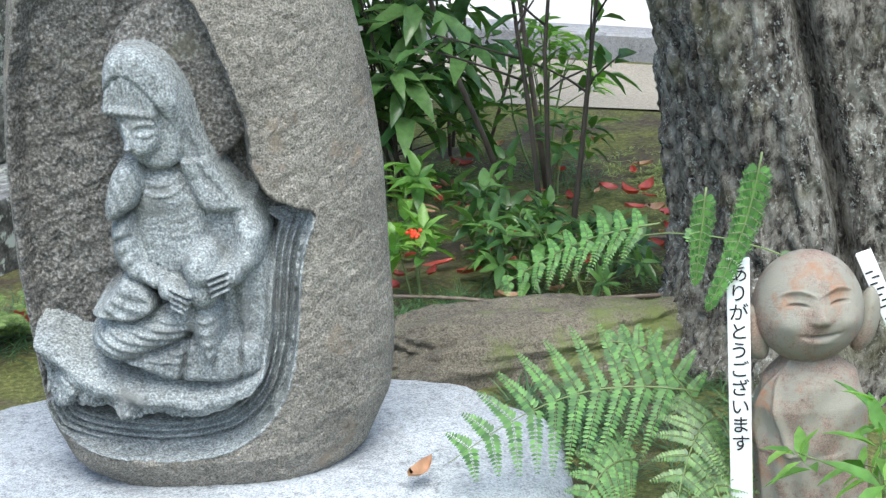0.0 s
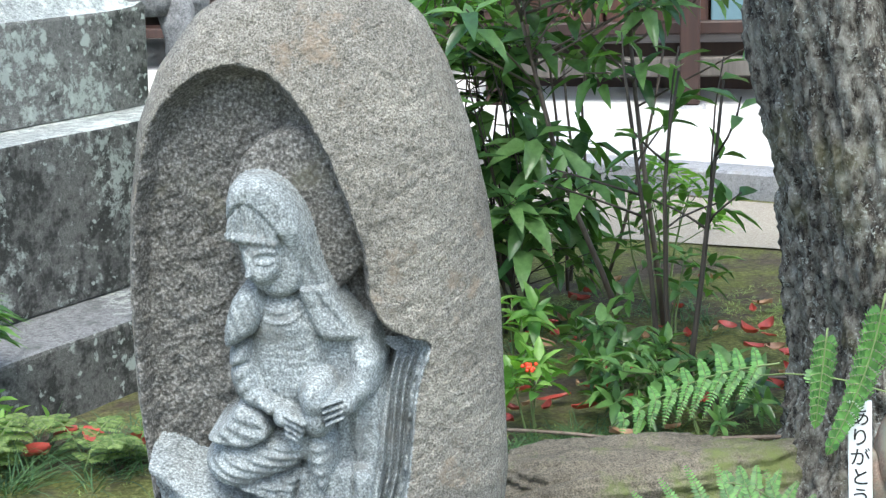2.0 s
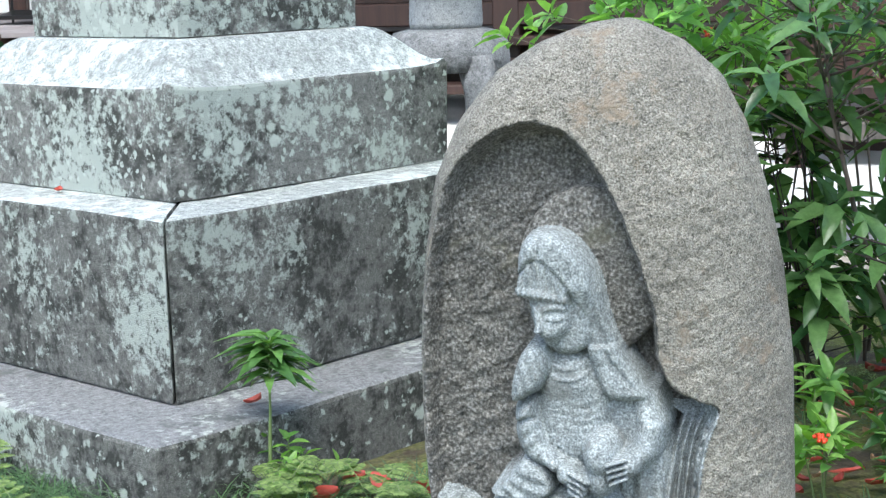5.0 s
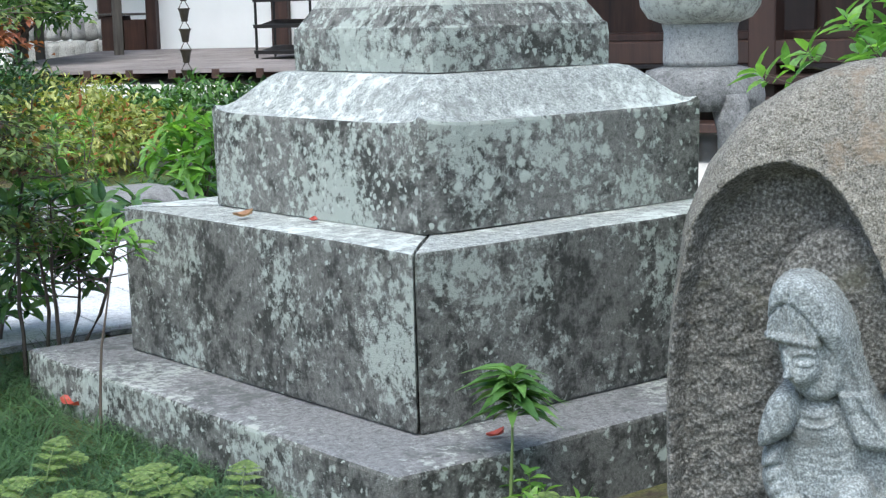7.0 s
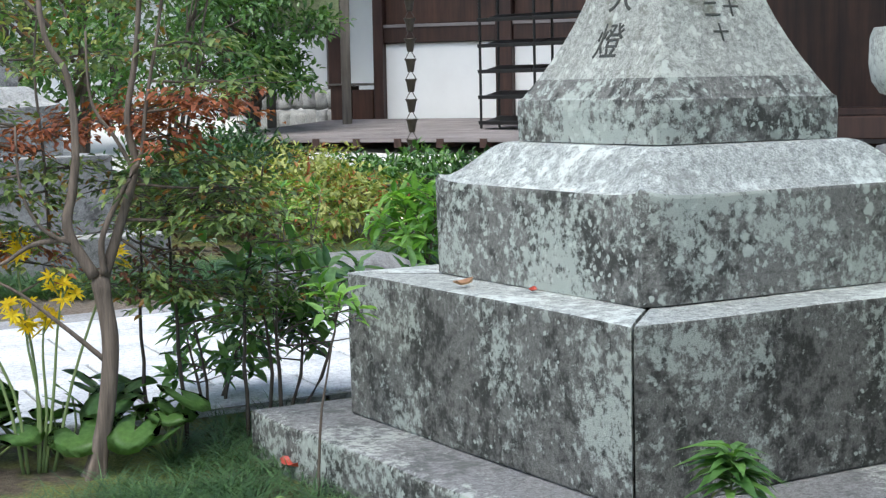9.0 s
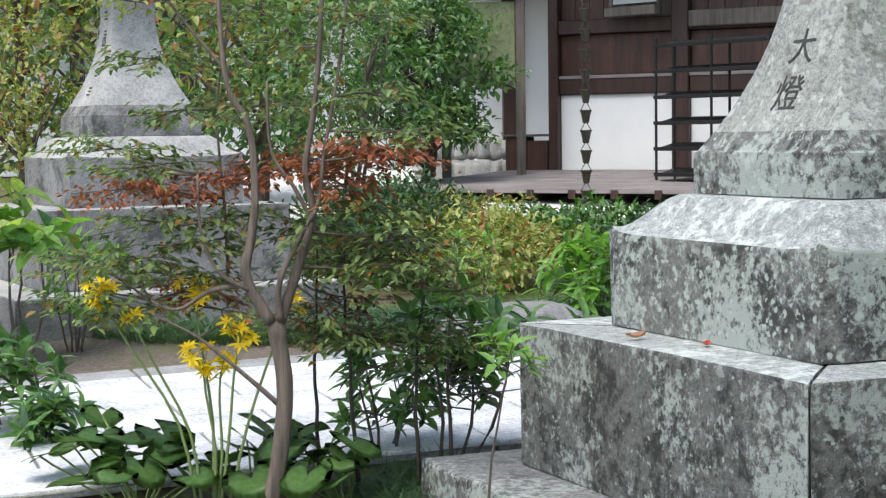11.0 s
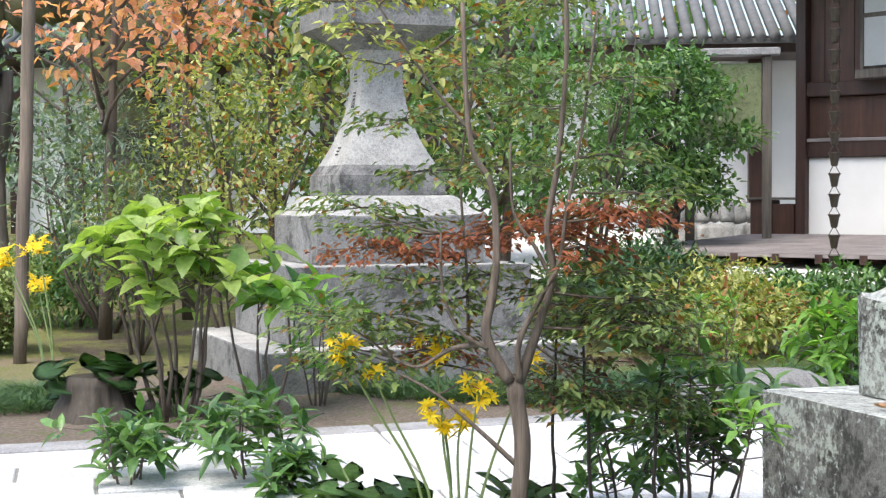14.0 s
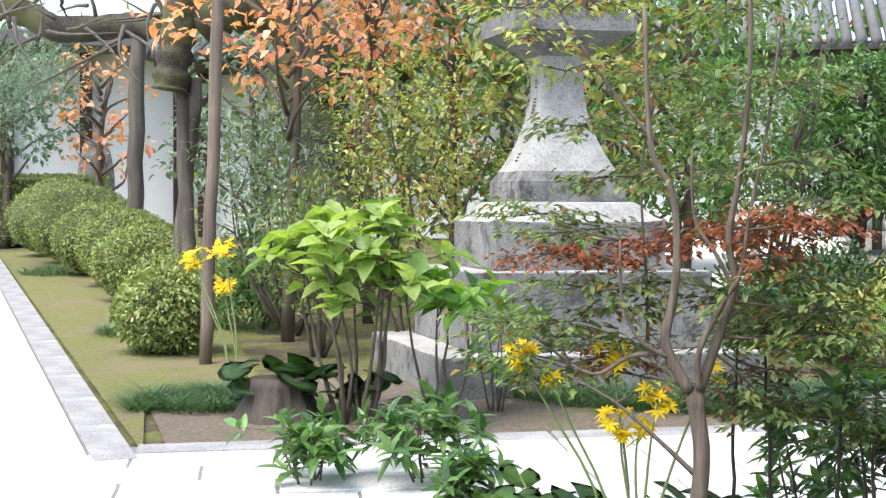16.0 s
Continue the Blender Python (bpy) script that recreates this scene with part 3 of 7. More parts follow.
def stele():
    nu, nb, nv = 350, 30, 500
    vb, vt = 0.035, 1.385
    left = [(0.035, -0.2), (0.09, -0.3), (0.2, -0.345), (0.5, -0.372), (0.72, -0.372), (0.9, -0.36), (1.065, -0.333), (1.18, -0.285), (1.283, -0.205), (1.34, -0.115), (1.375, -0.02), (1.385, 0.045)]
    right = [(0.035, 0.27), (0.07, 0.325), (0.2, 0.385), (0.32, 0.4), (0.7, 0.392), (0.9, 0.37), (1.046, 0.34), (1.18, 0.297), (1.271, 0.25), (1.34, 0.175), (1.375, 0.1), (1.385, 0.07)]
    lin = np.linspace(0, 1, nv)
    vv = vb + (vt - vb) * (0.5 - 0.5 * np.cos(np.pi * (0.12 + 0.88 * lin)) - (0.5 - 0.5 * math.cos(math.pi * 0.12))) / (1 - (0.5 - 0.5 * math.cos(math.pi * 0.12)))
    vv = 0.5 * vv + 0.5 * (vb + (vt - vb) * lin)
    uL, uR = np.interp(vv, *zip(*left)), np.interp(vv, *zip(*right))
    k = np.ones(9) / 9
    uL[8:-8], uR[8:-8] = np.convolve(uL, k, "same")[8:-8], np.convolve(uR, k, "same")[8:-8]
    s = np.linspace(-1, 1, nu)
    s = np.sign(s) * (1 - (1 - np.abs(s)) ** 1.25)
    U = (uL + uR)[:, None] / 2 + (uR - uL)[:, None] / 2 * s[None]
    V = np.repeat(vv[:, None], nu, 1)
    thick = np.sqrt(np.clip(1 - ((vv - 0.55) / (vt - 0.55)).clip(0, 1) ** 3.2, 0.0, 1))
    low = np.interp(vv, [0.03, 0.12, 0.3], [0.72, 0.93, 1.0])
    thick = (thick * low)[:, None]
    # asymmetric front: the right flank rolls far back, the left rim is short
    sl, sr = np.clip(-s, 0, 1), np.clip(s, 0, 1)
    prof = (1 - sl ** 5) ** 0.5 * (1 - sr ** 2.6) ** 0.62
    W = -0.19 + 0.22 * prof[None] * thick
    W += 0.008 * field_noise(U, V, 9, 3) + 0.0022 * field_noise(U, V, 60, 4) + 0.0016 * field_noise(U, V, 150, 14)
    chips = field_noise(U, V, 16, 21)
    W -= 0.012 * np.clip(chips - 0.95, 0, 1)
    outer = W.copy()
    poly = smooth_poly([(-0.36, 0.5), (-0.352, 0.8), (-0.325, 0.98), (-0.275, 1.11), (-0.2, 1.17), (-0.13, 1.2), (-0.045, 1.195), (0.01, 1.14), (0.06, 1.06), (0.105, 0.96), (0.14, 0.86),
                        (0.15, 0.76), (0.165, 0.69), (0.235, 0.655), (0.27, 0.635), (0.235, 0.56), (0.222, 0.45), (0.21, 0.34), (0.175, 0.23), (0.1, 0.155), (0.0, 0.125), (-0.12, 0.125), (-0.25, 0.15), (-0.33, 0.2)], 2)
    d, ins = seg_dist(U, V, poly)
    d = np.where(ins, d, -d)
    jag = d + 0.006 * field_noise(U, V, 40, 8)
    cut = np.clip(jag / 0.035, 0, 1)
    cut = cut * cut * (3 - 2 * cut)
    floor = -0.115 + 0.02 * (V - 0.7) + 0.006 * field_noise(U, V, 85, 5) + 0.006 * field_noise(U, V, 24, 6)
    W = np.where(ins, outer + (np.minimum(floor, outer) - outer) * cut, outer)
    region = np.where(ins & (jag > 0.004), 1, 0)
    # halo
    halo = dome(U, V, 0.006, 0.893, 0.151, 0.172, -0.1, -0.045, 0.12)
    W = np.where(ins, np.maximum(W, halo), W)
    fig = np.full(U.shape, -9.0)
    lip = np.interp(U, [-0.34, -0.294, -0.215, -0.106, 0.006, 0.09, 0.14], [0.385, 0.367, 0.316, 0.281, 0.266, 0.281, 0.318]) + 0.006 * field_noise(U, V * 0, 26, 12)
    under = np.interp(U, [-0.33, -0.245, -0.15, -0.054, 0.062, 0.12, 0.14], [0.245, 0.25, 0.236, 0.222, 0.24, 0.285, 0.317]) + 0.008 * field_noise(U, V * 0, 45, 13)

    def pillow(pts, base, top, r, lift=None, rounds=2):
        """A raised patch with rounded rim inside an outline."""
        e, inn = seg_dist(U, V, smooth_poly(pts, rounds))
        q = np.clip(e / r, 0, 1)
        h = base + (top - base) * np.sqrt(1 - (1 - q) ** 2)
        return np.where(inn, h if lift is None else h + lift * q, -9.0)

    def groove(pts, width, depth):
        """A line cut into the figure."""
        e, _ = seg_dist(U, V, pts, False)
        return depth * np.exp(-(e / width) ** 2)

    add = lambda h: np.maximum(fig, h)
    over = lambda h: np.where(h > -1, h, fig)
    # lower robe, right side, and the lap
    folds = 0.006 * np.sin(U * 165 + 5 * np.sin(V * 9) + 14 * V)
    fig = add(pillow([(0.05, 0.62), (0.16, 0.62), (0.178, 0.5), (0.18, 0.4), (0.152, 0.312), (0.06, 0.3), (0.02, 0.45)], -0.11, 0.0, 0.06, folds))
    fan = 0.0035 * np.sin((U + 0.01) / (0.2 + 0.55 * np.clip(0.62 - V, 0.02, 1)) * 75)
    fig = add(pillow([(-0.175, 0.37), (-0.05, 0.38), (0.0, 0.41), (0.1, 0.41), (0.15, 0.39), (0.152, 0.32), (0.123, 0.305), (0.065, 0.288), (0.01, 0.292), (-0.048, 0.295), (-0.1, 0.318), (-0.15, 0.345)], -0.06, 0.034, 0.03, fan))
    fig = add(pillow([(-0.005, 0.48), (0.075, 0.48), (0.082, 0.41), (0.06, 0.333), (0.022, 0.33), (-0.004, 0.4)], -0.05, 0.058, 0.04, 0.003 * np.sin(np.hypot((U - 0.035) * 1.3, V - 0.5) * 250)))
    fig = add(limb(U, V, [(-0.12, 0.4), (-0.06, 0.418), (0.0, 0.445)], 0.05, -0.06, [0.05, 0.05, 0.045]))
    knee = dome(U, V, -0.133, 0.4, 0.074, 0.054, -0.06, 0.058, 0.42)
    fig = add(knee)
    wave = 0.004 * np.sin(np.hypot((U + 0.02) * 0.9, (V - 0.5) * 1.35) * 260)
    fig = np.where((fig > -1) & (V < 0.45) & (V > 0.345) & (U < 0.0), fig + wave, fig)
    fig -= groove([(-0.003, 0.41), (-0.012, 0.36), (-0.03, 0.3)], 0.005, 0.02) + groove([(0.1, 0.42), (0.1, 0.36), (0.092, 0.3)], 0.004, 0.014)
    # chest with two soft swellings, robe edge folds below
    chest = pillow([(-0.1, 0.75), (-0.03, 0.77), (0.03, 0.745), (0.065, 0.66), (0.065, 0.54), (0.0, 0.49), (-0.09, 0.49), (-0.12, 0.58), (-0.11, 0.69)], -0.08, 0.018, 0.06)
    for cu in (-0.066, -0.014):
        chest += 0.009 * np.exp(-((U - cu) / 0.024) ** 2 - ((V - 0.682) / 0.022) ** 2)
    for k in range(6):
        arc_r = 0.062 + 0.0165 * k
        arc = np.abs(np.hypot((U + 0.012) * 1.05, V - 0.705) - arc_r)
        chest += 0.0016 * np.exp(-(arc / 0.0045) ** 2) * ((U > -0.04) & (U < 0.06) & (V < 0.665))
    fig = add(chest)
    fig = add(pillow([(-0.14, 0.64), (-0.1, 0.75), (0.04, 0.75), (0.13, 0.66), (0.155, 0.58), (0.13, 0.5), (-0.12, 0.5), (-0.145, 0.57)], -0.07, -0.014, 0.03))
    fig = add(pillow([(-0.075, 0.8), (-0.01, 0.8), (0.005, 0.745), (-0.035, 0.725), (-0.075, 0.745)], -0.05, 0.024, 0.03))   # neck
    for r_, w_ in ((0.046, 0.0035), (0.066, 0.0026)):
        arc = np.abs(np.hypot(U + 0.033, (V - 0.762) * 0.95) - r_)
        fig = np.where(fig > -1, fig + 0.006 * np.exp(-(arc / w_) ** 2) * (V < 0.748), fig)
    # cloak over the near shoulder, its arm, and the sleeve that drapes over the knee
    fig = add(pillow([(-0.145, 0.645), (-0.09, 0.672), (-0.082, 0.625), (-0.065, 0.572), (-0.044, 0.55), (-0.04, 0.512), (-0.075, 0.5), (-0.115, 0.515), (-0.142, 0.55), (-0.15, 0.6)], -0.08, 0.046, 0.034, 0.0025 * np.sin((U * 0.8 - V) * 190)))
    fig -= groove([(-0.145, 0.592), (-0.12, 0.612), (-0.1, 0.615)], 0.0045, 0.014)
    fig = over(pillow([(-0.105, 0.765), (-0.07, 0.77), (-0.06, 0.72), (-0.076, 0.68), (-0.088, 0.668), (-0.142, 0.638), (-0.146, 0.67), (-0.137, 0.71), (-0.124, 0.745)], 0.0, 0.052, 0.02, 0.002 * np.sin((U * 1.4 + V * 0.5) * 200)))
    drape = pillow([(-0.125, 0.535), (-0.1, 0.528), (-0.07, 0.512), (-0.052, 0.475), (-0.075, 0.45), (-0.12, 0.438), (-0.2, 0.458), (-0.165, 0.487), (-0.135, 0.512)], 0.0, 0.056, 0.014, 0.003 * np.sin((U * 0.55 + V) * 210 + 2 * np.sin(U * 40)))
    fig = np.where(drape > fig, drape, fig)
    # hood falling to the far shoulder
    top = np.interp(V, [0.64, 0.72, 0.8, 0.88, 1.0], [0.03, 0.018, 0.032, 0.062, 0.058]) - 0.42 * np.clip(U + 0.03, 0, 1) * (V > 0.76) - 0.3 * np.clip(U - 0.05, 0, 1)
    e, inn = seg_dist(U, V, smooth_poly([(-0.13, 0.892), (-0.126, 0.955), (-0.105, 0.982), (-0.06, 0.988), (-0.025, 0.974), (0.01, 0.937), (0.033, 0.887), (0.044, 0.82), (0.065, 0.76), (0.105, 0.7), (0.142, 0.648), (0.09, 0.645), (0.038, 0.652), (0.018, 0.7), (0.0, 0.745), (0.0, 0.8), (-0.022, 0.855), (-0.048, 0.893), (-0.085, 0.926), (-0.108, 0.905)], 1))
    q = np.clip(e / 0.022, 0, 1)
    hood = np.where(inn, -0.03 + (top + 0.03) * np.sqrt(1 - (1 - q) ** 2), -9.0)
    fig = np.where(hood > fig, hood, fig)
    fig -= groove([(0.02, 0.9), (0.028, 0.8), (0.05, 0.73), (0.09, 0.68)], 0.006, 0.008) + groove([(-0.085, 0.98), (-0.08, 0.95), (-0.085, 0.93)], 0.004, 0.006)
    # hair under the hood, headband and face, turned down and to one side
    fig = add(pillow([(-0.128, 0.9), (-0.085, 0.95), (-0.03, 0.905), (-0.015, 0.855), (-0.118, 0.852)], 0.03, 0.054, 0.01, 0.003 * np.sin(U * 420)))
    fig = add(pillow([(-0.105, 0.86), (-0.02, 0.875), (0.022, 0.82), (0.012, 0.75), (-0.05, 0.74), (-0.09, 0.775)], 0.0, 0.028, 0.02))
    fig = add(dome(U, V, -0.102, 0.897, 0.016, 0.02, 0.0, 0.047, 0.5))
    bend = -5.0 * (U + 0.078) ** 2 - 0.10 * (V - 0.82)
    fig = add(pillow([(-0.114, 0.9), (-0.108, 0.835), (-0.101, 0.8), (-0.088, 0.775), (-0.066, 0.762), (-0.04, 0.766), (-0.018, 0.785), (-0.008, 0.82), (-0.012, 0.9)], -0.03, 0.062, 0.034, bend))
    fig = add(limb(U, V, [(-0.004, 0.84), (0.0, 0.818), (-0.004, 0.79)], 0.009, -0.02, [0.034, 0.03, 0.028]))          # ear
    bnd = limb(U, V, [(-0.116, 0.873), (-0.08, 0.868), (-0.032, 0.858)], 0.0125, 0.03, [0.058, 0.07, 0.054])
    fig = add(np.where(bnd > -1, bnd + 0.0022 * np.sin(U * 620), bnd))
    fig = add(limb(U, V, [(-0.085, 0.842), (-0.08, 0.82), (-0.078, 0.802)], 0.0075, 0.03, [0.066, 0.07, 0.079]))
    fig = add(dome(U, V, -0.078, 0.8005, 0.0115, 0.0075, 0.04, 0.081, 0.5))
    for cu, ru in ((-0.047, 0.019), (-0.1, 0.009)):
        fig -= 0.007 * np.exp(-((U - cu) / ru) ** 2 - ((V - 0.83) / 0.009) ** 2)
        fig += 0.007 * np.exp(-((U - cu) / (ru * 0.8)) ** 2 - ((V - 0.8225) / 0.0062) ** 2)
        fig -= 0.004 * np.exp(-(np.abs(V - 0.8155 - 6 * (U - cu) ** 2) / 0.0024) ** 2) * (np.abs(U - cu) < ru)
        fig += 0.004 * np.exp(-(np.abs(V - 0.8435 + 10 * (U - cu) ** 2) / 0.0035) ** 2) * (np.abs(U - cu) < ru * 1.2)
    fig += 0.006 * np.exp(-((U + 0.072) / 0.011) ** 2 - ((V - 0.7835) / 0.0062) ** 2)
    fig -= 0.007 * np.exp(-((U + 0.072) / 0.012) ** 2 - ((V - 0.7838) / 0.0017) ** 2)
    fig += 0.005 * np.exp(-((U + 0.068) / 0.013) ** 2 - ((V - 0.7695) / 0.006) ** 2)
    # jar, forearms and fingers
    fig = add(dome(U, V, 0.036, 0.548, 0.042, 0.054, -0.03, 0.092, 0.45))
    fig = add(dome(U, V, 0.034, 0.505, 0.036, 0.05, -0.03, 0.08, 0.45))
    fig = add(limb(U, V, [(0.115, 0.645), (0.13, 0.6), (0.122, 0.56), (0.102, 0.538)], 0.036, -0.08, [0.0, 0.035, 0.055, 0.062]))
    fig = add(limb(U, V, [(-0.075, 0.54), (-0.045, 0.522)], 0.023, -0.02, [0.055, 0.066]))
    fig -= groove([(-0.052, 0.552), (-0.047, 0.525), (-0.055, 0.503)], 0.003, 0.012)
    fig = add(dome(U, V, -0.028, 0.508, 0.027, 0.024, 0.0, 0.076, 0.4))
    fig = add(dome(U, V, 0.095, 0.537, 0.025, 0.029, 0.0, 0.08, 0.4))
    for k in range(4):
        fig = add(limb(U, V, [(-0.022, 0.52 - k * 0.0125), (-0.002, 0.512 - k * 0.0125), (0.014 - 0.004 * k, 0.502 - k * 0.012)], 0.0064, 0.03, [0.08, 0.088, 0.084]))
        fig = add(limb(U, V, [(0.09, 0.553 - k * 0.0125), (0.07, 0.549 - k * 0.0128), (0.054 + 0.002 * k, 0.542 - k * 0.0128)], 0.0064, 0.03, [0.084, 0.095, 0.092]))
    # rocky seat: a sloping ledge with a broken lip above the flowing bands
    ledge = np.where((V >= lip) & (V < lip + 0.07), 0.042 - 2.2 * (V - lip) + 0.004 * field_noise(U, V, 50, 19), -9.0)
    face = 0.042 - 0.05 * np.clip((lip - 0.012 - V) / 0.03, 0, 1) * np.clip(0.55 + 0.9 * field_noise(U * 1.4, V, 30, 11), 0, 1.3) + 0.004 * field_noise(U, V, 60, 17)
    seat = np.where((V < lip) & (V > under), face, ledge) - 0.55 * np.clip(-0.2 - U, 0, 1)
    seat = np.where((U > -0.335) & (U < 0.145), seat, -9.0)
    fig2 = np.where(ins & (d > 0.02), np.maximum(fig, seat), -9.0)
    is_fig = fig2 > W + 0.002
    W = np.maximum(W, np.where(fig2 > -1, fig2, -9.0))
    # flowing bands along the lower right edge of the hollow
    band = np.clip((0.64 - V) / 0.04, 0, 1) * np.clip(d / 0.006, 0, 1) * np.clip((0.075 - d) / 0.012, 0, 1) * ((U > 0.135) | (V < under))
    W = np.where(band > 0, np.maximum(W, -0.055) * band + W * (1 - band) + 0.011 * np.sin(d * 2 * np.pi / 0.0145) * band, W)
    W += np.where(is_fig, 0.0, 0.0016) * field_noise(U, V, 180, 31) + np.where(is_fig, 0.0, 0.003) * field_noise(U, V, 95, 37)
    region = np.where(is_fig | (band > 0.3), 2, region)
    # back of the boulder
    sb = np.linspace(1, -1, nb + 2)[1:-1]
    Ub = (uL + uR)[:, None] / 2 + (uR - uL)[:, None] / 2 * (np.sign(sb) * np.abs(sb) ** 0.8)[None]
    Wb = outer[:, [-1]] * (1 + sb[None]) / 2 + outer[:, [0]] * (1 - sb[None]) / 2 - 0.2 * np.sqrt(np.clip(1 - sb[None] ** 2, 0, 1)) * thick
    UU, WW = np.hstack([U, Ub]), np.hstack([W, Wb])
    VV = np.repeat(vv[:, None], nu + nb, 1)
    n = nu + nb
    verts = np.stack([UU, -WW, VV], -1).reshape(-1, 3)
    faces, idx = [], []
    for j in range(nv - 1):
        for i in range(n):
            q = (i + 1) % n
            faces.append((j * n + i, j * n + q, (j + 1) * n + q, (j + 1) * n + i))
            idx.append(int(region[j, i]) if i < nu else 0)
    faces += [tuple(range(n))[::-1], tuple((nv - 1) * n + i for i in range(n))]
    idx += [0, 0]
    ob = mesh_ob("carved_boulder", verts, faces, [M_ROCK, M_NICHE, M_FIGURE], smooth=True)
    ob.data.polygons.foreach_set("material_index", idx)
    ob.location, ob.rotation_euler = (0.95, 2.9, 0.0), (0, 0, radians(-28))
    return tagged(ob, "upright granite boulder carved with a seated robed statue in a niche", "statue")


carving = stele()


def rock(name, at, size, turn, material, label, category, seed=0, rough=0.12, flat=0.0, sub=4, kind=""):
    bm = bmesh.new()
    bmesh.ops.create_icosphere(bm, subdivisions=sub, radius=1.0)
    for v in bm.verts:
        p = v.co.copy()
        k = 1 + rough * (noise.noise(p * 1.3 + Vector((seed, 0, 0))) * 1.4 + noise.noise(p * 3 + Vector((0, seed, 0))) * 0.6 + noise.noise(p * 8 + Vector((0, 0, seed))) * 0.3 + noise.noise(p * 19 + Vector((seed, seed, 0))) * 0.14)
        q = Vector([math.copysign(abs(c) ** 0.75, c) for c in p]) * k
        if flat and q.z > flat:
            q.z = flat + (q.z - flat) * 0.12
        v.co = Vector((q.x * size[0], q.y * size[1], q.z * size[2]))
    ob = part(name, bm, material, None, smooth=True)
    ob.location, ob.rotation_euler = at, (0, 0, radians(turn))
    return tagged(ob, label, category, kind=kind)


base_slab = rock("base_slab", (1.0, 3.02, -0.09), (0.78, 0.56, 0.22), -22, M_SLAB, "flat pale granite slab under the carved boulder", "stone slab", seed=4, rough=0.06, flat=0.62, sub=5)
edge_rock = rock("edging_rock", (1.98, 3.32, 0.0), (0.5, 0.16, 0.13), -12, M_MOSSROCK, "long brown edging rock with moss on top", "rock", seed=9, rough=0.2, flat=0.0, sub=6)


# ---- more materials ----
M_BARK = stone_mat("rough_grey_bark", (0.03, 0.027, 0.024), (0.12, 0.115, 0.10), (0.27, 0.27, 0.245), 0.35, lichen=(0.42, 0.46, 0.43), lichen_at=0.62, grain=1.0, moss=(0.12, 0.12, 0.06), moss_at=0.62, spot=160.0)
def bark_mat():
    m, nt, b = mat("fissured_old_bark", 0.95)
    mp = nt.nodes.new("ShaderNodeMapping")
    nt.links.new(coords(nt), mp.inputs[0])
    mp.inputs["Scale"].default_value = (1, 1, 0.6)
    v, o = mp.outputs[0], coords(nt)
    fis = noise_tex(nt, v, 34, 9, 0.72, 0.2)
    col = ramp(nt, fis, [(0.4, (0.016, 0.012, 0.01)), (0.47, (0.11, 0.098, 0.082)), (0.57, (0.25, 0.24, 0.21)), (0.71, (0.38, 0.375, 0.34))])
    speck = ramp(nt, noise_tex(nt, o, 85, 8, 0.78), [(0.55, 0.0), (0.59, 1.0)])
    patch = ramp(nt, noise_tex(nt, o, 5, 5, 0.6), [(0.38, 0.25), (0.6, 0.95)])
    col = mix(nt, mix(nt, 1.0, speck, patch, "MULTIPLY"), col, (0.54, 0.58, 0.54))
    mossy = ramp(nt, noise_tex(nt, o, 4, 6, 0.65), [(0.56, 0.0), (0.68, 0.6)])
    col = mix(nt, mossy, col, (0.12, 0.12, 0.055))
    nt.links.new(col, b.inputs["Base Color"])
    bump(nt, b, mix(nt, 0.3, fis, noise_tex(nt, o, 120, 6, 0.7)), 1.0, 0.03)
    return m


M_OLDBARK = bark_mat()
M_TWIG = wood_mat("brown_twig_bark", (0.06, 0.045, 0.035), (0.16, 0.125, 0.1), 2.0)
M_PALETWIG = wood_mat("brown_smooth_bark", (0.085, 0.065, 0.05), (0.24, 0.19, 0.15), 1.5)
M_MAPLEBARK = wood_mat("grey_brown_maple_bark", (0.065, 0.05, 0.04), (0.22, 0.175, 0.145), 2.5, 0.85, grain=0.9)
M_DARKTWIG = wood_mat("dark_stem_bark", (0.025, 0.02, 0.016), (0.075, 0.06, 0.045), 2.0)
M_GREENSTEM = plain_mat("green_stalk", (0.16, 0.22, 0.08), 0.6)
M_POST = wood_mat("weathered_post_wood", (0.05, 0.042, 0.036), (0.16, 0.14, 0.12), 0.8)
M_TIMBER = wood_mat("dark_red_brown_timber", (0.02, 0.009, 0.007), (0.06, 0.027, 0.019), 0.6, 0.5)
# Plank brown is darkened: shade under the eaves is put into the colour.
M_PLANKS = wood_mat("old_shaded_plank_wood", (0.03, 0.013, 0.009), (0.105, 0.045, 0.028), 0.5, 0.5)
M_DECK = wood_mat("grey_deck_wood", (0.16, 0.14, 0.14), (0.3, 0.27, 0.27), 0.6, 0.75, axis=0)
M_PLASTER = plain_mat("white_plaster", (0.8, 0.81, 0.81), 0.9, vary=0.04, scale=2.0)
M_OCHRE = plain_mat("ochre_plaster", (0.42, 0.28, 0.12), 0.9, vary=0.1)
M_PAPER = plain_mat("frosted_window_pane", (0.42, 0.43, 0.43), 0.35, vary=0.06)
M_BRONZE = plain_mat("dark_patinated_copper", (0.10, 0.085, 0.075), 0.5, 0.6, vary=0.35, scale=25)
M_BLACK = plain_mat("black_painted_steel", (0.02, 0.02, 0.021), 0.4, 0.3)
M_TILE = plain_mat("grey_roof_tile", (0.13, 0.135, 0.14), 0.85, vary=0.25, scale=4)
M_SIGNBOARD = stone_mat("mossy_green_board", (0.12, 0.15, 0.07), (0.17, 0.205, 0.105), (0.22, 0.25, 0.14), 0.25, grain=0.1)
M_PAINTW = plain_mat("white_painted_stake", (0.82, 0.83, 0.84), 0.6, vary=0.04)
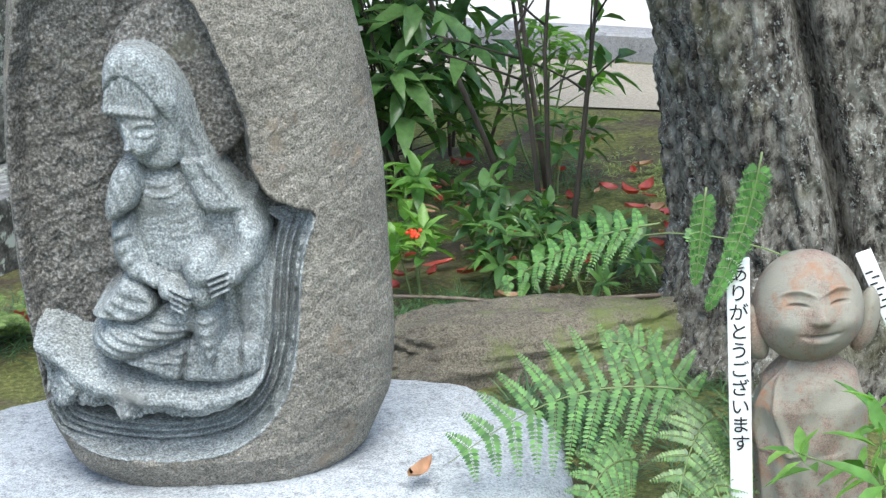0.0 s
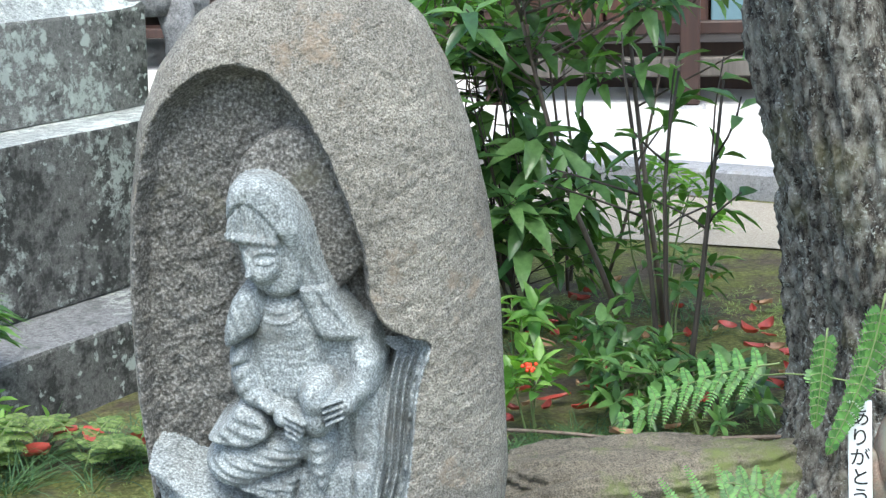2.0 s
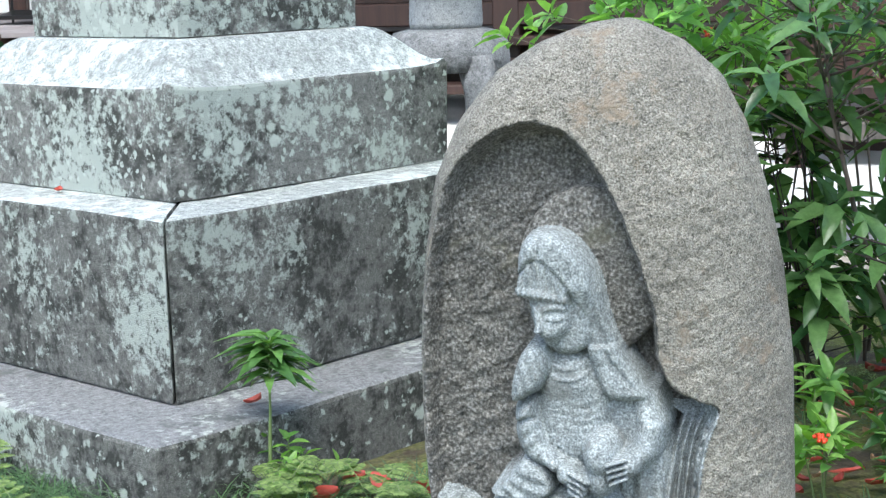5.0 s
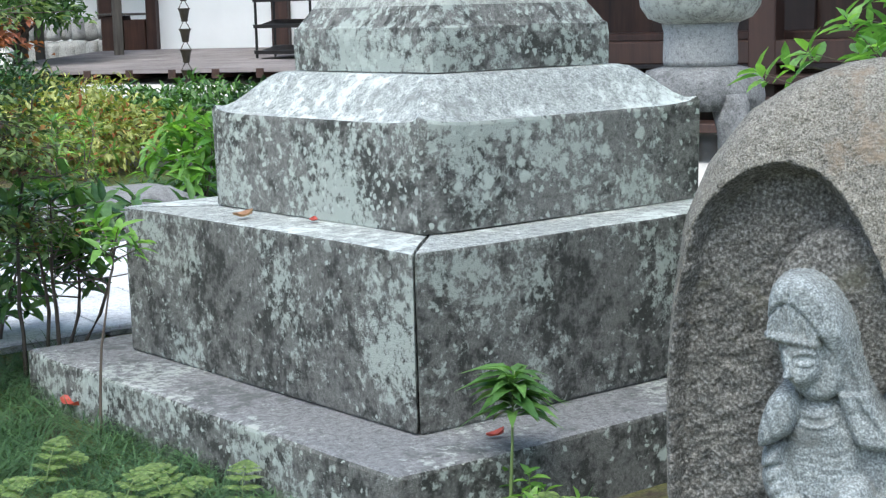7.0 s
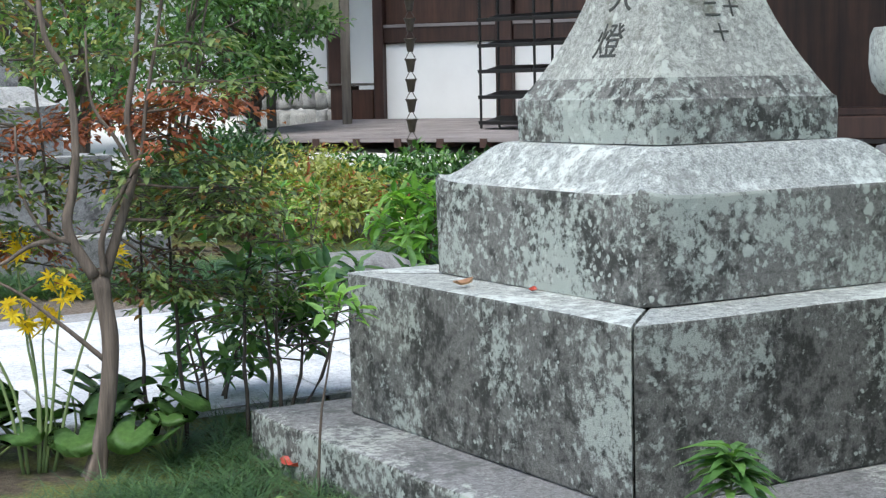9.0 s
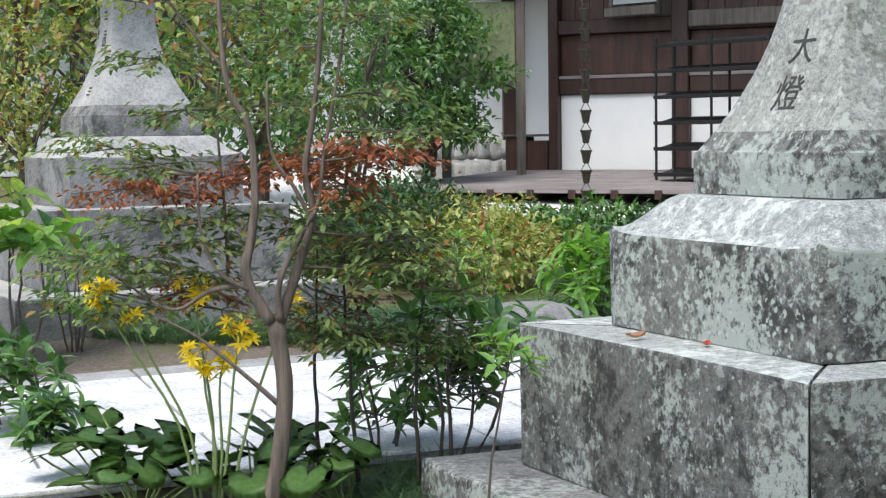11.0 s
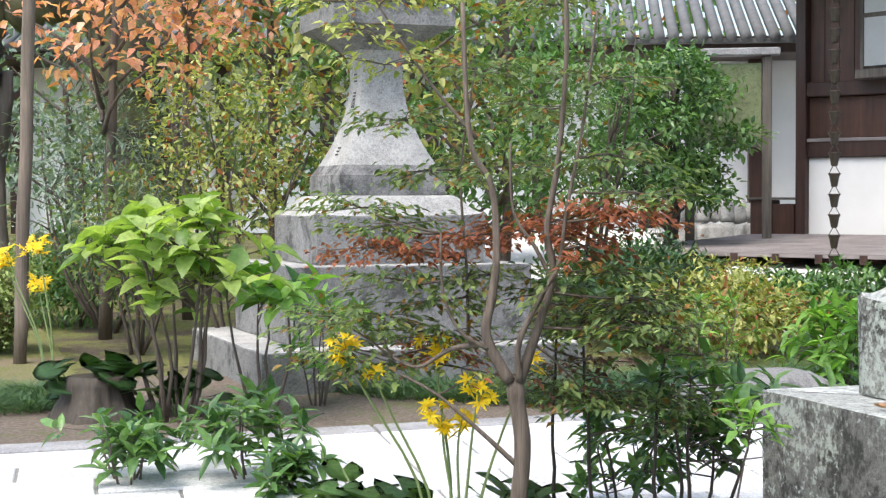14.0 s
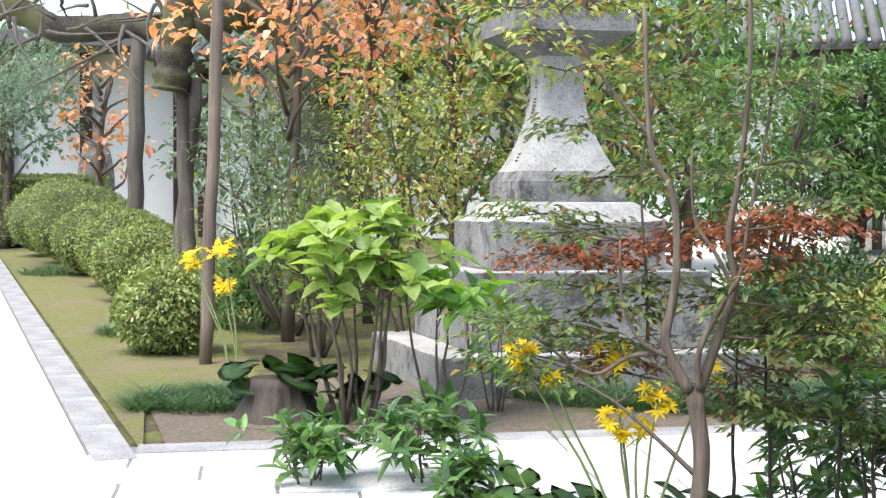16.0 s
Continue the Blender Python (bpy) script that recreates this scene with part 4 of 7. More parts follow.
# Dark tone of the solid cores added inside clipped azaleas and hedge.
M_INNER = plain_mat("dark_hedge_filler", (0.08, 0.1, 0.04), 0.95, vary=0.5, scale=30)
M_DARKBARK = stone_mat("dark_mossy_bark", (0.012, 0.011, 0.009), (0.06, 0.052, 0.042), (0.16, 0.15, 0.125), 0.22, grain=1.0, moss=(0.1, 0.105, 0.045), moss_at=0.5)
M_INK = plain_mat("black_ink", (0.012, 0.012, 0.014), 0.6)
M_BLUE = plain_mat("faded_blue_green_door", (0.13, 0.22, 0.25), 0.7)

L_DARK = leaf_mat("dark_glossy_leaf", (0.02, 0.05, 0.022), (0.07, 0.15, 0.055), gloss=0.3, trans=0.2)
L_MID = leaf_mat("mid_green_leaf", (0.04, 0.10, 0.03), (0.14, 0.27, 0.075), gloss=0.33, trans=0.3)
L_BRIGHT = leaf_mat("bright_green_leaf", (0.08, 0.2, 0.045), (0.24, 0.42, 0.1), gloss=0.38, trans=0.4)
L_FRESH = leaf_mat("fresh_green_leaf", (0.11, 0.26, 0.06), (0.32, 0.54, 0.17), gloss=0.35, trans=0.45)
L_LIME = leaf_mat("lime_green_leaf", (0.12, 0.22, 0.05), (0.38, 0.48, 0.16), gloss=0.4, trans=0.42)
L_OLIVE = leaf_mat("olive_autumn_leaf", (0.16, 0.2, 0.055), (0.47, 0.48, 0.17), gloss=0.55, trans=0.35, odd=(0.32, 0.1, 0.04), odd_at=0.93)
L_MAPLE = leaf_mat("maple_green_leaf", (0.06, 0.11, 0.04), (0.23, 0.3, 0.11), gloss=0.45, trans=0.35, odd=(0.26, 0.13, 0.03), odd_at=0.94)
L_BROWNRED = leaf_mat("dull_red_brown_leaf", (0.07, 0.035, 0.025), (0.2, 0.09, 0.06), gloss=0.5, trans=0.3)
L_SHEEN = leaf_mat("dark_evergreen_leaf", (0.035, 0.09, 0.032), (0.15, 0.27, 0.09), gloss=0.24, trans=0.28)
L_RUST = leaf_mat("rust_red_leaf", (0.17, 0.05, 0.03), (0.42, 0.14, 0.075), gloss=0.55, trans=0.35)
L_ORANGE = leaf_mat("orange_autumn_leaf", (0.6, 0.2, 0.12), (0.92, 0.5, 0.38), gloss=0.55, trans=0.4)
L_PINE = leaf_mat("blue_green_needle", (0.08, 0.13, 0.10), (0.26, 0.35, 0.26), gloss=0.5, trans=0.2)
L_HEDGE = leaf_mat("clipped_azalea_leaf", (0.13, 0.19, 0.06), (0.38, 0.46, 0.17), gloss=0.5, trans=0.25, odd=(0.25, 0.16, 0.07), odd_at=0.95)
L_FERN = leaf_mat("fern_leaf", (0.04, 0.12, 0.03), (0.13, 0.29, 0.075), gloss=0.45, trans=0.35)
L_GRASS = leaf_mat("mondo_grass_blade", (0.025, 0.065, 0.032), (0.11, 0.2, 0.085), gloss=0.4, trans=0.25)
L_PALEFERN = leaf_mat("pale_ground_fern", (0.075, 0.14, 0.035), (0.23, 0.31, 0.11), gloss=0.55, trans=0.35)
L_RED = leaf_mat("fallen_red_leaf", (0.2, 0.015, 0.018), (0.42, 0.07, 0.055), gloss=0.4, trans=0.15)
L_BROWNLEAF = leaf_mat("fallen_brown_leaf", (0.2, 0.09, 0.05), (0.5, 0.3, 0.19), gloss=0.5, trans=0.15)
L_YELLOW = leaf_mat("yellow_petal", (0.75, 0.5, 0.01), (0.9, 0.68, 0.03), gloss=0.6, trans=0.3)
M_BERRY = plain_mat("red_berry", (0.75, 0.06, 0.02), 0.3, vary=0.1)
M_BUD = plain_mat("brown_green_bud", (0.11, 0.085, 0.05), 0.7)


def polar(az, r):
    return r * math.sin(radians(az)), r * math.cos(radians(az))


def unit(v):
    return v / (np.linalg.norm(v, axis=-1, keepdims=True) + 1e-9)


# ---- plants ----
def whorls(rng, tips, dirs, per, length, spread=0.9, rise=0.25):
    """Leaf positions, axes and ups for rosettes of leaves at twig tips."""
    P, A, U, Ls = [], [], [], []
    for t, d in zip(tips, dirs):
        d = Vector(d).normalized()
        a = d.cross(Vector((0.2, 0.9, 0.3))).normalized()
        b = d.cross(a)
        ph = rng.uniform(0, 6.28)
        n = max(3, int(per * rng.uniform(0.75, 1.25)))
        for k in range(n):
            an = ph + 2.4 * k
            lev = k / n
            ax = (a * math.cos(an) + b * math.sin(an)) * spread + d * (rise + 0.7 * lev * (1 - spread * 0.4)) + Vector((0, 0, rng.uniform(-0.2, 0.15)))
            P.append(Vector(t) - d * (1 - lev) * length * 0.55)
            A.append(ax)
            U.append(Vector((0, 0, 1)) + d * 0.5 + Vector((rng.uniform(-0.4, 0.4), rng.uniform(-0.4, 0.4), 0)))
            Ls.append(length * rng.uniform(0.65, 1.15))
    return P, A, U, Ls


def whorl_shrub(name, label, category, at, height, spread, tips, per, leaf, leaf_l, leaf_w, bark, stems=4, seed=0, low=0.35, stem_r=0.009, lean=(0, 0), droop=0.2, up=0.5, flat=1.0):
    """A shrub of bare stems that branch into twigs with rosettes of lance leaves."""
    rng = random.Random(seed)
    z0 = ground_z(*at)
    t = thing(name, label, category, (at[0], at[1], z0 - 0.02))
    chunks, ends, dirs = [], [], []
    heads = []
    for s in range(stems):
        a = 6.28 * s / stems + rng.uniform(-0.5, 0.5)
        b0 = Vector((math.cos(a), math.sin(a), 0)) * spread * 0.12
        r = spread * rng.uniform(0.15, 0.55)
        top = Vector((math.cos(a) * r + lean[0], math.sin(a) * r * flat + lean[1], height * rng.uniform(0.7, 0.95)))
        pts = bezier_path(b0, top, spread * 0.12, 7, rng)
        mesh_ob("stem", *tube_data(pts, [stem_r * (1 - 0.65 * i / 6) for i in range(7)], 6, 0.2, seed + s), bark, t, smooth=True)
        heads.append(pts)
    for k in range(tips):
        pts = heads[k % stems]
        f = rng.uniform(low, 1.0)
        i = f * (len(pts) - 1)
        p = pts[int(i)].lerp(pts[min(int(i) + 1, len(pts) - 1)], i - int(i))
        a = rng.uniform(0, 6.28)
        out = Vector((math.cos(a), math.sin(a) * flat, 0)) * spread * rng.uniform(0.2, 0.75) * (1.15 - 0.5 * abs(f - 0.6))
        e = p + out + Vector((0, 0, height * rng.uniform(0.02, 0.2)))
        if k < stems:
            e = pts[-1] + Vector((0, 0, height * 0.06))
        tw = bezier_path(p, e, spread * 0.05, 4, rng)
        chunks.append(tube_data(tw, [stem_r * 0.4, stem_r * 0.33, stem_r * 0.28, stem_r * 0.22], 4))
        d = (tw[-1] - tw[-2]).normalized() + Vector((0, 0, up))
        ends.append(tw[-1])
        dirs.append(d.normalized())
    v, f = join_data(chunks)
    tagged(mesh_ob("twigwork", v, f, bark, t, smooth=True), kind="stuff")
    P, A, U, Ls = whorls(rng, ends, dirs, per, leaf_l)
    leaf_mesh("foliage", P, A, U, Ls, [l * leaf_w / leaf_l for l in Ls], leaf, t, droop=droop)
    return t


def cloud(rng, n, centre, radii, shell=0.55, lumps=0.25, seed=0):
    """Points with outward directions in a lumpy ellipsoid."""
    d = unit(rng.normal(size=(n, 3)))
    r = shell + (1 - shell) * rng.rand(n) ** 0.6
    k = np.array([1 + lumps * (noise.noise(Vector(q) * 2.1 + Vector((seed, 0, 0))) * 1.4 + 0.7 * noise.noise(Vector(q) * 4.7 + Vector((0, seed, 0)))) for q in d])
    return np.asarray(centre) + d * (r * k)[:, None] * np.asarray(radii), d


def leafy_mass(parent, name, centre, radii, n, leaf, leaf_l, leaf_w, seed=0, shell=0.55, lumps=0.3, holes=0.0, flatten=0.3):
    """A crown of many separate leaves, gathered in clumps with gaps."""
    rng = np.random.RandomState(seed)
    p, d = cloud(rng, n, centre, radii, shell, lumps, seed)
    if holes:
        keep = np.array([noise.noise(Vector(q) * (2.2 / max(radii)) * 2.0 + Vector((seed * 3.1, 1, 2))) for q in p]) > -0.35 + holes
        p, d = p[keep], d[keep]
    ax = unit(d * 0.6 + rng.normal(size=d.shape) * 0.6 + np.array([0, 0, -0.1]))
    up = unit(np.array([0, 0, 1.0]) + d * 0.6 + rng.normal(size=d.shape) * flatten)
    L = leaf_l * rng.uniform(0.6, 1.2, len(p))
    return leaf_mesh(name, p, ax, up, L, L * leaf_w / leaf_l, leaf, parent)


def bush(name, label, category, at, radii, n, leaf, leaf_l, leaf_w, bark=None, seed=0, lift=0.0, stems=5, shell=0.5, lumps=0.3, holes=0.0, group=""):
    rng = random.Random(seed)
    z0 = ground_z(*at)
    t = thing(name, label, category, (at[0], at[1], z0 - 0.02), group=group)
    c = (0, 0, lift + radii[2])
    if stems:
        ch = []
        for s in range(stems):
            a = rng.uniform(0, 6.28)
            e = Vector((math.cos(a) * radii[0] * 0.7, math.sin(a) * radii[1] * 0.7, lift + radii[2] * rng.uniform(0.9, 1.7)))
            pts = bezier_path((math.cos(a) * 0.05, math.sin(a) * 0.05, 0), e, radii[0] * 0.2, 7, rng)
            r0 = 0.012 + 0.012 * radii[2]
            mesh_ob("stem", *tube_data(pts, [r0 * (1 - 0.8 * i / 6) for i in range(7)], 5), bark or M_TWIG, t, smooth=True)
            for q in range(3):
                e2 = pts[3 + q] + Vector((rng.uniform(-1, 1) * radii[0] * 0.5, rng.uniform(-1, 1) * radii[1] * 0.5, radii[2] * rng.uniform(0.1, 0.5)))
                ch.append(tube_data(bezier_path(pts[3 + q], e2, 0.05, 4, rng), [r0 * 0.4, r0 * 0.3, r0 * 0.2, r0 * 0.1], 4))
        v, f = join_data(ch)
        tagged(mesh_ob("twigwork", v, f, bark or M_TWIG, t, smooth=True), kind="stuff")
    leafy_mass(t, "foliage", c, radii, n, leaf, leaf_l, leaf_w, seed, shell, lumps, holes)
    return t


def frond(parent, name, root, tip, bend, pinnae, length, leaf, pair=True, pinnule=0.03, seed=0, side_up=(0, 0, 1), taper=True, droop_p=0.25):
    """A twice-cut fern frond: a rachis with rows of pinnae, each with small pinnules."""
    rng = random.Random(seed)
    a, b = Vector(root), Vector(tip)
    pts = [a.lerp(b, i / 10) + Vector(bend) * math.sin(math.pi * i / 10) for i in range(11)]
    ch = [tube_data(pts, [0.0022 * (1 - 0.06 * i) for i in range(11)], 5)]
    P, A, U, Ls = [], [], [], []
    upv = Vector(side_up).normalized()
    for k in range(pinnae):
        s = 0.12 + 0.88 * k / pinnae
        i = s * 10
        p = pts[int(i)].lerp(pts[min(int(i) + 1, 10)], i - int(i))
        d = (pts[min(int(i) + 1, 10)] - pts[max(int(i) - 1, 0)]).normalized()
        sd = d.cross(upv).normalized()
        L = length * (0.55 + 0.45 * math.sin(math.pi * (0.12 + 0.8 * s))) * ((1.05 - s) ** 0.45 if taper else 1) * rng.uniform(0.92, 1.08)
        for sg in ((-1, 1) if pair else (1,)):
            pd = (sd * sg + d * 0.35).normalized()
            pp = [p + pd * L * j / 6 + Vector((0, 0, -1)) * droop_p * L * (j / 6) ** 2 for j in range(7)]
            ch.append(tube_data(pp, [0.0009] * 6 + [0.0004], 3))
            m = int(L / (pinnule * 0.42)) + 2
            for j in range(m):
                u = (j + 0.5) / m
                q = u * 6
                c = pp[int(q)].lerp(pp[min(int(q) + 1, 6)], q - int(q))
                pdir = (pp[min(int(q) + 1, 6)] - pp[int(q)]).normalized() if q < 6 else pd
                nside = pdir.cross(upv).normalized()
                for s2 in (-1, 1):
                    P.append(c)
                    A.append(nside * s2 + pdir * 0.35)
                    U.append(upv)
                    Ls.append(pinnule * (1 - 0.75 * u ** 1.6) * rng.uniform(0.9, 1.1))
    v, f = join_data(ch)
    fr = mesh_ob(name, v, f, M_GREENSTEM, parent, smooth=True)
    tagged(leaf_mesh("leaf_blade", P, A, U, Ls, [l * 0.5 for l in Ls], leaf, fr, droop=0.1, fold=0.1), kind="stuff")
    return fr


def grass(name, label, spots, n, length, leaf, seed=0, width=0.004, wild=0.7):
    """Tufts of arching blades as one mat; spots are (x, y, rx, ry, share)."""
    rng = np.random.RandomState(seed)
    P, A, U, L = [], [], [], []
    for x, y, rx, ry, share in spots:
        tufts = max(3, int(n * share / 14))
        for _ in range(tufts):
            a, r = rng.uniform(0, 6.28), rng.rand() ** 0.5
            px, py = x + rx * r * math.cos(a), y + ry * r * math.sin(a)
            z = ground_z(px, py) - 0.03
            for _ in range(14):
                b = rng.uniform(0, 6.28)
                P.append((px + rng.normal() * 0.012, py + rng.normal() * 0.012, z))
                A.append((math.cos(b) * wild, math.sin(b) * wild, rng.uniform(0.5, 1.1)))
                U.append((-math.cos(b), -math.sin(b), 0.4))
                L.append(length * rng.uniform(0.5, 1.2))
    L = np.array(L)
    return tagged(leaf_mesh(name, P, A, U, L, np.full(len(L), width), leaf, droop=0.55, fold=0.15), label, "grass", kind="stuff")


def fallen_leaf_mesh(name, material, length, width, curl, seed):
    rng = random.Random(seed)
    bm = bmesh.new()
    n, m = 9, 5
    rows = []
    for i in range(n):
        s = i / (n - 1)
        w = width * (math.sin(math.pi * min(1, s * 0.97 + 0.03)) ** 0.75) * (1 - 0.2 * s)
        row = []
        for j in range(m):
            q = -1 + 2 * j / (m - 1)
            z = curl * length * ((s - 0.5) ** 2 * 1.2 + 0.5 * q * q * (0.4 + s)) + 0.05 * length * noise.noise((s * 3 + seed, q * 2, seed))
            row.append(bm.verts.new((length * (s - 0.5), q * w / 2, z)))
        rows.append(row)
    for i in range(n - 1):
        for j in range(m - 1):
            bm.faces.new((rows[i][j], rows[i + 1][j], rows[i + 1][j + 1], rows[i][j + 1]))
    bmesh.ops.solidify(bm, geom=bm.faces[:], thickness=0.0012)
    bmesh.ops.remove_doubles(bm, verts=bm.verts, dist=1e-6)
    me = bpy.data.meshes.new(name)
    bm.to_mesh(me)
    bm.free()
    me.materials.append(material)
    me.polygons.foreach_set("use_smooth", [True] * len(me.polygons))
    return me


# ---- big tree, small clay figure, stake ----
def big_tree():
    nring, ns = 220, 260
    vs, fs = [], []
    z0, z1 = -0.08, 3.6
    for j in range(nring):
        s = j / (nring - 1)
        z = z0 + (z1 - z0) * s ** 1.25
        cx, cy = 2.78 - 0.16 * z, 3.02 + 0.10 * z
        flare = 1 + 0.5 * math.exp(-max(z, 0) / 0.2)
        for i in range(ns):
            a = 2 * math.pi * i / ns
            q = Vector((math.cos(a), math.sin(a), 0))
            r = 0.345 * flare * (1 + 0.05 * math.cos(3 * a + 1.0) + 0.035 * math.cos(5 * a + z))
            # a deep fluted groove that splits the trunk into two swellings
            g = ((a - 4.05 - 0.10 * math.sin(3 * z) + math.pi) % (2 * math.pi)) - math.pi
            r -= 0.15 * math.exp(-(g / 0.085) ** 2) * min(1, 0.5 + z * 0.9)
            p = Vector((q.x * 5, q.y * 5, z * 3.2))
            ridge = 1 - abs(noise.noise(Vector((q.x * 9, q.y * 9, z * 5.5))) * 1.7)
            ridge2 = 1 - abs(noise.noise(Vector((q.x * 22, q.y * 22, z * 16 + 4))) * 1.7)
            r += 0.03 * noise.noise(p) + 0.032 * (ridge - 0.6) + 0.02 * (ridge2 - 0.6) + 0.011 * noise.noise(Vector((q.x * 60, q.y * 60, z * 48)))
            if z < 0.25:
                r += 0.05 * max(0, noise.noise(Vector((q.x * 2.2 + 3, q.y * 2.2, 0)))) * (0.25 - z) / 0.25 * 2
            vs.append((cx + q.x * r, cy + q.y * r, z))
    for j in range(nring - 1):
        for i in range(ns):
            k = (i + 1) % ns
            fs.append((j * ns + i, j * ns + k, (j + 1) * ns + k, (j + 1) * ns + i))
    t = thing("tree", "large old tree trunk with rough grey lichen-spotted bark", "tree")
    mesh_ob("trunk", vs, fs, M_OLDBARK, t, smooth=True)
    ch = []
    rng = random.Random(5)
    top = Vector((2.2, 3.38, 3.55))
    for k in range(7):
        a = k * 0.9
        e = top + Vector((math.cos(a) * 1.9, math.sin(a) * 1.9, rng.uniform(1.0, 2.2)))
        ch.append(tube_data(bezier_path(top, e, 0.3, 8, rng), [0.14 * (1 - i / 9) for i in range(8)], 8))
    v, f = join_data(ch)
    mesh_ob("limbs", v, f, M_BARK, t, smooth=True)
    leafy_mass(t, "crown", (1.9, 3.9, 5.6), (2.9, 2.6, 1.5), 5000, L_DARK, 0.10, 0.045, 7, 0.2, 0.4, 0.15)
    return t


big_tree()


def clay_figure():
    """A small standing child-monk figure: one plain mesh of body, folded hands and smiling round head."""
    bm = bmesh.new()
    # body: lofted rings
    prof = [(0.0, 0.098, 0.088), (0.03, 0.102, 0.09), (0.12, 0.104, 0.09), (0.22, 0.108, 0.092), (0.29, 0.104, 0.09), (0.335, 0.088, 0.078), (0.365, 0.055, 0.055), (0.385, 0.04, 0.042)]
    zs = np.linspace(0, 0.385, 110)
    rx = np.interp(zs, [p[0] for p in prof], [p[1] for p in prof])
    ry = np.interp(zs, [p[0] for p in prof], [p[2] for p in prof])
    ns = 144
    rows = []
    for z, a_, b_ in zip(zs, rx, ry):
        row = []
        for i in range(ns):
            a = 2 * math.pi * i / ns
            fold = 0.007 * math.sin(a * 13 + 6 * z) * max(0, 1 - z / 0.3) + 0.003 * math.sin((z * 60 + 3 * math.sin(a * 2)))* (0.2 < z < 0.34)
            # collar edges crossing over the chest
            col = 0.012 * math.exp(-((abs(math.sin(a / 2 + 0.785) - 0.5) - (0.37 - z) * 1.3) / 0.03) ** 2) if (z > 0.2 and math.sin(a) < 0) else 0
            k = 1 + (fold + col) / 0.1
            row.append(bm.verts.new((a_ * k * math.cos(a), b_ * k * math.sin(a), z)))
        rows.append(row)
    for r0, r1 in zip(rows, rows[1:]):
        for i in range(ns):
            bm.faces.new((r0[i], r0[(i + 1) % ns], r1[(i + 1) % ns], r1[i]))
    bm.faces.new(rows[0][::-1])
    # head
    g = bmesh.ops.create_uvsphere(bm, u_segments=260, v_segments=200, radius=1.0)
    for v in g["verts"]:
        p = v.co.copy()
        az, el = math.atan2(p.x, -p.y), math.asin(max(-1, min(1, p.z))) - 0.3
        r = 1.0 + 0.05 * math.exp(-((el + 0.55) / 0.35) ** 2) * (0.4 + 0.6 * math.exp(-((abs(az) - 0.75) / 0.5) ** 2))
        bumpf = lambda ca, ce, wa, we, h: h * math.exp(-((az - ca) / wa) ** 2 - ((el - ce) / we) ** 2)
        if abs(az) < 2:
            r += bumpf(0, -0.22, 0.14, 0.13, 0.17) + bumpf(0, -0.05, 0.09, 0.2, 0.05)
            for s in (-1, 1):
                r += bumpf(s * 0.1, -0.27, 0.07, 0.06, 0.045)
                arch = el - (0.16 + 0.10 * math.cos((az - s * 0.42) * 4.2))
                r += 0.06 * math.exp(-(arch / 0.035) ** 2) * math.exp(-((az - s * 0.42) / 0.33) ** 4)
                r -= bumpf(s * 0.42, 0.12, 0.26, 0.12, 0.05)
                lid = el - (-0.02 + 0.05 * math.cos((az - s * 0.42) * 6))
                r -= 0.10 * math.exp(-(lid / 0.026) ** 2) * math.exp(-((az - s * 0.42) / 0.19) ** 4)
                r += bumpf(s * 0.55, -0.33, 0.26, 0.18, 0.08)
            smile = el - (-0.56 + 0.32 * az * az)
            r -= 0.12 * math.exp(-(smile / 0.035) ** 2) * math.exp(-(az / 0.3) ** 4)
            r += bumpf(0, -0.68, 0.25, 0.07, 0.03)
            r += 0.012 * math.exp(-((az) ** 2 + (el - 0.33) ** 2) / 0.0035)
        v.co = Vector((p.x * r * 0.102, p.y * r * 0.098, p.z * r * 0.107 + 0.47))
    # long ears
    for s in (-1, 1):
        g = bmesh.ops.create_uvsphere(bm, u_segments=20, v_segments=16, radius=1.0)
        for v in g["verts"]:
            p = v.co
            hollow = 0.4 * max(0, -p.y) * math.exp(-((p.z - 0.25) / 0.5) ** 2) * (abs(p.x) < 0.6)
            v.co = Vector((s * (0.106 + 0.014 * p.z) + p.x * 0.026 * (1 - hollow), p.y * 0.026 - 0.005, 0.437 + p.z * 0.062 - 0.01 * abs(p.x)))
    ob = part("clay_figure", bm, M_CLAY, None, smooth=True)
    ob.location, ob.rotation_euler = (1.932, 2.165, 0.012), (0, radians(-3), radians(-26))
    return tagged(ob, "small brown clay child figure with smiling face before the tree", "statue")


clay_figure()


def written_stake(label, at, length, width, turn, lean, text=None, bars=(), seed=0):
    t = thing("wooden_stake", label, "stake", at, turn)
    t.rotation_euler = (radians(lean[0]), radians(lean[1]), radians(turn))
    bm = bmesh.new()
    box(bm, -width / 2, width / 2, -0.006, 0.006, -0.1, length, 0.0015)
    part("board", bm, M_PAINTW, t)
    if text:
        step = 0.0405
        for i, ch in enumerate(text):
            cu = bpy.data.curves.new("letter", "FONT")
            cu.body, cu.size, cu.align_x, cu.align_y, cu.extrude = ch, 0.037, "CENTER", "CENTER", 0.0006
            o = new("letter", cu)
            dg = bpy.context.evaluated_depsgraph_get()
            me = bpy.data.meshes.new_from_object(o.evaluated_get(dg))
            bpy.data.objects.remove(o)
            me.materials.clear()
            me.materials.append(M_INK)
            lo = new("letter", me)
            lo.parent = t
            lo.matrix_basis = pose(0, -0.0068, length - 0.03 - i * step * 0.95, 90, 0, 0)
    for x, z, w, h in bars:
        part("mark", boxes([(x - w / 2, x + w / 2, -0.0075, -0.0055, z - h / 2, z + h / 2)], 0), M_INK, t)
    return t


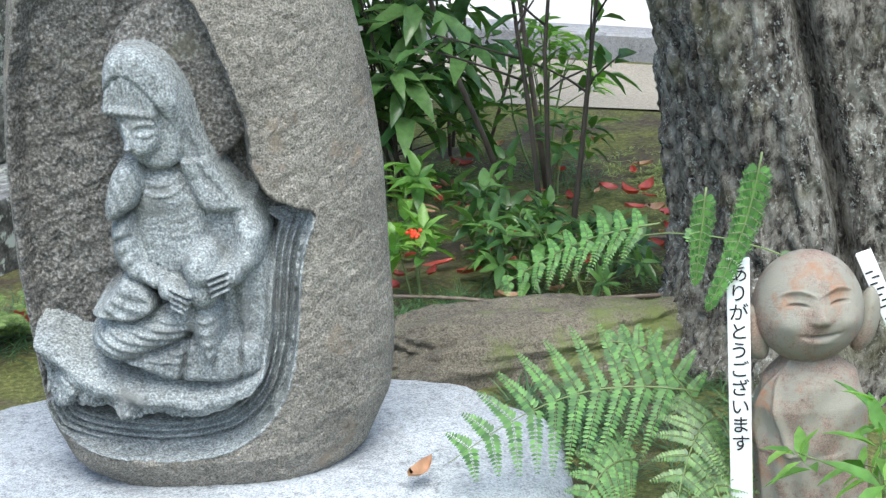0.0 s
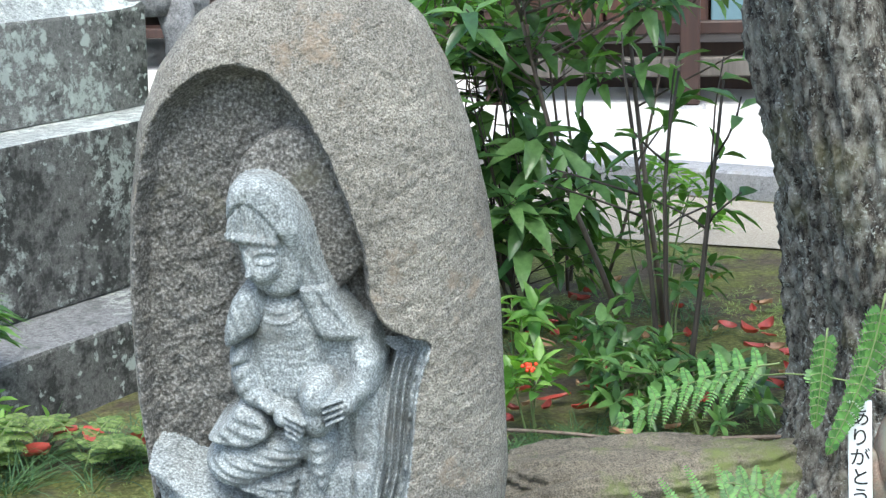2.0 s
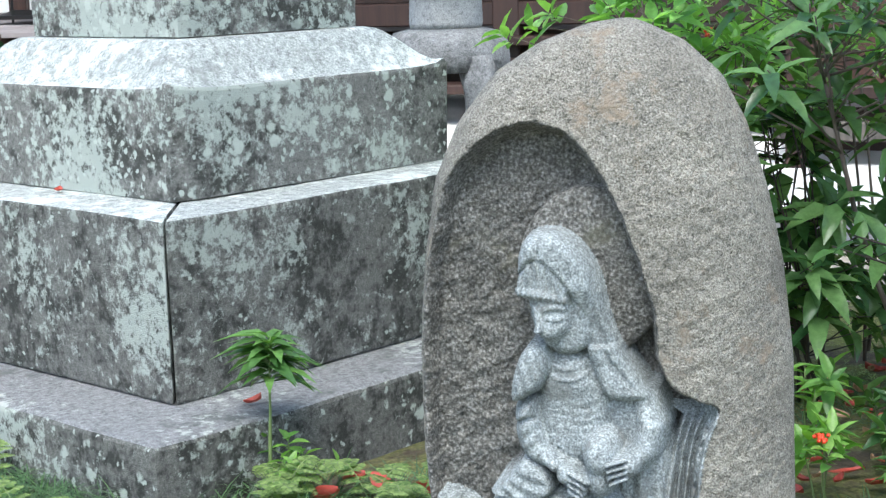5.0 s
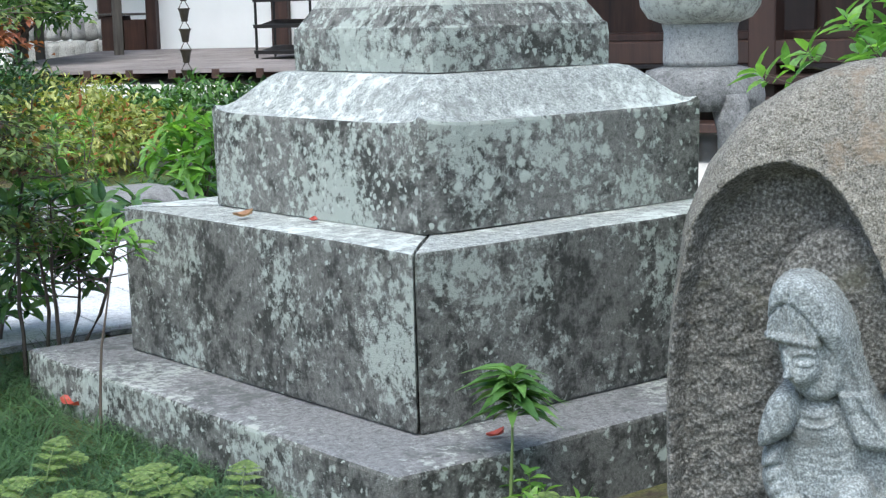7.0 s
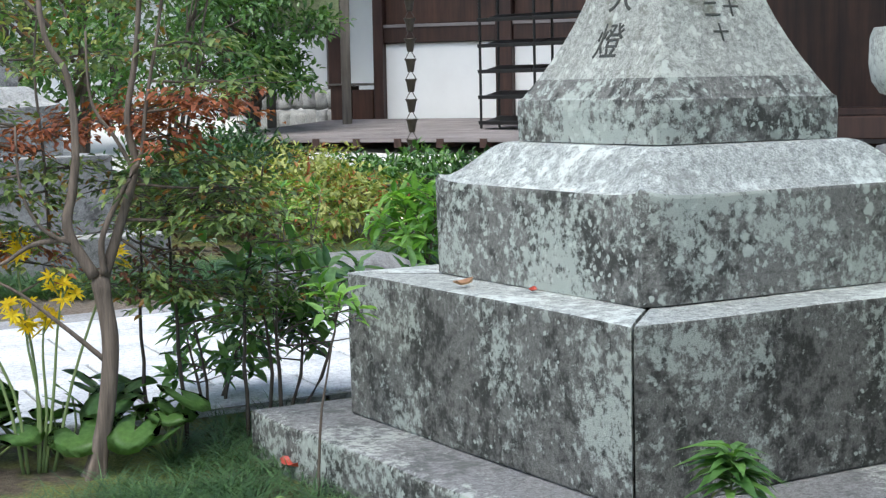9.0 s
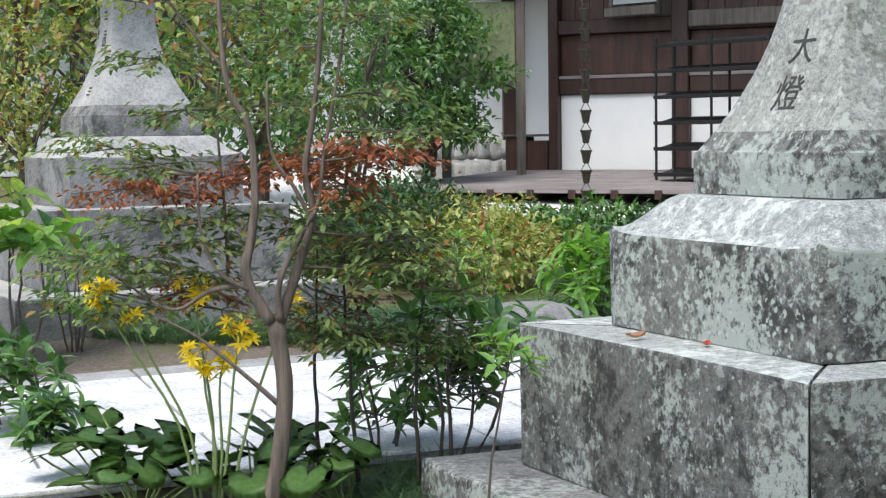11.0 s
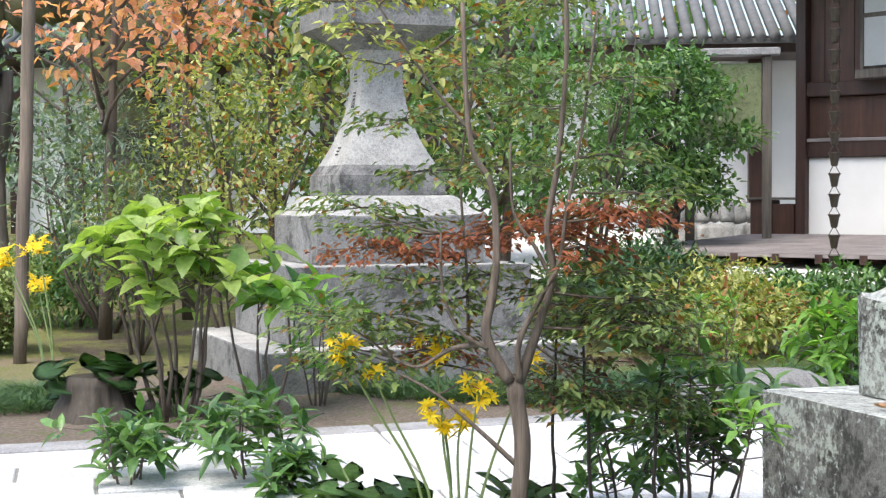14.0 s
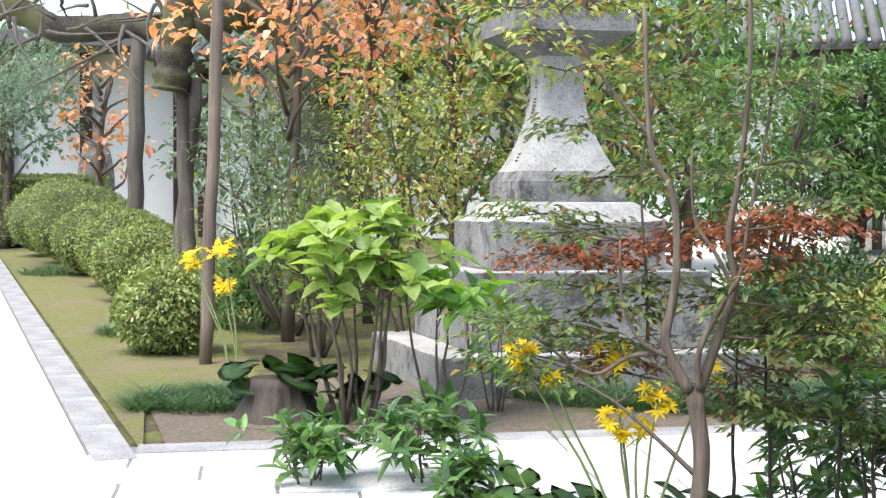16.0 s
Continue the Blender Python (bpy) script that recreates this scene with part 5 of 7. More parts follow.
written_stake("white wooden stake with black brushed thanks in Japanese", (1.80, 2.215, 0.02), 0.575, 0.042, -38, (3, -2), "ありがとうございます",
              [(-0.006 + 0.012 * (k % 2), -0.005 - 0.011 * (k // 2), 0.006, 0.008) for k in range(6)])
written_stake("white wooden stake leaning behind the clay figure", (2.18, 1.99, 0.07), 0.56, 0.03, -44, (2, -24), None,
              [(-0.004 + 0.008 * (k % 2), 0.52 - 0.012 * k, 0.014, 0.003) for k in range(30)])

# ---- ferns and plants by the carved boulder ----
fern_a = thing("fern", "bright green arching fern beside the granite slab", "fern", (0, 0, 0))
frond(fern_a, "frond", (1.80, 2.36, 0.27), (1.36, 2.60, 0.13), (0.0, 0.0, 0.07), 10, 0.19, L_FERN, True, 0.02, 1, (-0.35, -0.75, 0.55), droop_p=0.12)
frond(fern_a, "frond", (1.84, 2.36, 0.2), (1.62, 2.2, 0.1), (0.0, 0.0, 0.06), 7, 0.12, L_MID, True, 0.016, 2, (-0.3, -0.7, 0.6))
frond(fern_a, "frond", (1.84, 2.4, 0.2), (1.66, 2.5, 0.36), (0.0, 0.0, 0.05), 7, 0.1, L_FERN, True, 0.016, 3, (-0.3, -0.7, 0.6))
frond(fern_a, "frond", (1.78, 2.36, 0.12), (1.72, 2.12, 0.03), (0.0, 0.0, 0.05), 7, 0.11, L_MID, True, 0.016, 4, (-0.3, -0.7, 0.6))
frond(fern_a, "frond", (1.7, 2.42, 0.12), (1.5, 2.36, 0.06), (0.0, 0.0, 0.05), 7, 0.1, L_FERN, True, 0.016, 5, (-0.3, -0.7, 0.6))
fern_b = thing("fern", "thin-stalked fern arching across the tree trunk", "fern", (0, 0, 0))
frond(fern_b, "frond", (1.95, 2.16, 0.54), (1.60, 2.78, 0.42), (0.02, 0.0, 0.09), 3, 0.02, L_FERN, True, 0.02, 6, (-0.3, -0.7, 0.6))
frond(fern_b, "frond", (1.77, 2.45, 0.6), (1.58, 2.78, 0.4), (0.0, 0.0, 0.03), 9, 0.10, L_FERN, True, 0.015, 7, (-0.3, -0.5, 0.8), droop_p=0.2)
frond(fern_b, "frond", (1.735, 2.26, 0.72), (1.72, 2.27, 0.53), (0.0, 0.0, 0.0), 11, 0.028, L_FERN, True, 0.016, 8, (-0.6, -0.75, 0.1), droop_p=0.1)
frond(fern_b, "frond", (1.78, 2.16, 0.80), (1.70, 2.21, 0.5), (0.02, 0.0, 0.0), 16, 0.034, L_FERN, True, 0.018, 9, (-0.6, -0.75, 0.1), droop_p=0.1)

whorl_shrub("lance_leaved_plant", "bright green lance-leaved plant at the clay figure's feet", "plant", (1.76, 1.78), 0.5, 0.2, 13, 8, L_BRIGHT, 0.095, 0.024, M_GREENSTEM, 4, 3, 0.45, 0.005)
whorl_shrub("glossy_shrub", "dark glossy evergreen shrub with many thin stems", "shrub", (2.4, 4.9), 1.15, 0.5, 95, 7, L_SHEEN, 0.16, 0.068, M_DARKTWIG, 13, 11, 0.15, 0.007, lean=(-0.2, 0.0), droop=0.45)
whorl_shrub("glossy_shrub", "tall evergreen shrub with drooping dark leaves and buds", "shrub", (2.77, 4.61), 1.5, 0.62, 40, 8, L_SHEEN, 0.15, 0.048, M_TWIG, 2, 12, 0.6, 0.012, lean=(-0.3, 0.05), droop=0.45)
whorl_shrub("berry_shrub", "bright green shrub with small red berries", "shrub", (2.05, 5.25), 1.7, 0.6, 95, 9, L_FRESH, 0.115, 0.042, M_TWIG, 6, 13, 0.5, 0.008)
whorl_shrub("berry_shrub", "leafy green shrub tangled before the building", "shrub", (2.9, 5.3), 1.8, 0.75, 52, 8, L_FRESH, 0.115, 0.042, M_TWIG, 4, 14, 0.75, 0.008)
whorl_shrub("seedling", "low green seedling with a red berry cluster", "plant", (1.95, 3.86), 0.24, 0.16, 10, 7, L_BRIGHT, 0.085, 0.034, M_GREENSTEM, 3, 15, 0.5, 0.004)
whorl_shrub("seedling", "low green seedling among fallen red leaves", "plant", (2.22, 3.78), 0.26, 0.24, 22, 8, L_MID, 0.085, 0.03, M_GREENSTEM, 5, 16, 0.3, 0.005)
whorl_shrub("seedling", "low leafy seedling in the moss bed", "plant", (2.33, 3.55), 0.2, 0.2, 14, 8, L_MID, 0.07, 0.022, M_GREENSTEM, 4, 17, 0.3, 0.004)
whorl_shrub("seedling", "small pale seedling on the moss", "plant", (3.0, 4.9), 0.55, 0.28, 16, 7, L_BRIGHT, 0.10, 0.035, M_GREENSTEM, 5, 18, 0.4, 0.006)
whorl_shrub("twiggy_shrub", "thin twiggy shrub beside the tree trunk", "shrub", (2.47, 3.95), 1.15, 0.42, 13, 4, L_MID, 0.12, 0.045, M_DARKTWIG, 3, 19, 0.45, 0.011)


for k, (x, y, h, w, lf) in enumerate(((2.12, 4.25, 0.3, 0.2, L_BRIGHT), (2.3, 4.15, 0.26, 0.2, L_SHEEN), (2.75, 4.45, 0.34, 0.24, L_MID), (2.5, 3.75, 0.2, 0.18, L_SHEEN))):
    whorl_shrub("seedling", "low leafy seedling among fallen leaves and moss", "plant", (x, y), h, w, 8, 7, lf, 0.1, 0.04, M_GREENSTEM, 3, 600 + k, 0.4, 0.004, droop=0.35)


def berries(label, at, n, spread, seed, r=0.006):
    rng = random.Random(seed)
    bm = bmesh.new()
    for _ in range(n):
        c = Vector((rng.gauss(0, spread), rng.gauss(0, spread), rng.gauss(0, spread * 0.6)))
        bmesh.ops.create_icosphere(bm, subdivisions=2, radius=r * rng.uniform(0.8, 1.1), matrix=Matrix.Translation(c))
    ob = part("berry_cluster", bm, M_BERRY, None, smooth=True)
    ob.location = at
    return tagged(ob, label, "berries", group="red berry clusters")


berries("cluster of round red berries on a seedling", (1.925, 3.84, 0.205), 16, 0.012, 1)
for k, (x, y, z) in enumerate(((1.95, 5.1, 1.45), (2.1, 5.05, 1.25), (2.25, 5.0, 1.5), (2.55, 5.0, 1.42), (2.0, 5.0, 1.12), (2.75, 5.05, 1.35))):
    berries("small red berries among shrub leaves", (x, y, z), 7, 0.014, 3 + k)

grass("moss_tuft", "short yellow-green moss and grass tufts in the bed", [(2.7, 4.3, 0.9, 0.8, 1.0), (3.3, 5.0, 0.7, 0.6, 0.8), (2.3, 3.8, 0.5, 0.3, 0.5), (0.9, 3.9, 0.5, 0.25, 0.4)], 5600, 0.028, L_HEDGE, 8, 0.004, 0.9)
grass("wild_grass", "thin wild grass among the fallen leaves", [(2.0, 3.7, 0.35, 0.15, 1.0), (2.6, 4.7, 0.5, 0.3, 0.8), (1.85, 3.0, 0.15, 0.1, 0.3), (2.05, 2.75, 0.35, 0.25, 0.9)], 900, 0.11, L_GRASS, 9, 0.004)


def dead_twig(a, b, r, seed):
    pts = bezier_path(a, b, 0.02, 6, random.Random(seed))
    return tagged(mesh_ob("fallen_twig", *tube_data(pts, [r] * 6, 6, 0.2, seed), M_PALETWIG, smooth=True), "pale dry twig lying on the ground", "twig", group="fallen twigs")


dead_twig((2.1, 3.5, 0.05), (2.45, 3.32, 0.07), 0.007, 1)
dead_twig((1.85, 3.85, 0.03), (2.1, 3.62, 0.03), 0.006, 2)
dead_twig((2.6, 4.0, 0.03), (2.85, 3.85, 0.03), 0.005, 3)
dead_twig((1.72, 3.62, 0.04), (1.95, 3.55, 0.05), 0.005, 4)
# fallen leaves
LEAF_KINDS = [fallen_leaf_mesh("fallen_leaf", m_, l_, w_, c_, s_) for m_, l_, w_, c_, s_ in
              ((L_RED, 0.10, 0.055, 0.25, 1), (L_RED, 0.085, 0.05, 0.45, 2), (L_BROWNLEAF, 0.085, 0.04, 0.35, 3), (L_RED, 0.11, 0.05, 0.1, 4), (L_BROWNLEAF, 0.06, 0.03, 0.5, 5))]


def drop_leaf(x, y, z, kind, turn, tilt=0.0, scale=1.0, label=""):
    ob = new("fallen_leaf", LEAF_KINDS[kind])
    ob.matrix_basis = pose(x, y, z, tilt, tilt * 0.4, turn) @ Matrix.Diagonal((scale, scale, scale, 1))
    return tagged(ob, label or ("fallen red leaf lying on the ground" if kind in (0, 1, 3) else "dry brown fallen leaf lying on the ground"), "leaf", group="fallen leaves")


rng = random.Random(77)
for _ in range(110):
    x, y = rng.uniform(1.7, 3.4), rng.uniform(3.4, 5.2)
    drop_leaf(x, y, ground_z(x, y) + 0.012, rng.choice((0, 1, 1, 2, 2, 3, 4, 4)), rng.uniform(0, 360), rng.uniform(-32, 32), rng.uniform(0.6, 1.05))
drop_leaf(1.335, 2.68, 0.082, 2, 30, 8, 1.0, "pinkish brown fallen leaf on the pale slab")
for x, y, k in ((1.62, 2.27, 0), (1.6, 2.3, 1), (0.72, 4.35, 1), (0.8, 4.3, 3), (0.62, 4.25, 0), (0.9, 4.2, 1), (-0.98, 5.9, 0), (1.0, 4.1, 0)):
    drop_leaf(x, y, ground_z(x, y) + 0.04, k, rng.uniform(0, 360), rng.uniform(20, 60), 1.1)
drop_leaf(0.475, 4.62, 0.232, 1, 20, 0, 0.7, "small red leaf on the lantern step")
drop_leaf(-0.30, 5.62, 0.795, 2, 40, 10, 1.0, "dry brown leaf on the lantern step")
drop_leaf(-0.05, 5.45, 0.793, 0, 80, 5, 0.6, "small red leaf on the lantern step")


# ---- right background: kerb, gravel court, timber building ----
def strip(name, a, b, width, height, dz, material, label, category, kind="structure", bevel=0.01):
    a, b = Vector((*a, 0)), Vector((*b, 0))
    d = b - a
    bm = bmesh.new()
    box(bm, 0, d.length, 0, width, 0, height, bevel)
    ob = part(name, bm, material, None)
    zm = ground_z(*(a.lerp(b, 0.5)).xy)
    ob.matrix_basis = pose(a.x, a.y, zm + dz, 0, 0, math.degrees(math.atan2(d.y, d.x)))
    return tagged(ob, label, category, kind=kind)


kerb = thing("kerb", "low grey concrete kerb along the gravel court", "kerb", kind="structure")
KA, KZ = Vector((-2.0, 13.6, 0)), Vector((9.0, 0.9, 0))
for k in range(17):
    a, b = KA.lerp(KZ, k / 17), KA.lerp(KZ, (k + 1) / 17)
    za, zb = ground_z(a.x, a.y), ground_z(b.x, b.y)
    d = b - a
    ob = part("kerb_stone", boxes([(0.004, d.length - 0.004, 0, 0.22, -0.12, 0.11)], 0.012), M_KERB, kerb)
    ob.matrix_basis = Matrix.Translation((a.x, a.y, za)) @ pose(0, 0, 0, 0, 0, math.degrees(math.atan2(d.y, d.x))) @ pose(0, 0, 0, 0, -math.degrees(math.atan2(zb - za, d.length)), 0)


def court(name, corners, dz, material, label):
    bm = bmesh.new()
    v = [bm.verts.new((x, y, 0)) for x, y in corners]
    bm.faces.new(v)
    bmesh.ops.triangulate(bm, faces=bm.faces[:])
    for _ in range(5):
        bmesh.ops.subdivide_edges(bm, edges=[e for e in bm.edges if e.calc_length() > 1.2], cuts=1)
        bmesh.ops.triangulate(bm, faces=bm.faces[:])
    for q in bm.verts:
        q.co.z = ground_z(q.co.x, q.co.y) + dz
    return tagged(part(name, bm, material, None), label, "ground", kind="structure")


court("gravel_court", [(-1.6, 13.5), (9.35, 0.85), (40, 8), (26, 30), (6, 30)], 0.05, M_GRAVEL, "pale gravel court beyond the kerb")
court("sand_bed", [(2.2, 8.1), (3.1, 6.15), (4.1, 5.2), (6.2, 3.6), (6.4, 3.8), (2.3, 8.5)], -0.012, gravel_material("sandy_soil", (0.24, 0.205, 0.16), (0.46, 0.41, 0.335)), "bare sandy strip before the kerb")

court("gravel_yard", [(-9.5, 19.5), (-2.2, 17.8), (3.0, 17.2), (3.0, 36), (-9.5, 36)], 0.03, M_GRAVEL, "pale swept yard before the timber wing")

court("soil_bed", [(-5.36, 7.72), (-6.2, 8.75), (-6.35, 9.9), (-5.6, 10.6), (-3.2, 10.6), (-1.5, 11.4), (-0.9, 10.3)], 0.004, M_SOIL, "bare brown soil along the path's edge")
court("moss_strip", [(-5.37, 7.5), (-19.0, 22.22), (-18.0, 24.2), (-12.0, 17.4), (-8.0, 12.6), (-6.3, 10.3), (-6.25, 8.75)], 0.003, M_MOSS, "yellow-green moss strip beside the avenue")

hall = thing("temple_hall", "dark timber temple hall with posts on stone bases", "building", (0, 0, 0))
HX = Vector((0.82, -0.57, 0))


def hall_box(name, s0, s1, d0, d1, z0, z1, material, bevel=0.01, parent=None):
    """A block along the hall's front: s along it, d behind it."""
    bm = boxes([(s0, s1, d0, d1, z0, z1)], bevel)
    ob = part(name, bm, material, parent or hall)
    ob.matrix_basis = pose(1.6, 13.4, 0.0, 0, 0, -34.8)
    return ob


for s in (-0.3, 2.2, 4.7, 7.2, 9.7):
    hall_box("post_base", s - 0.2, s + 0.2, -0.2, 0.2, 0.0, 0.42, M_KERB, 0.03)
    hall_box("post", s - 0.11, s + 0.11, -0.11, 0.11, 0.42, 4.4, M_TIMBER)
hall_box("wall", -1.0, 12.0, 1.6, 1.8, 0.9, 4.4, M_PLANKS)
for s in (0.6, 3.1, 5.6, 8.1):
    hall_box("door", s, s + 1.5, 1.53, 1.595, 1.0, 2.9, M_BLUE if s > 3 and s < 4 else M_TIMBER)
for k in range(5):
    hall_box("step", -1.0, 6.0, -0.9 + 0.3 * k, -0.6 + 0.3 * k + 0.05, 0.55 + 0.16 * k, 0.62 + 0.16 * k, M_TIMBER)
hall_box("stair_string", -1.0, -0.92, -1.0, 0.8, 0.45, 1.0, M_TIMBER)
hall_box("beam", -1.4, 12.0, -0.1, 0.1, 1.02, 1.2, M_TIMBER)
hall_box("veranda", -1.4, 12.0, 0.65, 1.6, 0.95, 1.05, M_DECK)
hall_box("under_wall", -1.2, 12.0, 1.7, 1.78, 0.0, 0.9, M_TIMBER)
for s in (4.75, 5.95, 7.35, 8.8, 10.3):
    hall_box("veranda_post", s - 0.06, s + 0.06, -2.1, -1.98, 0.2, 1.7, M_TIMBER)
    hall_box("veranda_post_base", s - 0.1, s + 0.1, -2.14, -1.94, 0.02, 0.2, M_KERB, 0.02)
hall_box("veranda_beam", 4.6, 12.0, -1.97, -1.87, 0.36, 0.48, M_POST)
hall_box("veranda_beam", 4.6, 12.0, -1.97, -1.87, 0.62, 0.7, M_TIMBER)
hall_box("veranda_floor", 4.6, 12.0, -1.86, -0.95, 0.56, 0.615, M_DECK)
hall_box("veranda_back", 4.6, 12.0, -1.3, -1.2, 0.02, 0.555, M_TIMBER)
for k, s in enumerate((4.65, 5.35, 6.05, 6.75, 7.45, 8.15)):
    hall_box("sliding_door", s, s + 0.68, -1.08, -1.0, 0.62, 2.3, M_BLUE if k == 2 else M_PLANKS)
hall_box("roof", -2.5, 13.5, -1.6, 8.0, 4.4, 4.75, M_TILE)


# ---- round stone lantern base behind ----
def round_lantern():
    t = thing("round_stone_lantern", "round grey stone lantern with legged base and bowl", "stone lantern", (1.97, 8.27, 0.15))
    bm = bmesh.new()

    def spin(profile, n=40):
        rows = [[bm.verts.new((r * math.cos(6.2832 * i / n), r * math.sin(6.2832 * i / n), z)) for i in range(n)] for r, z in profile]
        for a, b in zip(rows, rows[1:]):
            for i in range(n):
                bm.faces.new((a[i], a[(i + 1) % n], b[(i + 1) % n], b[i]))
        bm.faces.new(rows[0][::-1])
        bm.faces.new(rows[-1])

    spin([(0.33, 0.80), (0.335, 0.86), (0.325, 0.95), (0.28, 1.0), (0.2, 1.02)])
    part("saddle", bm, M_FAR, t, smooth=True)
    bm = bmesh.new()
    spin([(0.19, 1.022), (0.195, 1.05), (0.19, 1.2), (0.2, 1.24)])
    part("neck", bm, M_FARTOP, t, smooth=True)
    bm = bmesh.new()
    spin([(0.2, 1.242), (0.27, 1.27), (0.31, 1.33), (0.325, 1.42), (0.32, 1.55), (0.3, 1.6)])
    part("bowl", bm, M_SHAFT, t, smooth=True)
    bm = bmesh.new()
    spin([(0.22, 1.602), (0.22, 2.0), (0.42, 2.02), (0.3, 2.2), (0.05, 2.35)])
    part("cap", bm, M_FAR, t, smooth=True)
    for k in range(4):
        a = k * math.pi / 2 + 0.35
        pts = [Vector((math.cos(a) * r, math.sin(a) * r, z)) for r, z in ((0.26, 0.86), (0.31, 0.7), (0.3, 0.45), (0.33, 0.2), (0.4, 0.0))]
        v, f = tube_data(pts, [0.1, 0.09, 0.075, 0.075, 0.085], 8)
        mesh_ob("leg", v, f, M_FAR, t, smooth=True)
    bm = bmesh.new()
    spin([(0.5, -0.2), (0.5, 0.0), (0.48, 0.02)])
    part("foot_slab", bm, M_FAR, t)
    return t


round_lantern()

# ---- planting at the near lantern ----
grass("mondo_grass", "dark green mondo grass round the lantern step",
      [(-0.95, 5.25, 0.8, 0.55, 1.0), (-0.2, 4.55, 0.6, 0.3, 0.5), (-1.2, 6.3, 0.35, 0.5, 0.4), (0.6, 4.2, 0.5, 0.2, 0.15), (-1.5, 5.3, 0.5, 0.5, 0.3)], 5200, 0.2, L_GRASS, 4)
pale = thing("ground_fern", "patch of pale yellow-green ferns beside the lantern step", "fern", (0, 0, 0))
rng = random.Random(9)
for k in range(34):
    if k < 24:
        x, y = rng.uniform(-1.35, 0.15), 0
        y = 4.55 - 0.62 * (x - 0.1) * 0.9 + rng.uniform(-0.5, -0.06)
    else:
        x, y = rng.uniform(0.45, 0.95), rng.uniform(4.12, 4.3)
    a = rng.uniform(0, 6.28)
    z = ground_z(x, y)
    frond(pale, "frond", (x, y, z), (x + 0.15 * math.cos(a), y + 0.15 * math.sin(a), z + rng.uniform(0.06, 0.15)), (0, 0, 0.05), 7, 0.075, L_PALEFERN, True, 0.022, 100 + k, (0, -0.2, 1))
sp = whorl_shrub("seedling", "young evergreen seedling with a rosette of drooping leaves", "plant", (0.49, 4.45), 0.46, 0.05, 3, 17, L_MID, 0.135, 0.044, M_GREENSTEM, 1, 21, 0.93, 0.008, droop=0.7, up=0.8)
whorl_shrub("seedling", "small leafy seedling before the lantern step", "plant", (0.56, 4.38), 0.2, 0.14, 8, 6, L_BRIGHT, 0.06, 0.03, M_GREENSTEM, 3, 22, 0.3, 0.004)
whorl_shrub("nandina", "leafy sapling with glossy green leaves by the lantern", "shrub", (-0.85, 5.55), 0.75, 0.22, 7, 7, L_BRIGHT, 0.09, 0.03, M_TWIG, 1, 23, 0.92, 0.007)
whorl_shrub("leafy_sapling", "leafy evergreen sapling beside the lantern step", "shrub", (-1.15, 6.75), 0.8, 0.5, 46, 9, L_SHEEN, 0.13, 0.048, M_TWIG, 4, 24, 0.4, 0.01)
whorl_shrub("leafy_sapling", "low glossy evergreen between maple and lantern", "shrub", (-1.5, 7.0), 0.5, 0.36, 24, 9, L_SHEEN, 0.12, 0.045, M_TWIG, 4, 25, 0.3, 0.009)
rock("boulder", (-1.25, 9.75, 0.12), (0.62, 0.42, 0.36), 25, M_FAR, "smooth grey boulder behind the sapling", "rock", seed=3, rough=0.1)


def big_leaf_plant(label, at, n, size, leaf, seed):
    rng = random.Random(seed)
    z0 = ground_z(*at)
    t = thing("broadleaf_plant", label, "plant", (at[0], at[1], z0))
    ch, P = [], []
    for k in range(n):
        a = rng.uniform(0, 6.28)
        r = rng.uniform(0.06, 0.32)
        h = rng.uniform(0.08, 0.23) * size / 0.2
        e = Vector((math.cos(a) * r, math.sin(a) * r, h))
        ch.append(tube_data(bezier_path((math.cos(a) * 0.04, math.sin(a) * 0.04, -0.02), e, 0.04, 5, rng), [0.005] * 5, 5))
        # a round kidney leaf, cupped
        bm = bmesh.new()
        m, rad = 14, size * rng.uniform(0.35, 0.6)
        c = bm.verts.new((0, 0, 0))
        rings = []
        for q in (0.5, 1.0):
            row = []
            for i in range(m):
                an = -2.75 + 5.5 * i / (m - 1)
                w = 1 + 0.05 * math.cos(an * 9)
                row.append(bm.verts.new((math.cos(an) * rad * q * w, math.sin(an) * rad * q * w, rad * (0.22 * q * q * abs(math.sin(an)) - 0.16 * q * q * (q > 0.9)) + 0.02 * rad * math.cos(an * 7) * q)))
            rings.append(row)
        for i in range(m - 1):
            bm.faces.new((c, rings[0][i], rings[0][i + 1]))
            bm.faces.new((rings[0][i], rings[1][i], rings[1][i + 1], rings[0][i + 1]))
        bmesh.ops.solidify(bm, geom=bm.faces[:], thickness=0.0015)
        lf = part("leaf", bm, leaf, t, smooth=True)
        lf.matrix_basis = pose(e.x, e.y, e.z, rng.uniform(-25, 25), rng.uniform(-5, 45), math.degrees(a))
    v, f = join_data(ch)
    mesh_ob("stalk", v, f, M_GREENSTEM, t, smooth=True)
    return t


big_leaf_plant("broad glossy round-leaved plant under the maple", (-2.3, 6.0), 15, 0.24, L_SHEEN, 31)
big_leaf_plant("broad glossy round-leaved plant beside the maple trunk", (-1.98, 6.25), 12, 0.22, L_SHEEN, 32)
big_leaf_plant("broad glossy round-leaved plant by the path", (-1.5, 6.2), 11, 0.22, L_SHEEN, 35)
big_leaf_plant("broad glossy round-leaved plant under the maple", (-2.55, 6.35), 9, 0.22, L_SHEEN, 36)
big_leaf_plant("round-leaved plant by an old stump", (-5.35, 8.95), 14, 0.3, L_DARK, 33)
big_leaf_plant("round-leaved plant in the stump's shade", (-4.75, 9.0), 12, 0.28, L_DARK, 34)


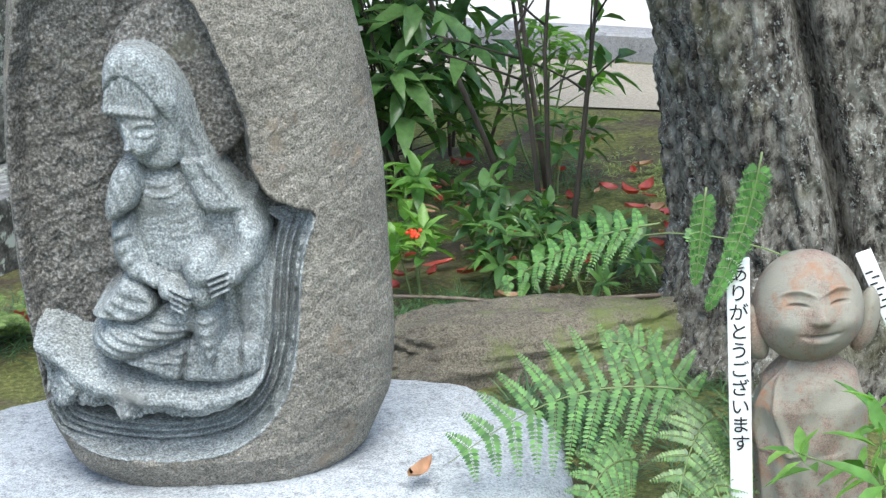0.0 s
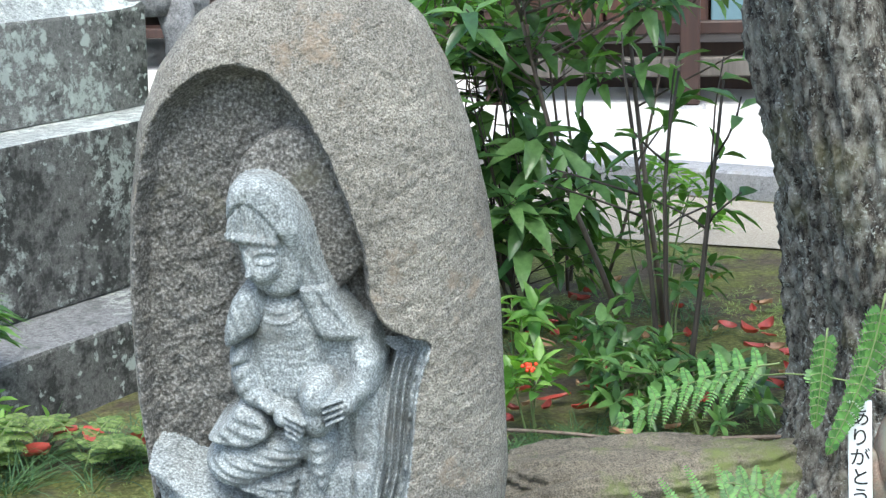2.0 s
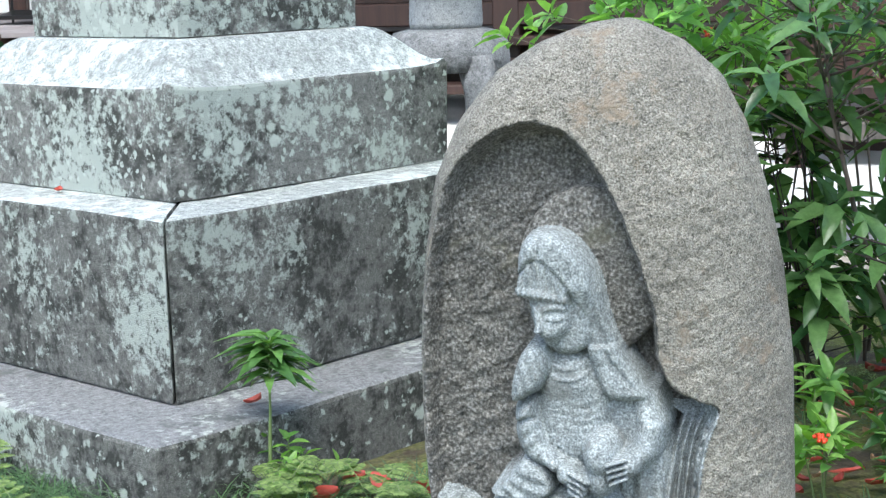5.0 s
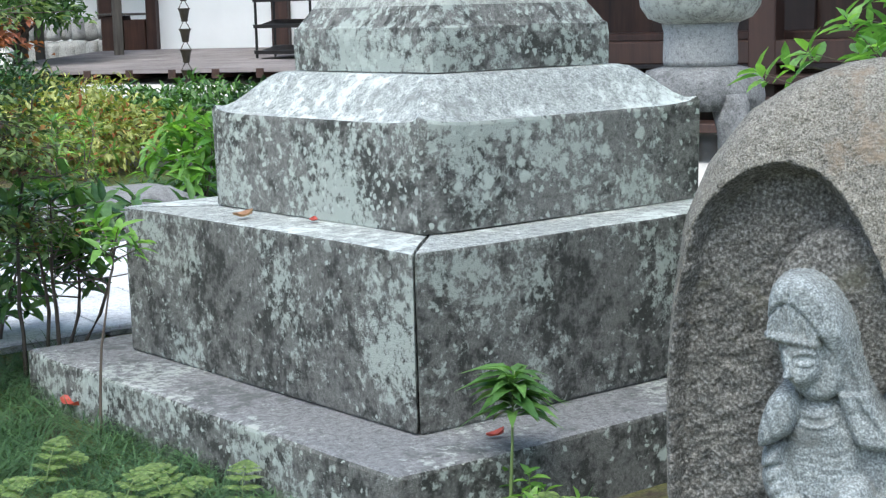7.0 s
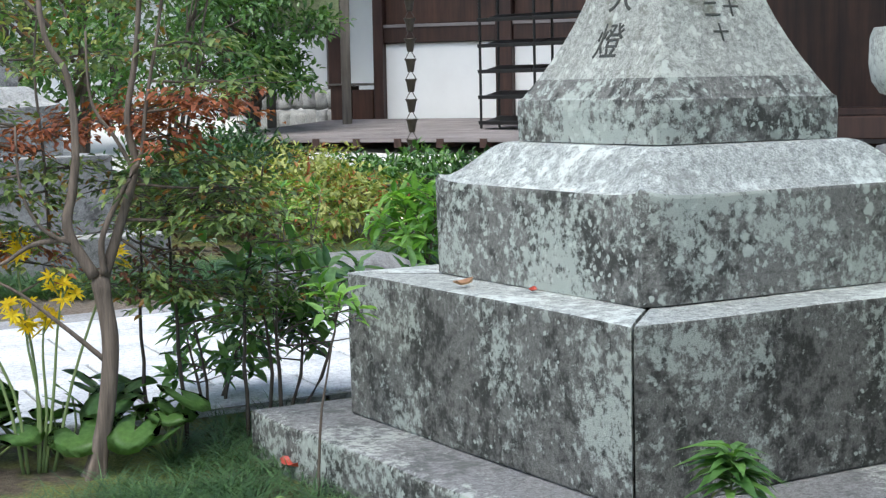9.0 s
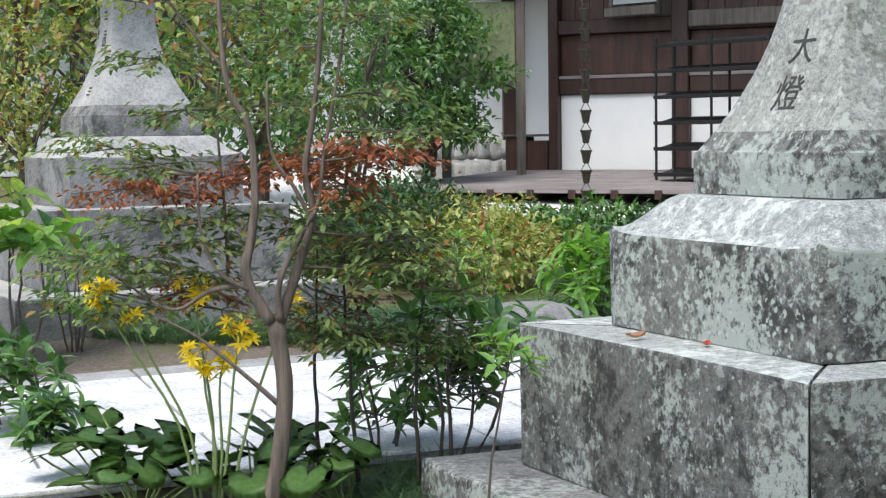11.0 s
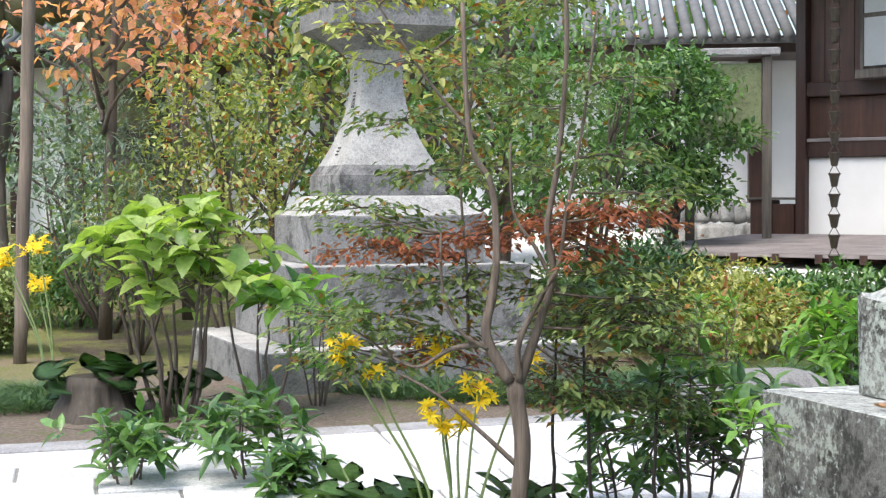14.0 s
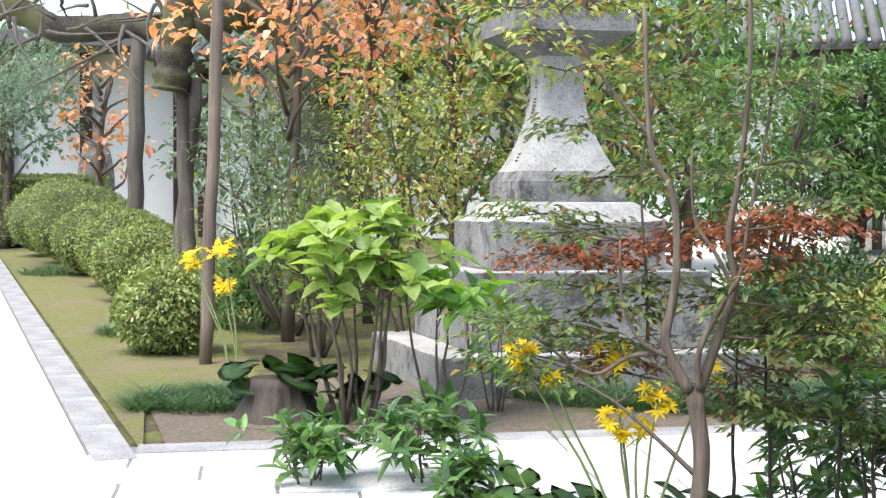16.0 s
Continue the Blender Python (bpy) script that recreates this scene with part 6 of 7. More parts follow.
def leaf_pads(t, pads, limbs, leaf, lab, rng, arms=7, per=21, reach=(0.14, 0.3), size=(0.03, 0.056)):
    """Flat layers of small leaves on fine twigs that start from the nearest limb."""
    P, A, U, L, ch = [], [], [], [], []
    for c in pads:
        c = Vector(c)
        near = min(limbs, key=lambda q: (q - c).length + 0.3 * max(0, q.z - c.z))
        ch.append(tube_data(bezier_path(near, c, 0.05, 5, rng), [0.006, 0.005, 0.004, 0.003, 0.002], 4))
        for k in range(arms):
            a = k * 6.28 / arms + rng.uniform(-0.3, 0.3)
            R = rng.uniform(*reach)
            e = c + Vector((math.cos(a) * R, math.sin(a) * R, rng.uniform(-0.07, 0.05)))
            ch.append(tube_data(bezier_path(c, e, 0.03, 4, rng), [0.003, 0.0025, 0.002, 0.001], 3))
            for _ in range(per):
                f = rng.uniform(0.35, 1.05)
                q = c.lerp(e, f) + Vector((rng.gauss(0, 0.032), rng.gauss(0, 0.032), rng.gauss(0, 0.018)))
                b = a + rng.uniform(-1.3, 1.3)
                P.append(q)
                A.append(Vector((math.cos(b), math.sin(b), rng.uniform(-0.6, 0.05))))
                U.append(Vector((rng.uniform(-0.4, 0.4), rng.uniform(-0.4, 0.4), 1)))
                L.append(rng.uniform(*size))
    tagged(mesh_ob("twigwork", *join_data(ch), M_TWIG, t, smooth=True), kind="stuff")
    leaf_mesh("foliage", P, A, U, L, [l * 0.45 for l in L], leaf, t, lab)


def smooth_path(pts, n):
    """A gently rounded path of n points through pts."""
    pts = [Vector(p) for p in pts]
    out = []
    for s in np.linspace(0, len(pts) - 1, n):
        i = min(int(s), len(pts) - 2)
        f = s - i
        a, b, c, d = pts[max(i - 1, 0)], pts[i], pts[i + 1], pts[min(i + 2, len(pts) - 1)]
        out.append(0.5 * (2 * b + (c - a) * f + (2 * a - 5 * b + 4 * c - d) * f * f + (3 * b - a - 3 * c + d) * f ** 3))
    return out


def maple():
    rng = random.Random(41)
    t = thing("maple", "small slender maple with green and rust-red leaves", "tree", (-1.80, 5.98, 0.03))
    fork = Vector((0.10, -0.02, 0.8))
    n = 22
    spine = smooth_path([(0.035, -0.03, -0.06), (0.06, -0.03, 0.06), (0.1, -0.01, 0.28), (0.125, -0.01, 0.52), (0.105, -0.015, 0.7), fork], n)
    vs, fs, ns = [], [], 26
    for i, p in enumerate(spine):
        z = p.z
        for k in range(ns):
            a = 6.2832 * k / ns
            r = 0.032 + 0.045 * math.exp(-max(z + 0.06, 0) / 0.07) * (0.7 + 0.5 * math.cos(4 * a + 1)) + 0.010 * math.exp(-((z - 0.78) / 0.06) ** 2)
            r *= max(0.02, 1 - max(0.0, (z - 0.72) / 0.08) ** 2.5)
            r *= 1 + 0.09 * math.sin(3 * a + 5 * z) + 0.07 * noise.noise((math.cos(a) * 2, math.sin(a) * 2, z * 9))
            vs.append((p.x + r * math.cos(a), p.y + r * math.sin(a), z))
    for i in range(n - 1):
        for k in range(ns):
            q = (k + 1) % ns
            fs.append((i * ns + k, i * ns + q, (i + 1) * ns + q, (i + 1) * ns + k))
    fs.append(tuple((n - 1) * ns + k for k in range(ns)))
    mesh_ob("trunk", vs, fs, M_MAPLEBARK, t, smooth=True)
    limbs = []
    for r0, r1, pts in (
            (0.032, 0.010, [(0.11, -0.02, 0.76), (0.19, 0.01, 1.01), (0.24, 0.02, 1.2), (0.22, 0.0, 1.36), (0.26, 0.03, 1.65), (0.3, 0.0, 2.1), (0.27, 0.05, 2.5)]),
            (0.035, 0.012, [(0.08, -0.03, 0.77), (-0.01, -0.05, 0.95), (0.01, -0.04, 1.1), (0.03, -0.04, 1.27), (0.01, -0.04, 1.53), (-0.07, -0.07, 1.72), (-0.12, 0.0, 2.25)]),
            (0.02, 0.007, [(0.12, -0.04, 0.78), (0.12, -0.05, 0.92), (0.19, -0.03, 1.08), (0.27, -0.02, 1.22), (0.3, 0.0, 1.45), (0.36, 0.0, 1.75), (0.42, 0.0, 2.2)]),
            (0.014, 0.006, [(0.235, 0.02, 1.17), (0.17, 0.0, 1.3), (0.09, -0.02, 1.44), (0.08, -0.02, 1.7)]),
            (0.02, 0.006, [(0.0, -0.05, 0.92), (-0.14, -0.09, 0.9), (-0.26, -0.13, 0.83), (-0.38, -0.1, 0.86)]),
            (0.014, 0.006, [(0.0, -0.06, 0.9), (-0.1, -0.1, 0.97), (-0.17, -0.1, 1.12), (-0.18, -0.1, 1.35)]),
            (0.017, 0.006, [(0.1, -0.02, 0.45), (-0.03, -0.07, 0.58), (-0.19, -0.11, 0.72), (-0.34, -0.13, 0.8)]),
            (0.012, 0.005, [(-0.07, 0.02, 1.72), (-0.3, 0.0, 2.0), (-0.5, -0.1, 2.35)]),
            (0.011, 0.005, [(-0.13, 0.1, 0.95), (-0.14, 0.1, 1.25), (-0.16, 0.1, 1.6), (-0.1, 0.1, 2.0)])):
        path_ = smooth_path(pts, 4 * len(pts))
        m = len(path_)
        mesh_ob("limb", *tube_data(path_, [0.74 * (r0 + (r1 - r0) * (i / (m - 1)) ** 0.7) for i in range(m)], 9, 0.14, m), M_MAPLEBARK, t, smooth=True)
        limbs += path_[3:]
    green = [(-0.45, 0, 1.02), (-0.25, 0.1, 0.94), (-0.62, 0, 0.88), (0.4, 0.2, 0.95), (0.55, 0.1, 1.1), (0.3, 0.2, 0.72), (-0.38, 0, 1.16), (-0.72, 0.1, 1.0), (-0.2, 0.05, 1.08),
             (0.0, 0.2, 1.62), (0.45, 0.15, 1.65), (-0.3, 0.1, 1.6), (0.15, 0.2, 1.85), (-0.1, 0.2, 2.0), (0.42, 0.1, 1.95), (0.2, 0.2, 2.25), (-0.38, 0.05, 1.8), (0.6, 0.1, 1.5), (0.45, 0.1, 1.2), (-0.55, 0.0, 1.45), (-0.42, 0.0, 1.38), (0.62, 0.05, 0.98), (0.12, 0.25, 1.1), (-0.08, 0.2, 1.18), (-0.55, 0.05, 0.78)]
    gold = [(-0.5, -0.1, 2.15), (-0.35, -0.05, 2.3), (-0.62, 0.0, 2.28), (-0.45, 0.0, 2.02), (-0.18, 0.15, 0.8)]
    rust = [(-0.52, 0, 1.29), (-0.3, 0.05, 1.26), (-0.12, 0.15, 1.32), (0.06, 0.2, 1.36), (0.42, 0.08, 1.42), (0.34, 0.1, 1.3), (0.52, 0.05, 1.42), (0.2, 0.2, 1.4), (-0.3, 0.3, 0.86)]
    leaf_pads(t, green, limbs, L_MAPLE, "", rng, 8, 24, (0.13, 0.32))
    leaf_pads(t, rust, limbs, L_RUST, "rust-red autumn leaves", rng, 8, 26, (0.12, 0.26), (0.03, 0.052))
    leaf_pads(t, gold, limbs, L_OLIVE, "yellow-brown autumn leaves", rng, 6, 16)
    return t


maple()


def thin_sapling(label, at, height, spread, seed):
    """A slim dark stem with side twigs and flat layers of small leaves."""
    rng = random.Random(seed)
    t = thing("thin_sapling", label, "shrub", (at[0], at[1], ground_z(*at) - 0.02))
    limbs = []
    for q in range(1):
        pts = bezier_path((0.03 * q, 0, 0), (rng.uniform(-0.1, 0.1), 0.05 * q, height * (1 - 0.15 * q)), 0.05, 12, rng)
        mesh_ob("stem", *tube_data(pts, [0.010 * (1 - 0.6 * i / 11) for i in range(12)], 7, 0.15, seed), M_DARKTWIG, t, smooth=True)
        limbs += pts[5:]
    pads = [Vector((rng.uniform(-1, 1) * spread, rng.uniform(-0.5, 0.8) * spread, height * rng.uniform(0.5, 1.02))) for _ in range(9)]
    leaf_pads(t, pads[:7], limbs, L_MAPLE, "", rng, 6, 15, (0.1, 0.24), (0.028, 0.05))
    leaf_pads(t, pads[7:], limbs, L_BROWNRED, "dull red-brown leaves", rng, 5, 9, (0.08, 0.2), (0.03, 0.05))
    return t


for k, (x, y, h) in enumerate(((-1.62, 6.3, 1.05), (-1.48, 6.36, 1.1), (-1.24, 6.42, 1.15))):
    thin_sapling("thin dark-stemmed sapling with layered green leaves beside the maple", (x, y), h, 0.24, 50 + k)


def yellow_flowers(label, at, stalks, seed):
    """Stalks that curve from the foot to loose heads of strap-petalled flowers."""
    rng = random.Random(seed)
    t = thing("yellow_flower", label, "flowers", (at[0], at[1], ground_z(*at)))
    for dx, dy, h, heads in stalks:
        pts = smooth_path([(dx * 0.15, dy * 0.2, -0.02), (dx * 0.35 + 0.02, dy * 0.4, h * 0.4), (dx * 0.75, dy * 0.8, h * 0.78), (dx, dy, h)], 10)
        stalk = mesh_ob("stalk", *tube_data(pts, [0.0075 - 0.0004 * i for i in range(10)], 7), M_GREENSTEM, t, smooth=True)
        P, A, U, ch = [], [], [], []
        for _ in range(int(heads * 1.4)):
            c = pts[-1] + Vector((rng.gauss(0, 0.035), rng.gauss(0, 0.03), rng.uniform(-0.05, 0.06)))
            ch.append(tube_data([pts[-2], c], [0.002, 0.0015], 4))
            tilt = Vector((rng.uniform(-0.6, 0.6), rng.uniform(-0.9, 0.1), 0.7)).normalized()
            u = tilt.cross(Vector((0.3, 0.9, 0.1))).normalized()
            w = tilt.cross(u)
            for k in range(9):
                a = k * 0.7 + rng.uniform(-0.2, 0.2)
                P.append(c)
                A.append(u * math.cos(a) + w * math.sin(a) + tilt * rng.uniform(0.05, 0.4))
                U.append(tilt)
        leaf_mesh("blossom", P, A, U, [rng.uniform(0.036, 0.056) for _ in P], [0.014] * len(P), L_YELLOW, stalk, "bright yellow strap petals")
        tagged(mesh_ob("flower_stem", *join_data(ch), M_GREENSTEM, stalk, smooth=True), kind="stuff")
    return t


yellow_flowers("yellow daisy-like flowers on tall pale stalks", (-1.98, 6.0), [(-0.42, -0.1, 0.86, 9), (-0.3, -0.08, 0.78, 3), (-0.08, 0.05, 0.87, 7), (-0.03, -0.02, 0.6, 9), (0.11, 0.03, 0.69, 6), (0.3, 0.12, 0.82, 3), (0.03, 0.02, 0.55, 4)], 61)
yellow_flowers("yellow flowers on leaning stalks in the shrubs", (-5.8, 9.2), [(-0.35, 0, 0.98, 9), (-0.1, 0, 1.05, 8), (-0.18, 0.1, 0.78, 9), (-0.45, 0.1, 0.95, 6)], 62)

# ---- beds beyond the path ----
grass("mondo_grass", "soft green grass edging the far bed", [(-3.0, 10.2, 1.3, 0.35, 1.0), (-1.6, 10.9, 1.0, 0.6, 0.9), (-6.1, 9.2, 0.5, 0.5, 0.5), (-9.0, 12.8, 0.5, 0.6, 0.35), (-14.8, 19.0, 0.7, 1.0, 0.3), (-0.4, 11.6, 1.0, 0.8, 0.7)], 5200, 0.26, L_GRASS, 5, 0.008)
for k, (x, y, h, s_, tips, lf, ln, wd, lab) in enumerate((
        (-4.0, 7.0, 0.36, 0.42, 26, L_SHEEN, 0.14, 0.05, "low glossy evergreen shrub at the path's edge"),
        (-3.45, 7.25, 0.46, 0.45, 30, L_SHEEN, 0.14, 0.05, "low glossy evergreen shrub at the path's edge"),
        (-3.15, 7.0, 0.26, 0.3, 16, L_SHEEN, 0.13, 0.045, "low dark evergreen at the path's edge"),
        (-4.05, 9.55, 0.75, 0.35, 22, L_BRIGHT, 0.12, 0.035, "light green sapling before the far lantern"),
        (-0.85, 10.6, 0.62, 0.42, 34, L_BRIGHT, 0.18, 0.05, "bright broad-leaved evergreen behind the boulder"),
        (-1.6, 9.9, 0.75, 0.4, 22, L_BRIGHT, 0.12, 0.02, "young bamboo-leaved plant behind the boulder"))):
    whorl_shrub("evergreen_shrub", lab, "shrub", (x, y), h, s_, tips, 9, lf, ln, wd, M_TWIG, 6, 70 + k, 0.3, 0.008)


def lime_shrub():
    t = whorl_shrub("hydrangea", "lime-green broad-leaved shrub with bare brown stems", "shrub", (-4.72, 8.85), 1.42, 0.92, 46, 6, L_LIME, 0.2, 0.125, M_TWIG, 9, 81, 0.68, 0.016, droop=0.3, up=0.7, flat=0.6)
    return t


lime_shrub()
whorl_shrub("hydrangea", "lime-green broad-leaved branch leaning outwards", "shrub", (-4.25, 9.1), 0.95, 0.6, 14, 6, L_BRIGHT, 0.19, 0.115, M_TWIG, 4, 82, 0.72, 0.014, droop=0.35)

def stump():
    vs, fs = [], []
    n = 48
    for j, (z, r) in enumerate(((-0.05, 0.3), (0.04, 0.26), (0.12, 0.22), (0.2, 0.2), (0.26, 0.195), (0.262, 0.14), (0.24, 0.02))):
        for i in range(n):
            a = 6.2832 * i / n
            k = 1 + 0.09 * math.cos(5 * a + 1) * (j < 3) + 0.05 * math.cos(17 * a) + 0.06 * noise.noise((math.cos(a) * 4, math.sin(a) * 4, z * 6))
            vs.append((r * k * math.cos(a), r * k * math.sin(a), z))
    for j in range(6):
        for i in range(n):
            fs.append((j * n + i, j * n + (i + 1) % n, (j + 1) * n + (i + 1) % n, (j + 1) * n + i))
    fs.append(tuple(6 * n + i for i in range(n)))
    ob = mesh_ob("tree_stump", vs, fs, M_DARKTWIG, smooth=True)
    ob.location = (-5.25, 8.82, ground_z(-5.25, 8.82))
    return tagged(ob, "old brown tree stump among broad leaves", "tree stump")


stump()
B = M_TWIG
for k, (x, y, rx, ry, rz, n, lf, ln, wd, lift, lab, holes) in enumerate((
        (-5.7, 11.7, 0.8, 0.7, 0.95, 3600, L_OLIVE, 0.06, 0.03, 0.75, "tall olive and yellow autumn shrub", 0.2),
        (-6.6, 11.7, 0.6, 0.6, 0.7, 2200, L_MAPLE, 0.07, 0.028, 0.3, "yellowing autumn shrub with thin stems", 0.15),
        (-7.6, 13.0, 0.9, 0.8, 0.9, 3600, L_PINE, 0.12, 0.022, 0.5, "grey-green narrow-leaved shrub with upright stems", 0.1),
        (-8.2, 13.4, 0.6, 0.55, 0.5, 2600, L_MID, 0.09, 0.03, 0.0, "green shrub at the foot of the pole", 0.1),
        (-3.3, 13.4, 0.9, 0.8, 1.2, 4200, L_MID, 0.08, 0.03, 0.6, "green shrub behind the far lantern", 0.2),
        (-2.6, 13.0, 0.6, 0.6, 0.4, 3200, L_DARK, 0.08, 0.03, 0.1, "dark green shrub behind the far lantern", 0.1),
        (-1.9, 12.6, 0.8, 0.6, 0.33, 3600, L_OLIVE, 0.07, 0.03, 0.0, "olive-green azalea in the far bed", 0.0),
        (-2.6, 15.4, 0.9, 0.6, 0.3, 3600, L_OLIVE, 0.07, 0.025, 0.0, "brownish low azalea beside the deck", 0.0),
        (-1.3, 14.2, 0.9, 0.7, 0.28, 3400, L_MID, 0.09, 0.04, 0.0, "low dark shrub under the rain chain", 0.0),
        (-0.3, 13.6, 0.8, 0.6, 0.28, 3000, L_DARK, 0.08, 0.035, 0.0, "low green shrub behind the lantern", 0.0),
        (-3.6, 16.5, 0.8, 0.7, 0.3, 3000, L_MID, 0.08, 0.03, 0.0, "low green shrub beside the gravel", 0.0),
        (-8.9, 13.6, 0.5, 0.5, 0.4, 2600, L_HEDGE, 0.05, 0.022, 0.0, "rounded azalea bush by the moss strip", 0.0),
        (-7.75, 11.3, 0.45, 0.42, 0.42, 3000, L_HEDGE, 0.05, 0.022, 0.1, "loose azalea bush by the moss strip", 0.0))):
    bush("shrub", lab, "shrub", (x, y), (rx, ry, rz), n, lf, ln, wd, B, 200 + k, lift, 6 if lift else 3, 0.35, 0.35, holes)

def clipped_dome(label, at, rx, rz, n, seed, leaf_l=0.05):
    """A tightly clipped dome: dark filler core under a close shell of small leaves."""
    t = thing("clipped_azalea", label, "bush", (at[0], at[1], ground_z(*at) - 0.02), group="clipped azaleas")
    bm = bmesh.new()
    bmesh.ops.create_icosphere(bm, subdivisions=4, radius=1.0)
    for v in bm.verts:
        k = 0.93 + 0.1 * noise.noise(v.co * 2.5 + Vector((seed, 0, 0))) + 0.05 * noise.noise(v.co * 9)
        v.co = Vector((v.co.x * rx * k, v.co.y * rx * k, rz + v.co.z * rz * k))
    part("filler_core", bm, M_INNER, t, smooth=True)
    rng = np.random.RandomState(seed)
    d = unit(rng.normal(size=(n, 3)))
    k = np.array([0.95 + 0.1 * noise.noise(Vector(q) * 2.5 + Vector((seed, 0, 0))) for q in d]) + rng.uniform(-0.02, 0.05, n)
    p = d * k[:, None] * np.array([rx, rx, rz]) + np.array([0, 0, rz])
    L = leaf_l * rng.uniform(0.6, 1.2, n)
    leaf_mesh("foliage", p, unit(d * 0.5 + rng.normal(size=d.shape) * 0.6), unit(d + rng.normal(size=d.shape) * 0.4), L, L * 0.5, L_HEDGE, t)
    return t


for k, (az, r, rx, rz) in enumerate(((-34.9, 13.9, 0.42, 0.36), (-35.5, 19.0, 0.62, 0.45), (-36.1, 21.2, 0.66, 0.5), (-36.85, 23.2, 0.74, 0.53), (-37.6, 26.0, 0.88, 0.62), (-38.3, 28.0, 0.9, 0.66))):
    clipped_dome("clipped round green azalea in a row along the avenue", polar(az, r), rx, rz, 7000, 300 + k)


def hedge():
    t = thing("hedge", "square clipped green hedge at the end of the row", "hedge", (*polar(-39.25, 32.5), ground_z(*polar(-39.25, 32.5))), 42)
    rng = np.random.RandomState(6)
    n = 15000
    p = rng.uniform(-1, 1, (n, 3))
    ax = rng.randint(0, 3, n)
    p[np.arange(n), ax] = np.sign(p[np.arange(n), ax]) * rng.uniform(0.93, 1.02, n)
    d = unit(p ** 5)
    p = p * np.array([1.3, 1.6, 0.65]) + np.array([0, 0, 0.65])
    L = rng.uniform(0.04, 0.07, n)
    leaf_mesh("foliage", p, unit(d * 0.5 + rng.normal(size=d.shape) * 0.6), unit(d + rng.normal(size=d.shape) * 0.4), L, L * 0.5, L_HEDGE, t)
    part("filler_core", boxes([(-1.2, 1.2, -1.5, 1.5, 0.0, 1.22)], 0.08), M_INNER, t)
    return t


hedge()


def pole(name, label, az, r, top, radius, tilt=(0, 0), mat_=None, z0=None):
    x, y = polar(az, r)
    t0 = ground_z(x, y) if z0 is None else z0
    rng = random.Random(int(r * 10))
    pts = [Vector((x + tilt[0] * s, y + tilt[1] * s, t0 - 0.1 + (top - t0 + 0.1) * s)) + Vector((rng.uniform(-1, 1), rng.uniform(-1, 1), 0)) * radius * 0.15 for s in np.linspace(0, 1, 9)]
    v, f = tube_data(pts, [radius * (1 - 0.12 * i / 8) for i in range(9)], 12, 0.1, int(r))
    return tagged(mesh_ob(name, v, f, mat_ or M_POST, smooth=True), label, "post")


pole("bamboo_pole", "pale upright wooden pole among the shrubs", -33.43, 13.03, 3.6, 0.055, (0.12, 0.05), M_PALETWIG)
pole("support_post", "dark weathered post carrying a pine branch", -35.9, 21.9, 3.8, 0.115, (0.05, 0.05))
pole("support_post", "dark weathered prop under the old trunk", -33.85, 18.0, 2.95, 0.09, (-0.22, 0.1))
pole("support_post", "dark weathered prop leaning under the old trunk", -34.5, 18.3, 2.95, 0.09, (0.3, 0.0))


def old_pine():
    t = thing("old_pine", "old mossy pine with a long horizontal branch on props", "tree", (0, 0, 0))
    A = lambda az, r, z: Vector((*polar(az, r), z))
    rngp = random.Random(3)
    for pts, r0, r1 in (
            ([A(-42, 23.5, 5.0), A(-40.4, 22.8, 4.35), A(-39.3, 22.6, 4.1), A(-38.3, 22.4, 3.92), A(-36.0, 22.2, 3.97), A(-34.5, 20.6, 3.85), A(-33.4, 18.6, 3.9)], 0.2, 0.15),
            ([A(-33.2, 18.2, 4.3), A(-34.0, 18, 3.85), A(-34.4, 18, 3.35), A(-34.65, 18, 2.8)], 0.2, 0.19),
            ([A(-33.6, 18.1, 3.6), A(-32.7, 18, 3.72), A(-31.3, 18, 3.76), A(-30.1, 18, 3.5), A(-29.5, 18, 2.9), A(-29.2, 18.2, 2.0), A(-29.0, 18.4, 0.2)], 0.26, 0.4)):
        path_ = smooth_path(pts, 40)
        v, f = tube_data(path_, [(r0 + (r1 - r0) * i / 39) * (1 + 0.18 * noise.noise((i * 0.45, r0 * 9, 1))) for i in range(40)], 18, 0.22, 4)
        mesh_ob("limb", v, f, M_DARKBARK, t, smooth=True)
    twigs = []
    for _ in range(46):
        a = rngp.uniform(-41.5, -29)
        b0 = A(a, 20.5, rngp.uniform(3.4, 4.2))
        twigs.append(tube_data(bezier_path(b0, b0 + Vector((rngp.uniform(-1.2, 1.2), rngp.uniform(-0.5, 0.5), rngp.uniform(-0.9, 1.0))), 0.15, 6, rngp), [0.03, 0.025, 0.02, 0.016, 0.012, 0.006], 5))
    tagged(mesh_ob("twigwork", *join_data(twigs), M_POST, t, smooth=True), kind="stuff")
    for k, (az, r, z, rx) in enumerate(((-41, 24, 4.9, 1.3), (-39.8, 22, 5.3, 1.0), (-40.8, 25.5, 3.2, 1.2), (-39.2, 26, 3.7, 1.0))):
        leafy_mass(t, "needles", A(az, r, z), (rx, rx, 0.5), 2600, L_PINE, 0.16, 0.012, 400 + k, 0.2, 0.4, 0.2)
    return t


old_pine()


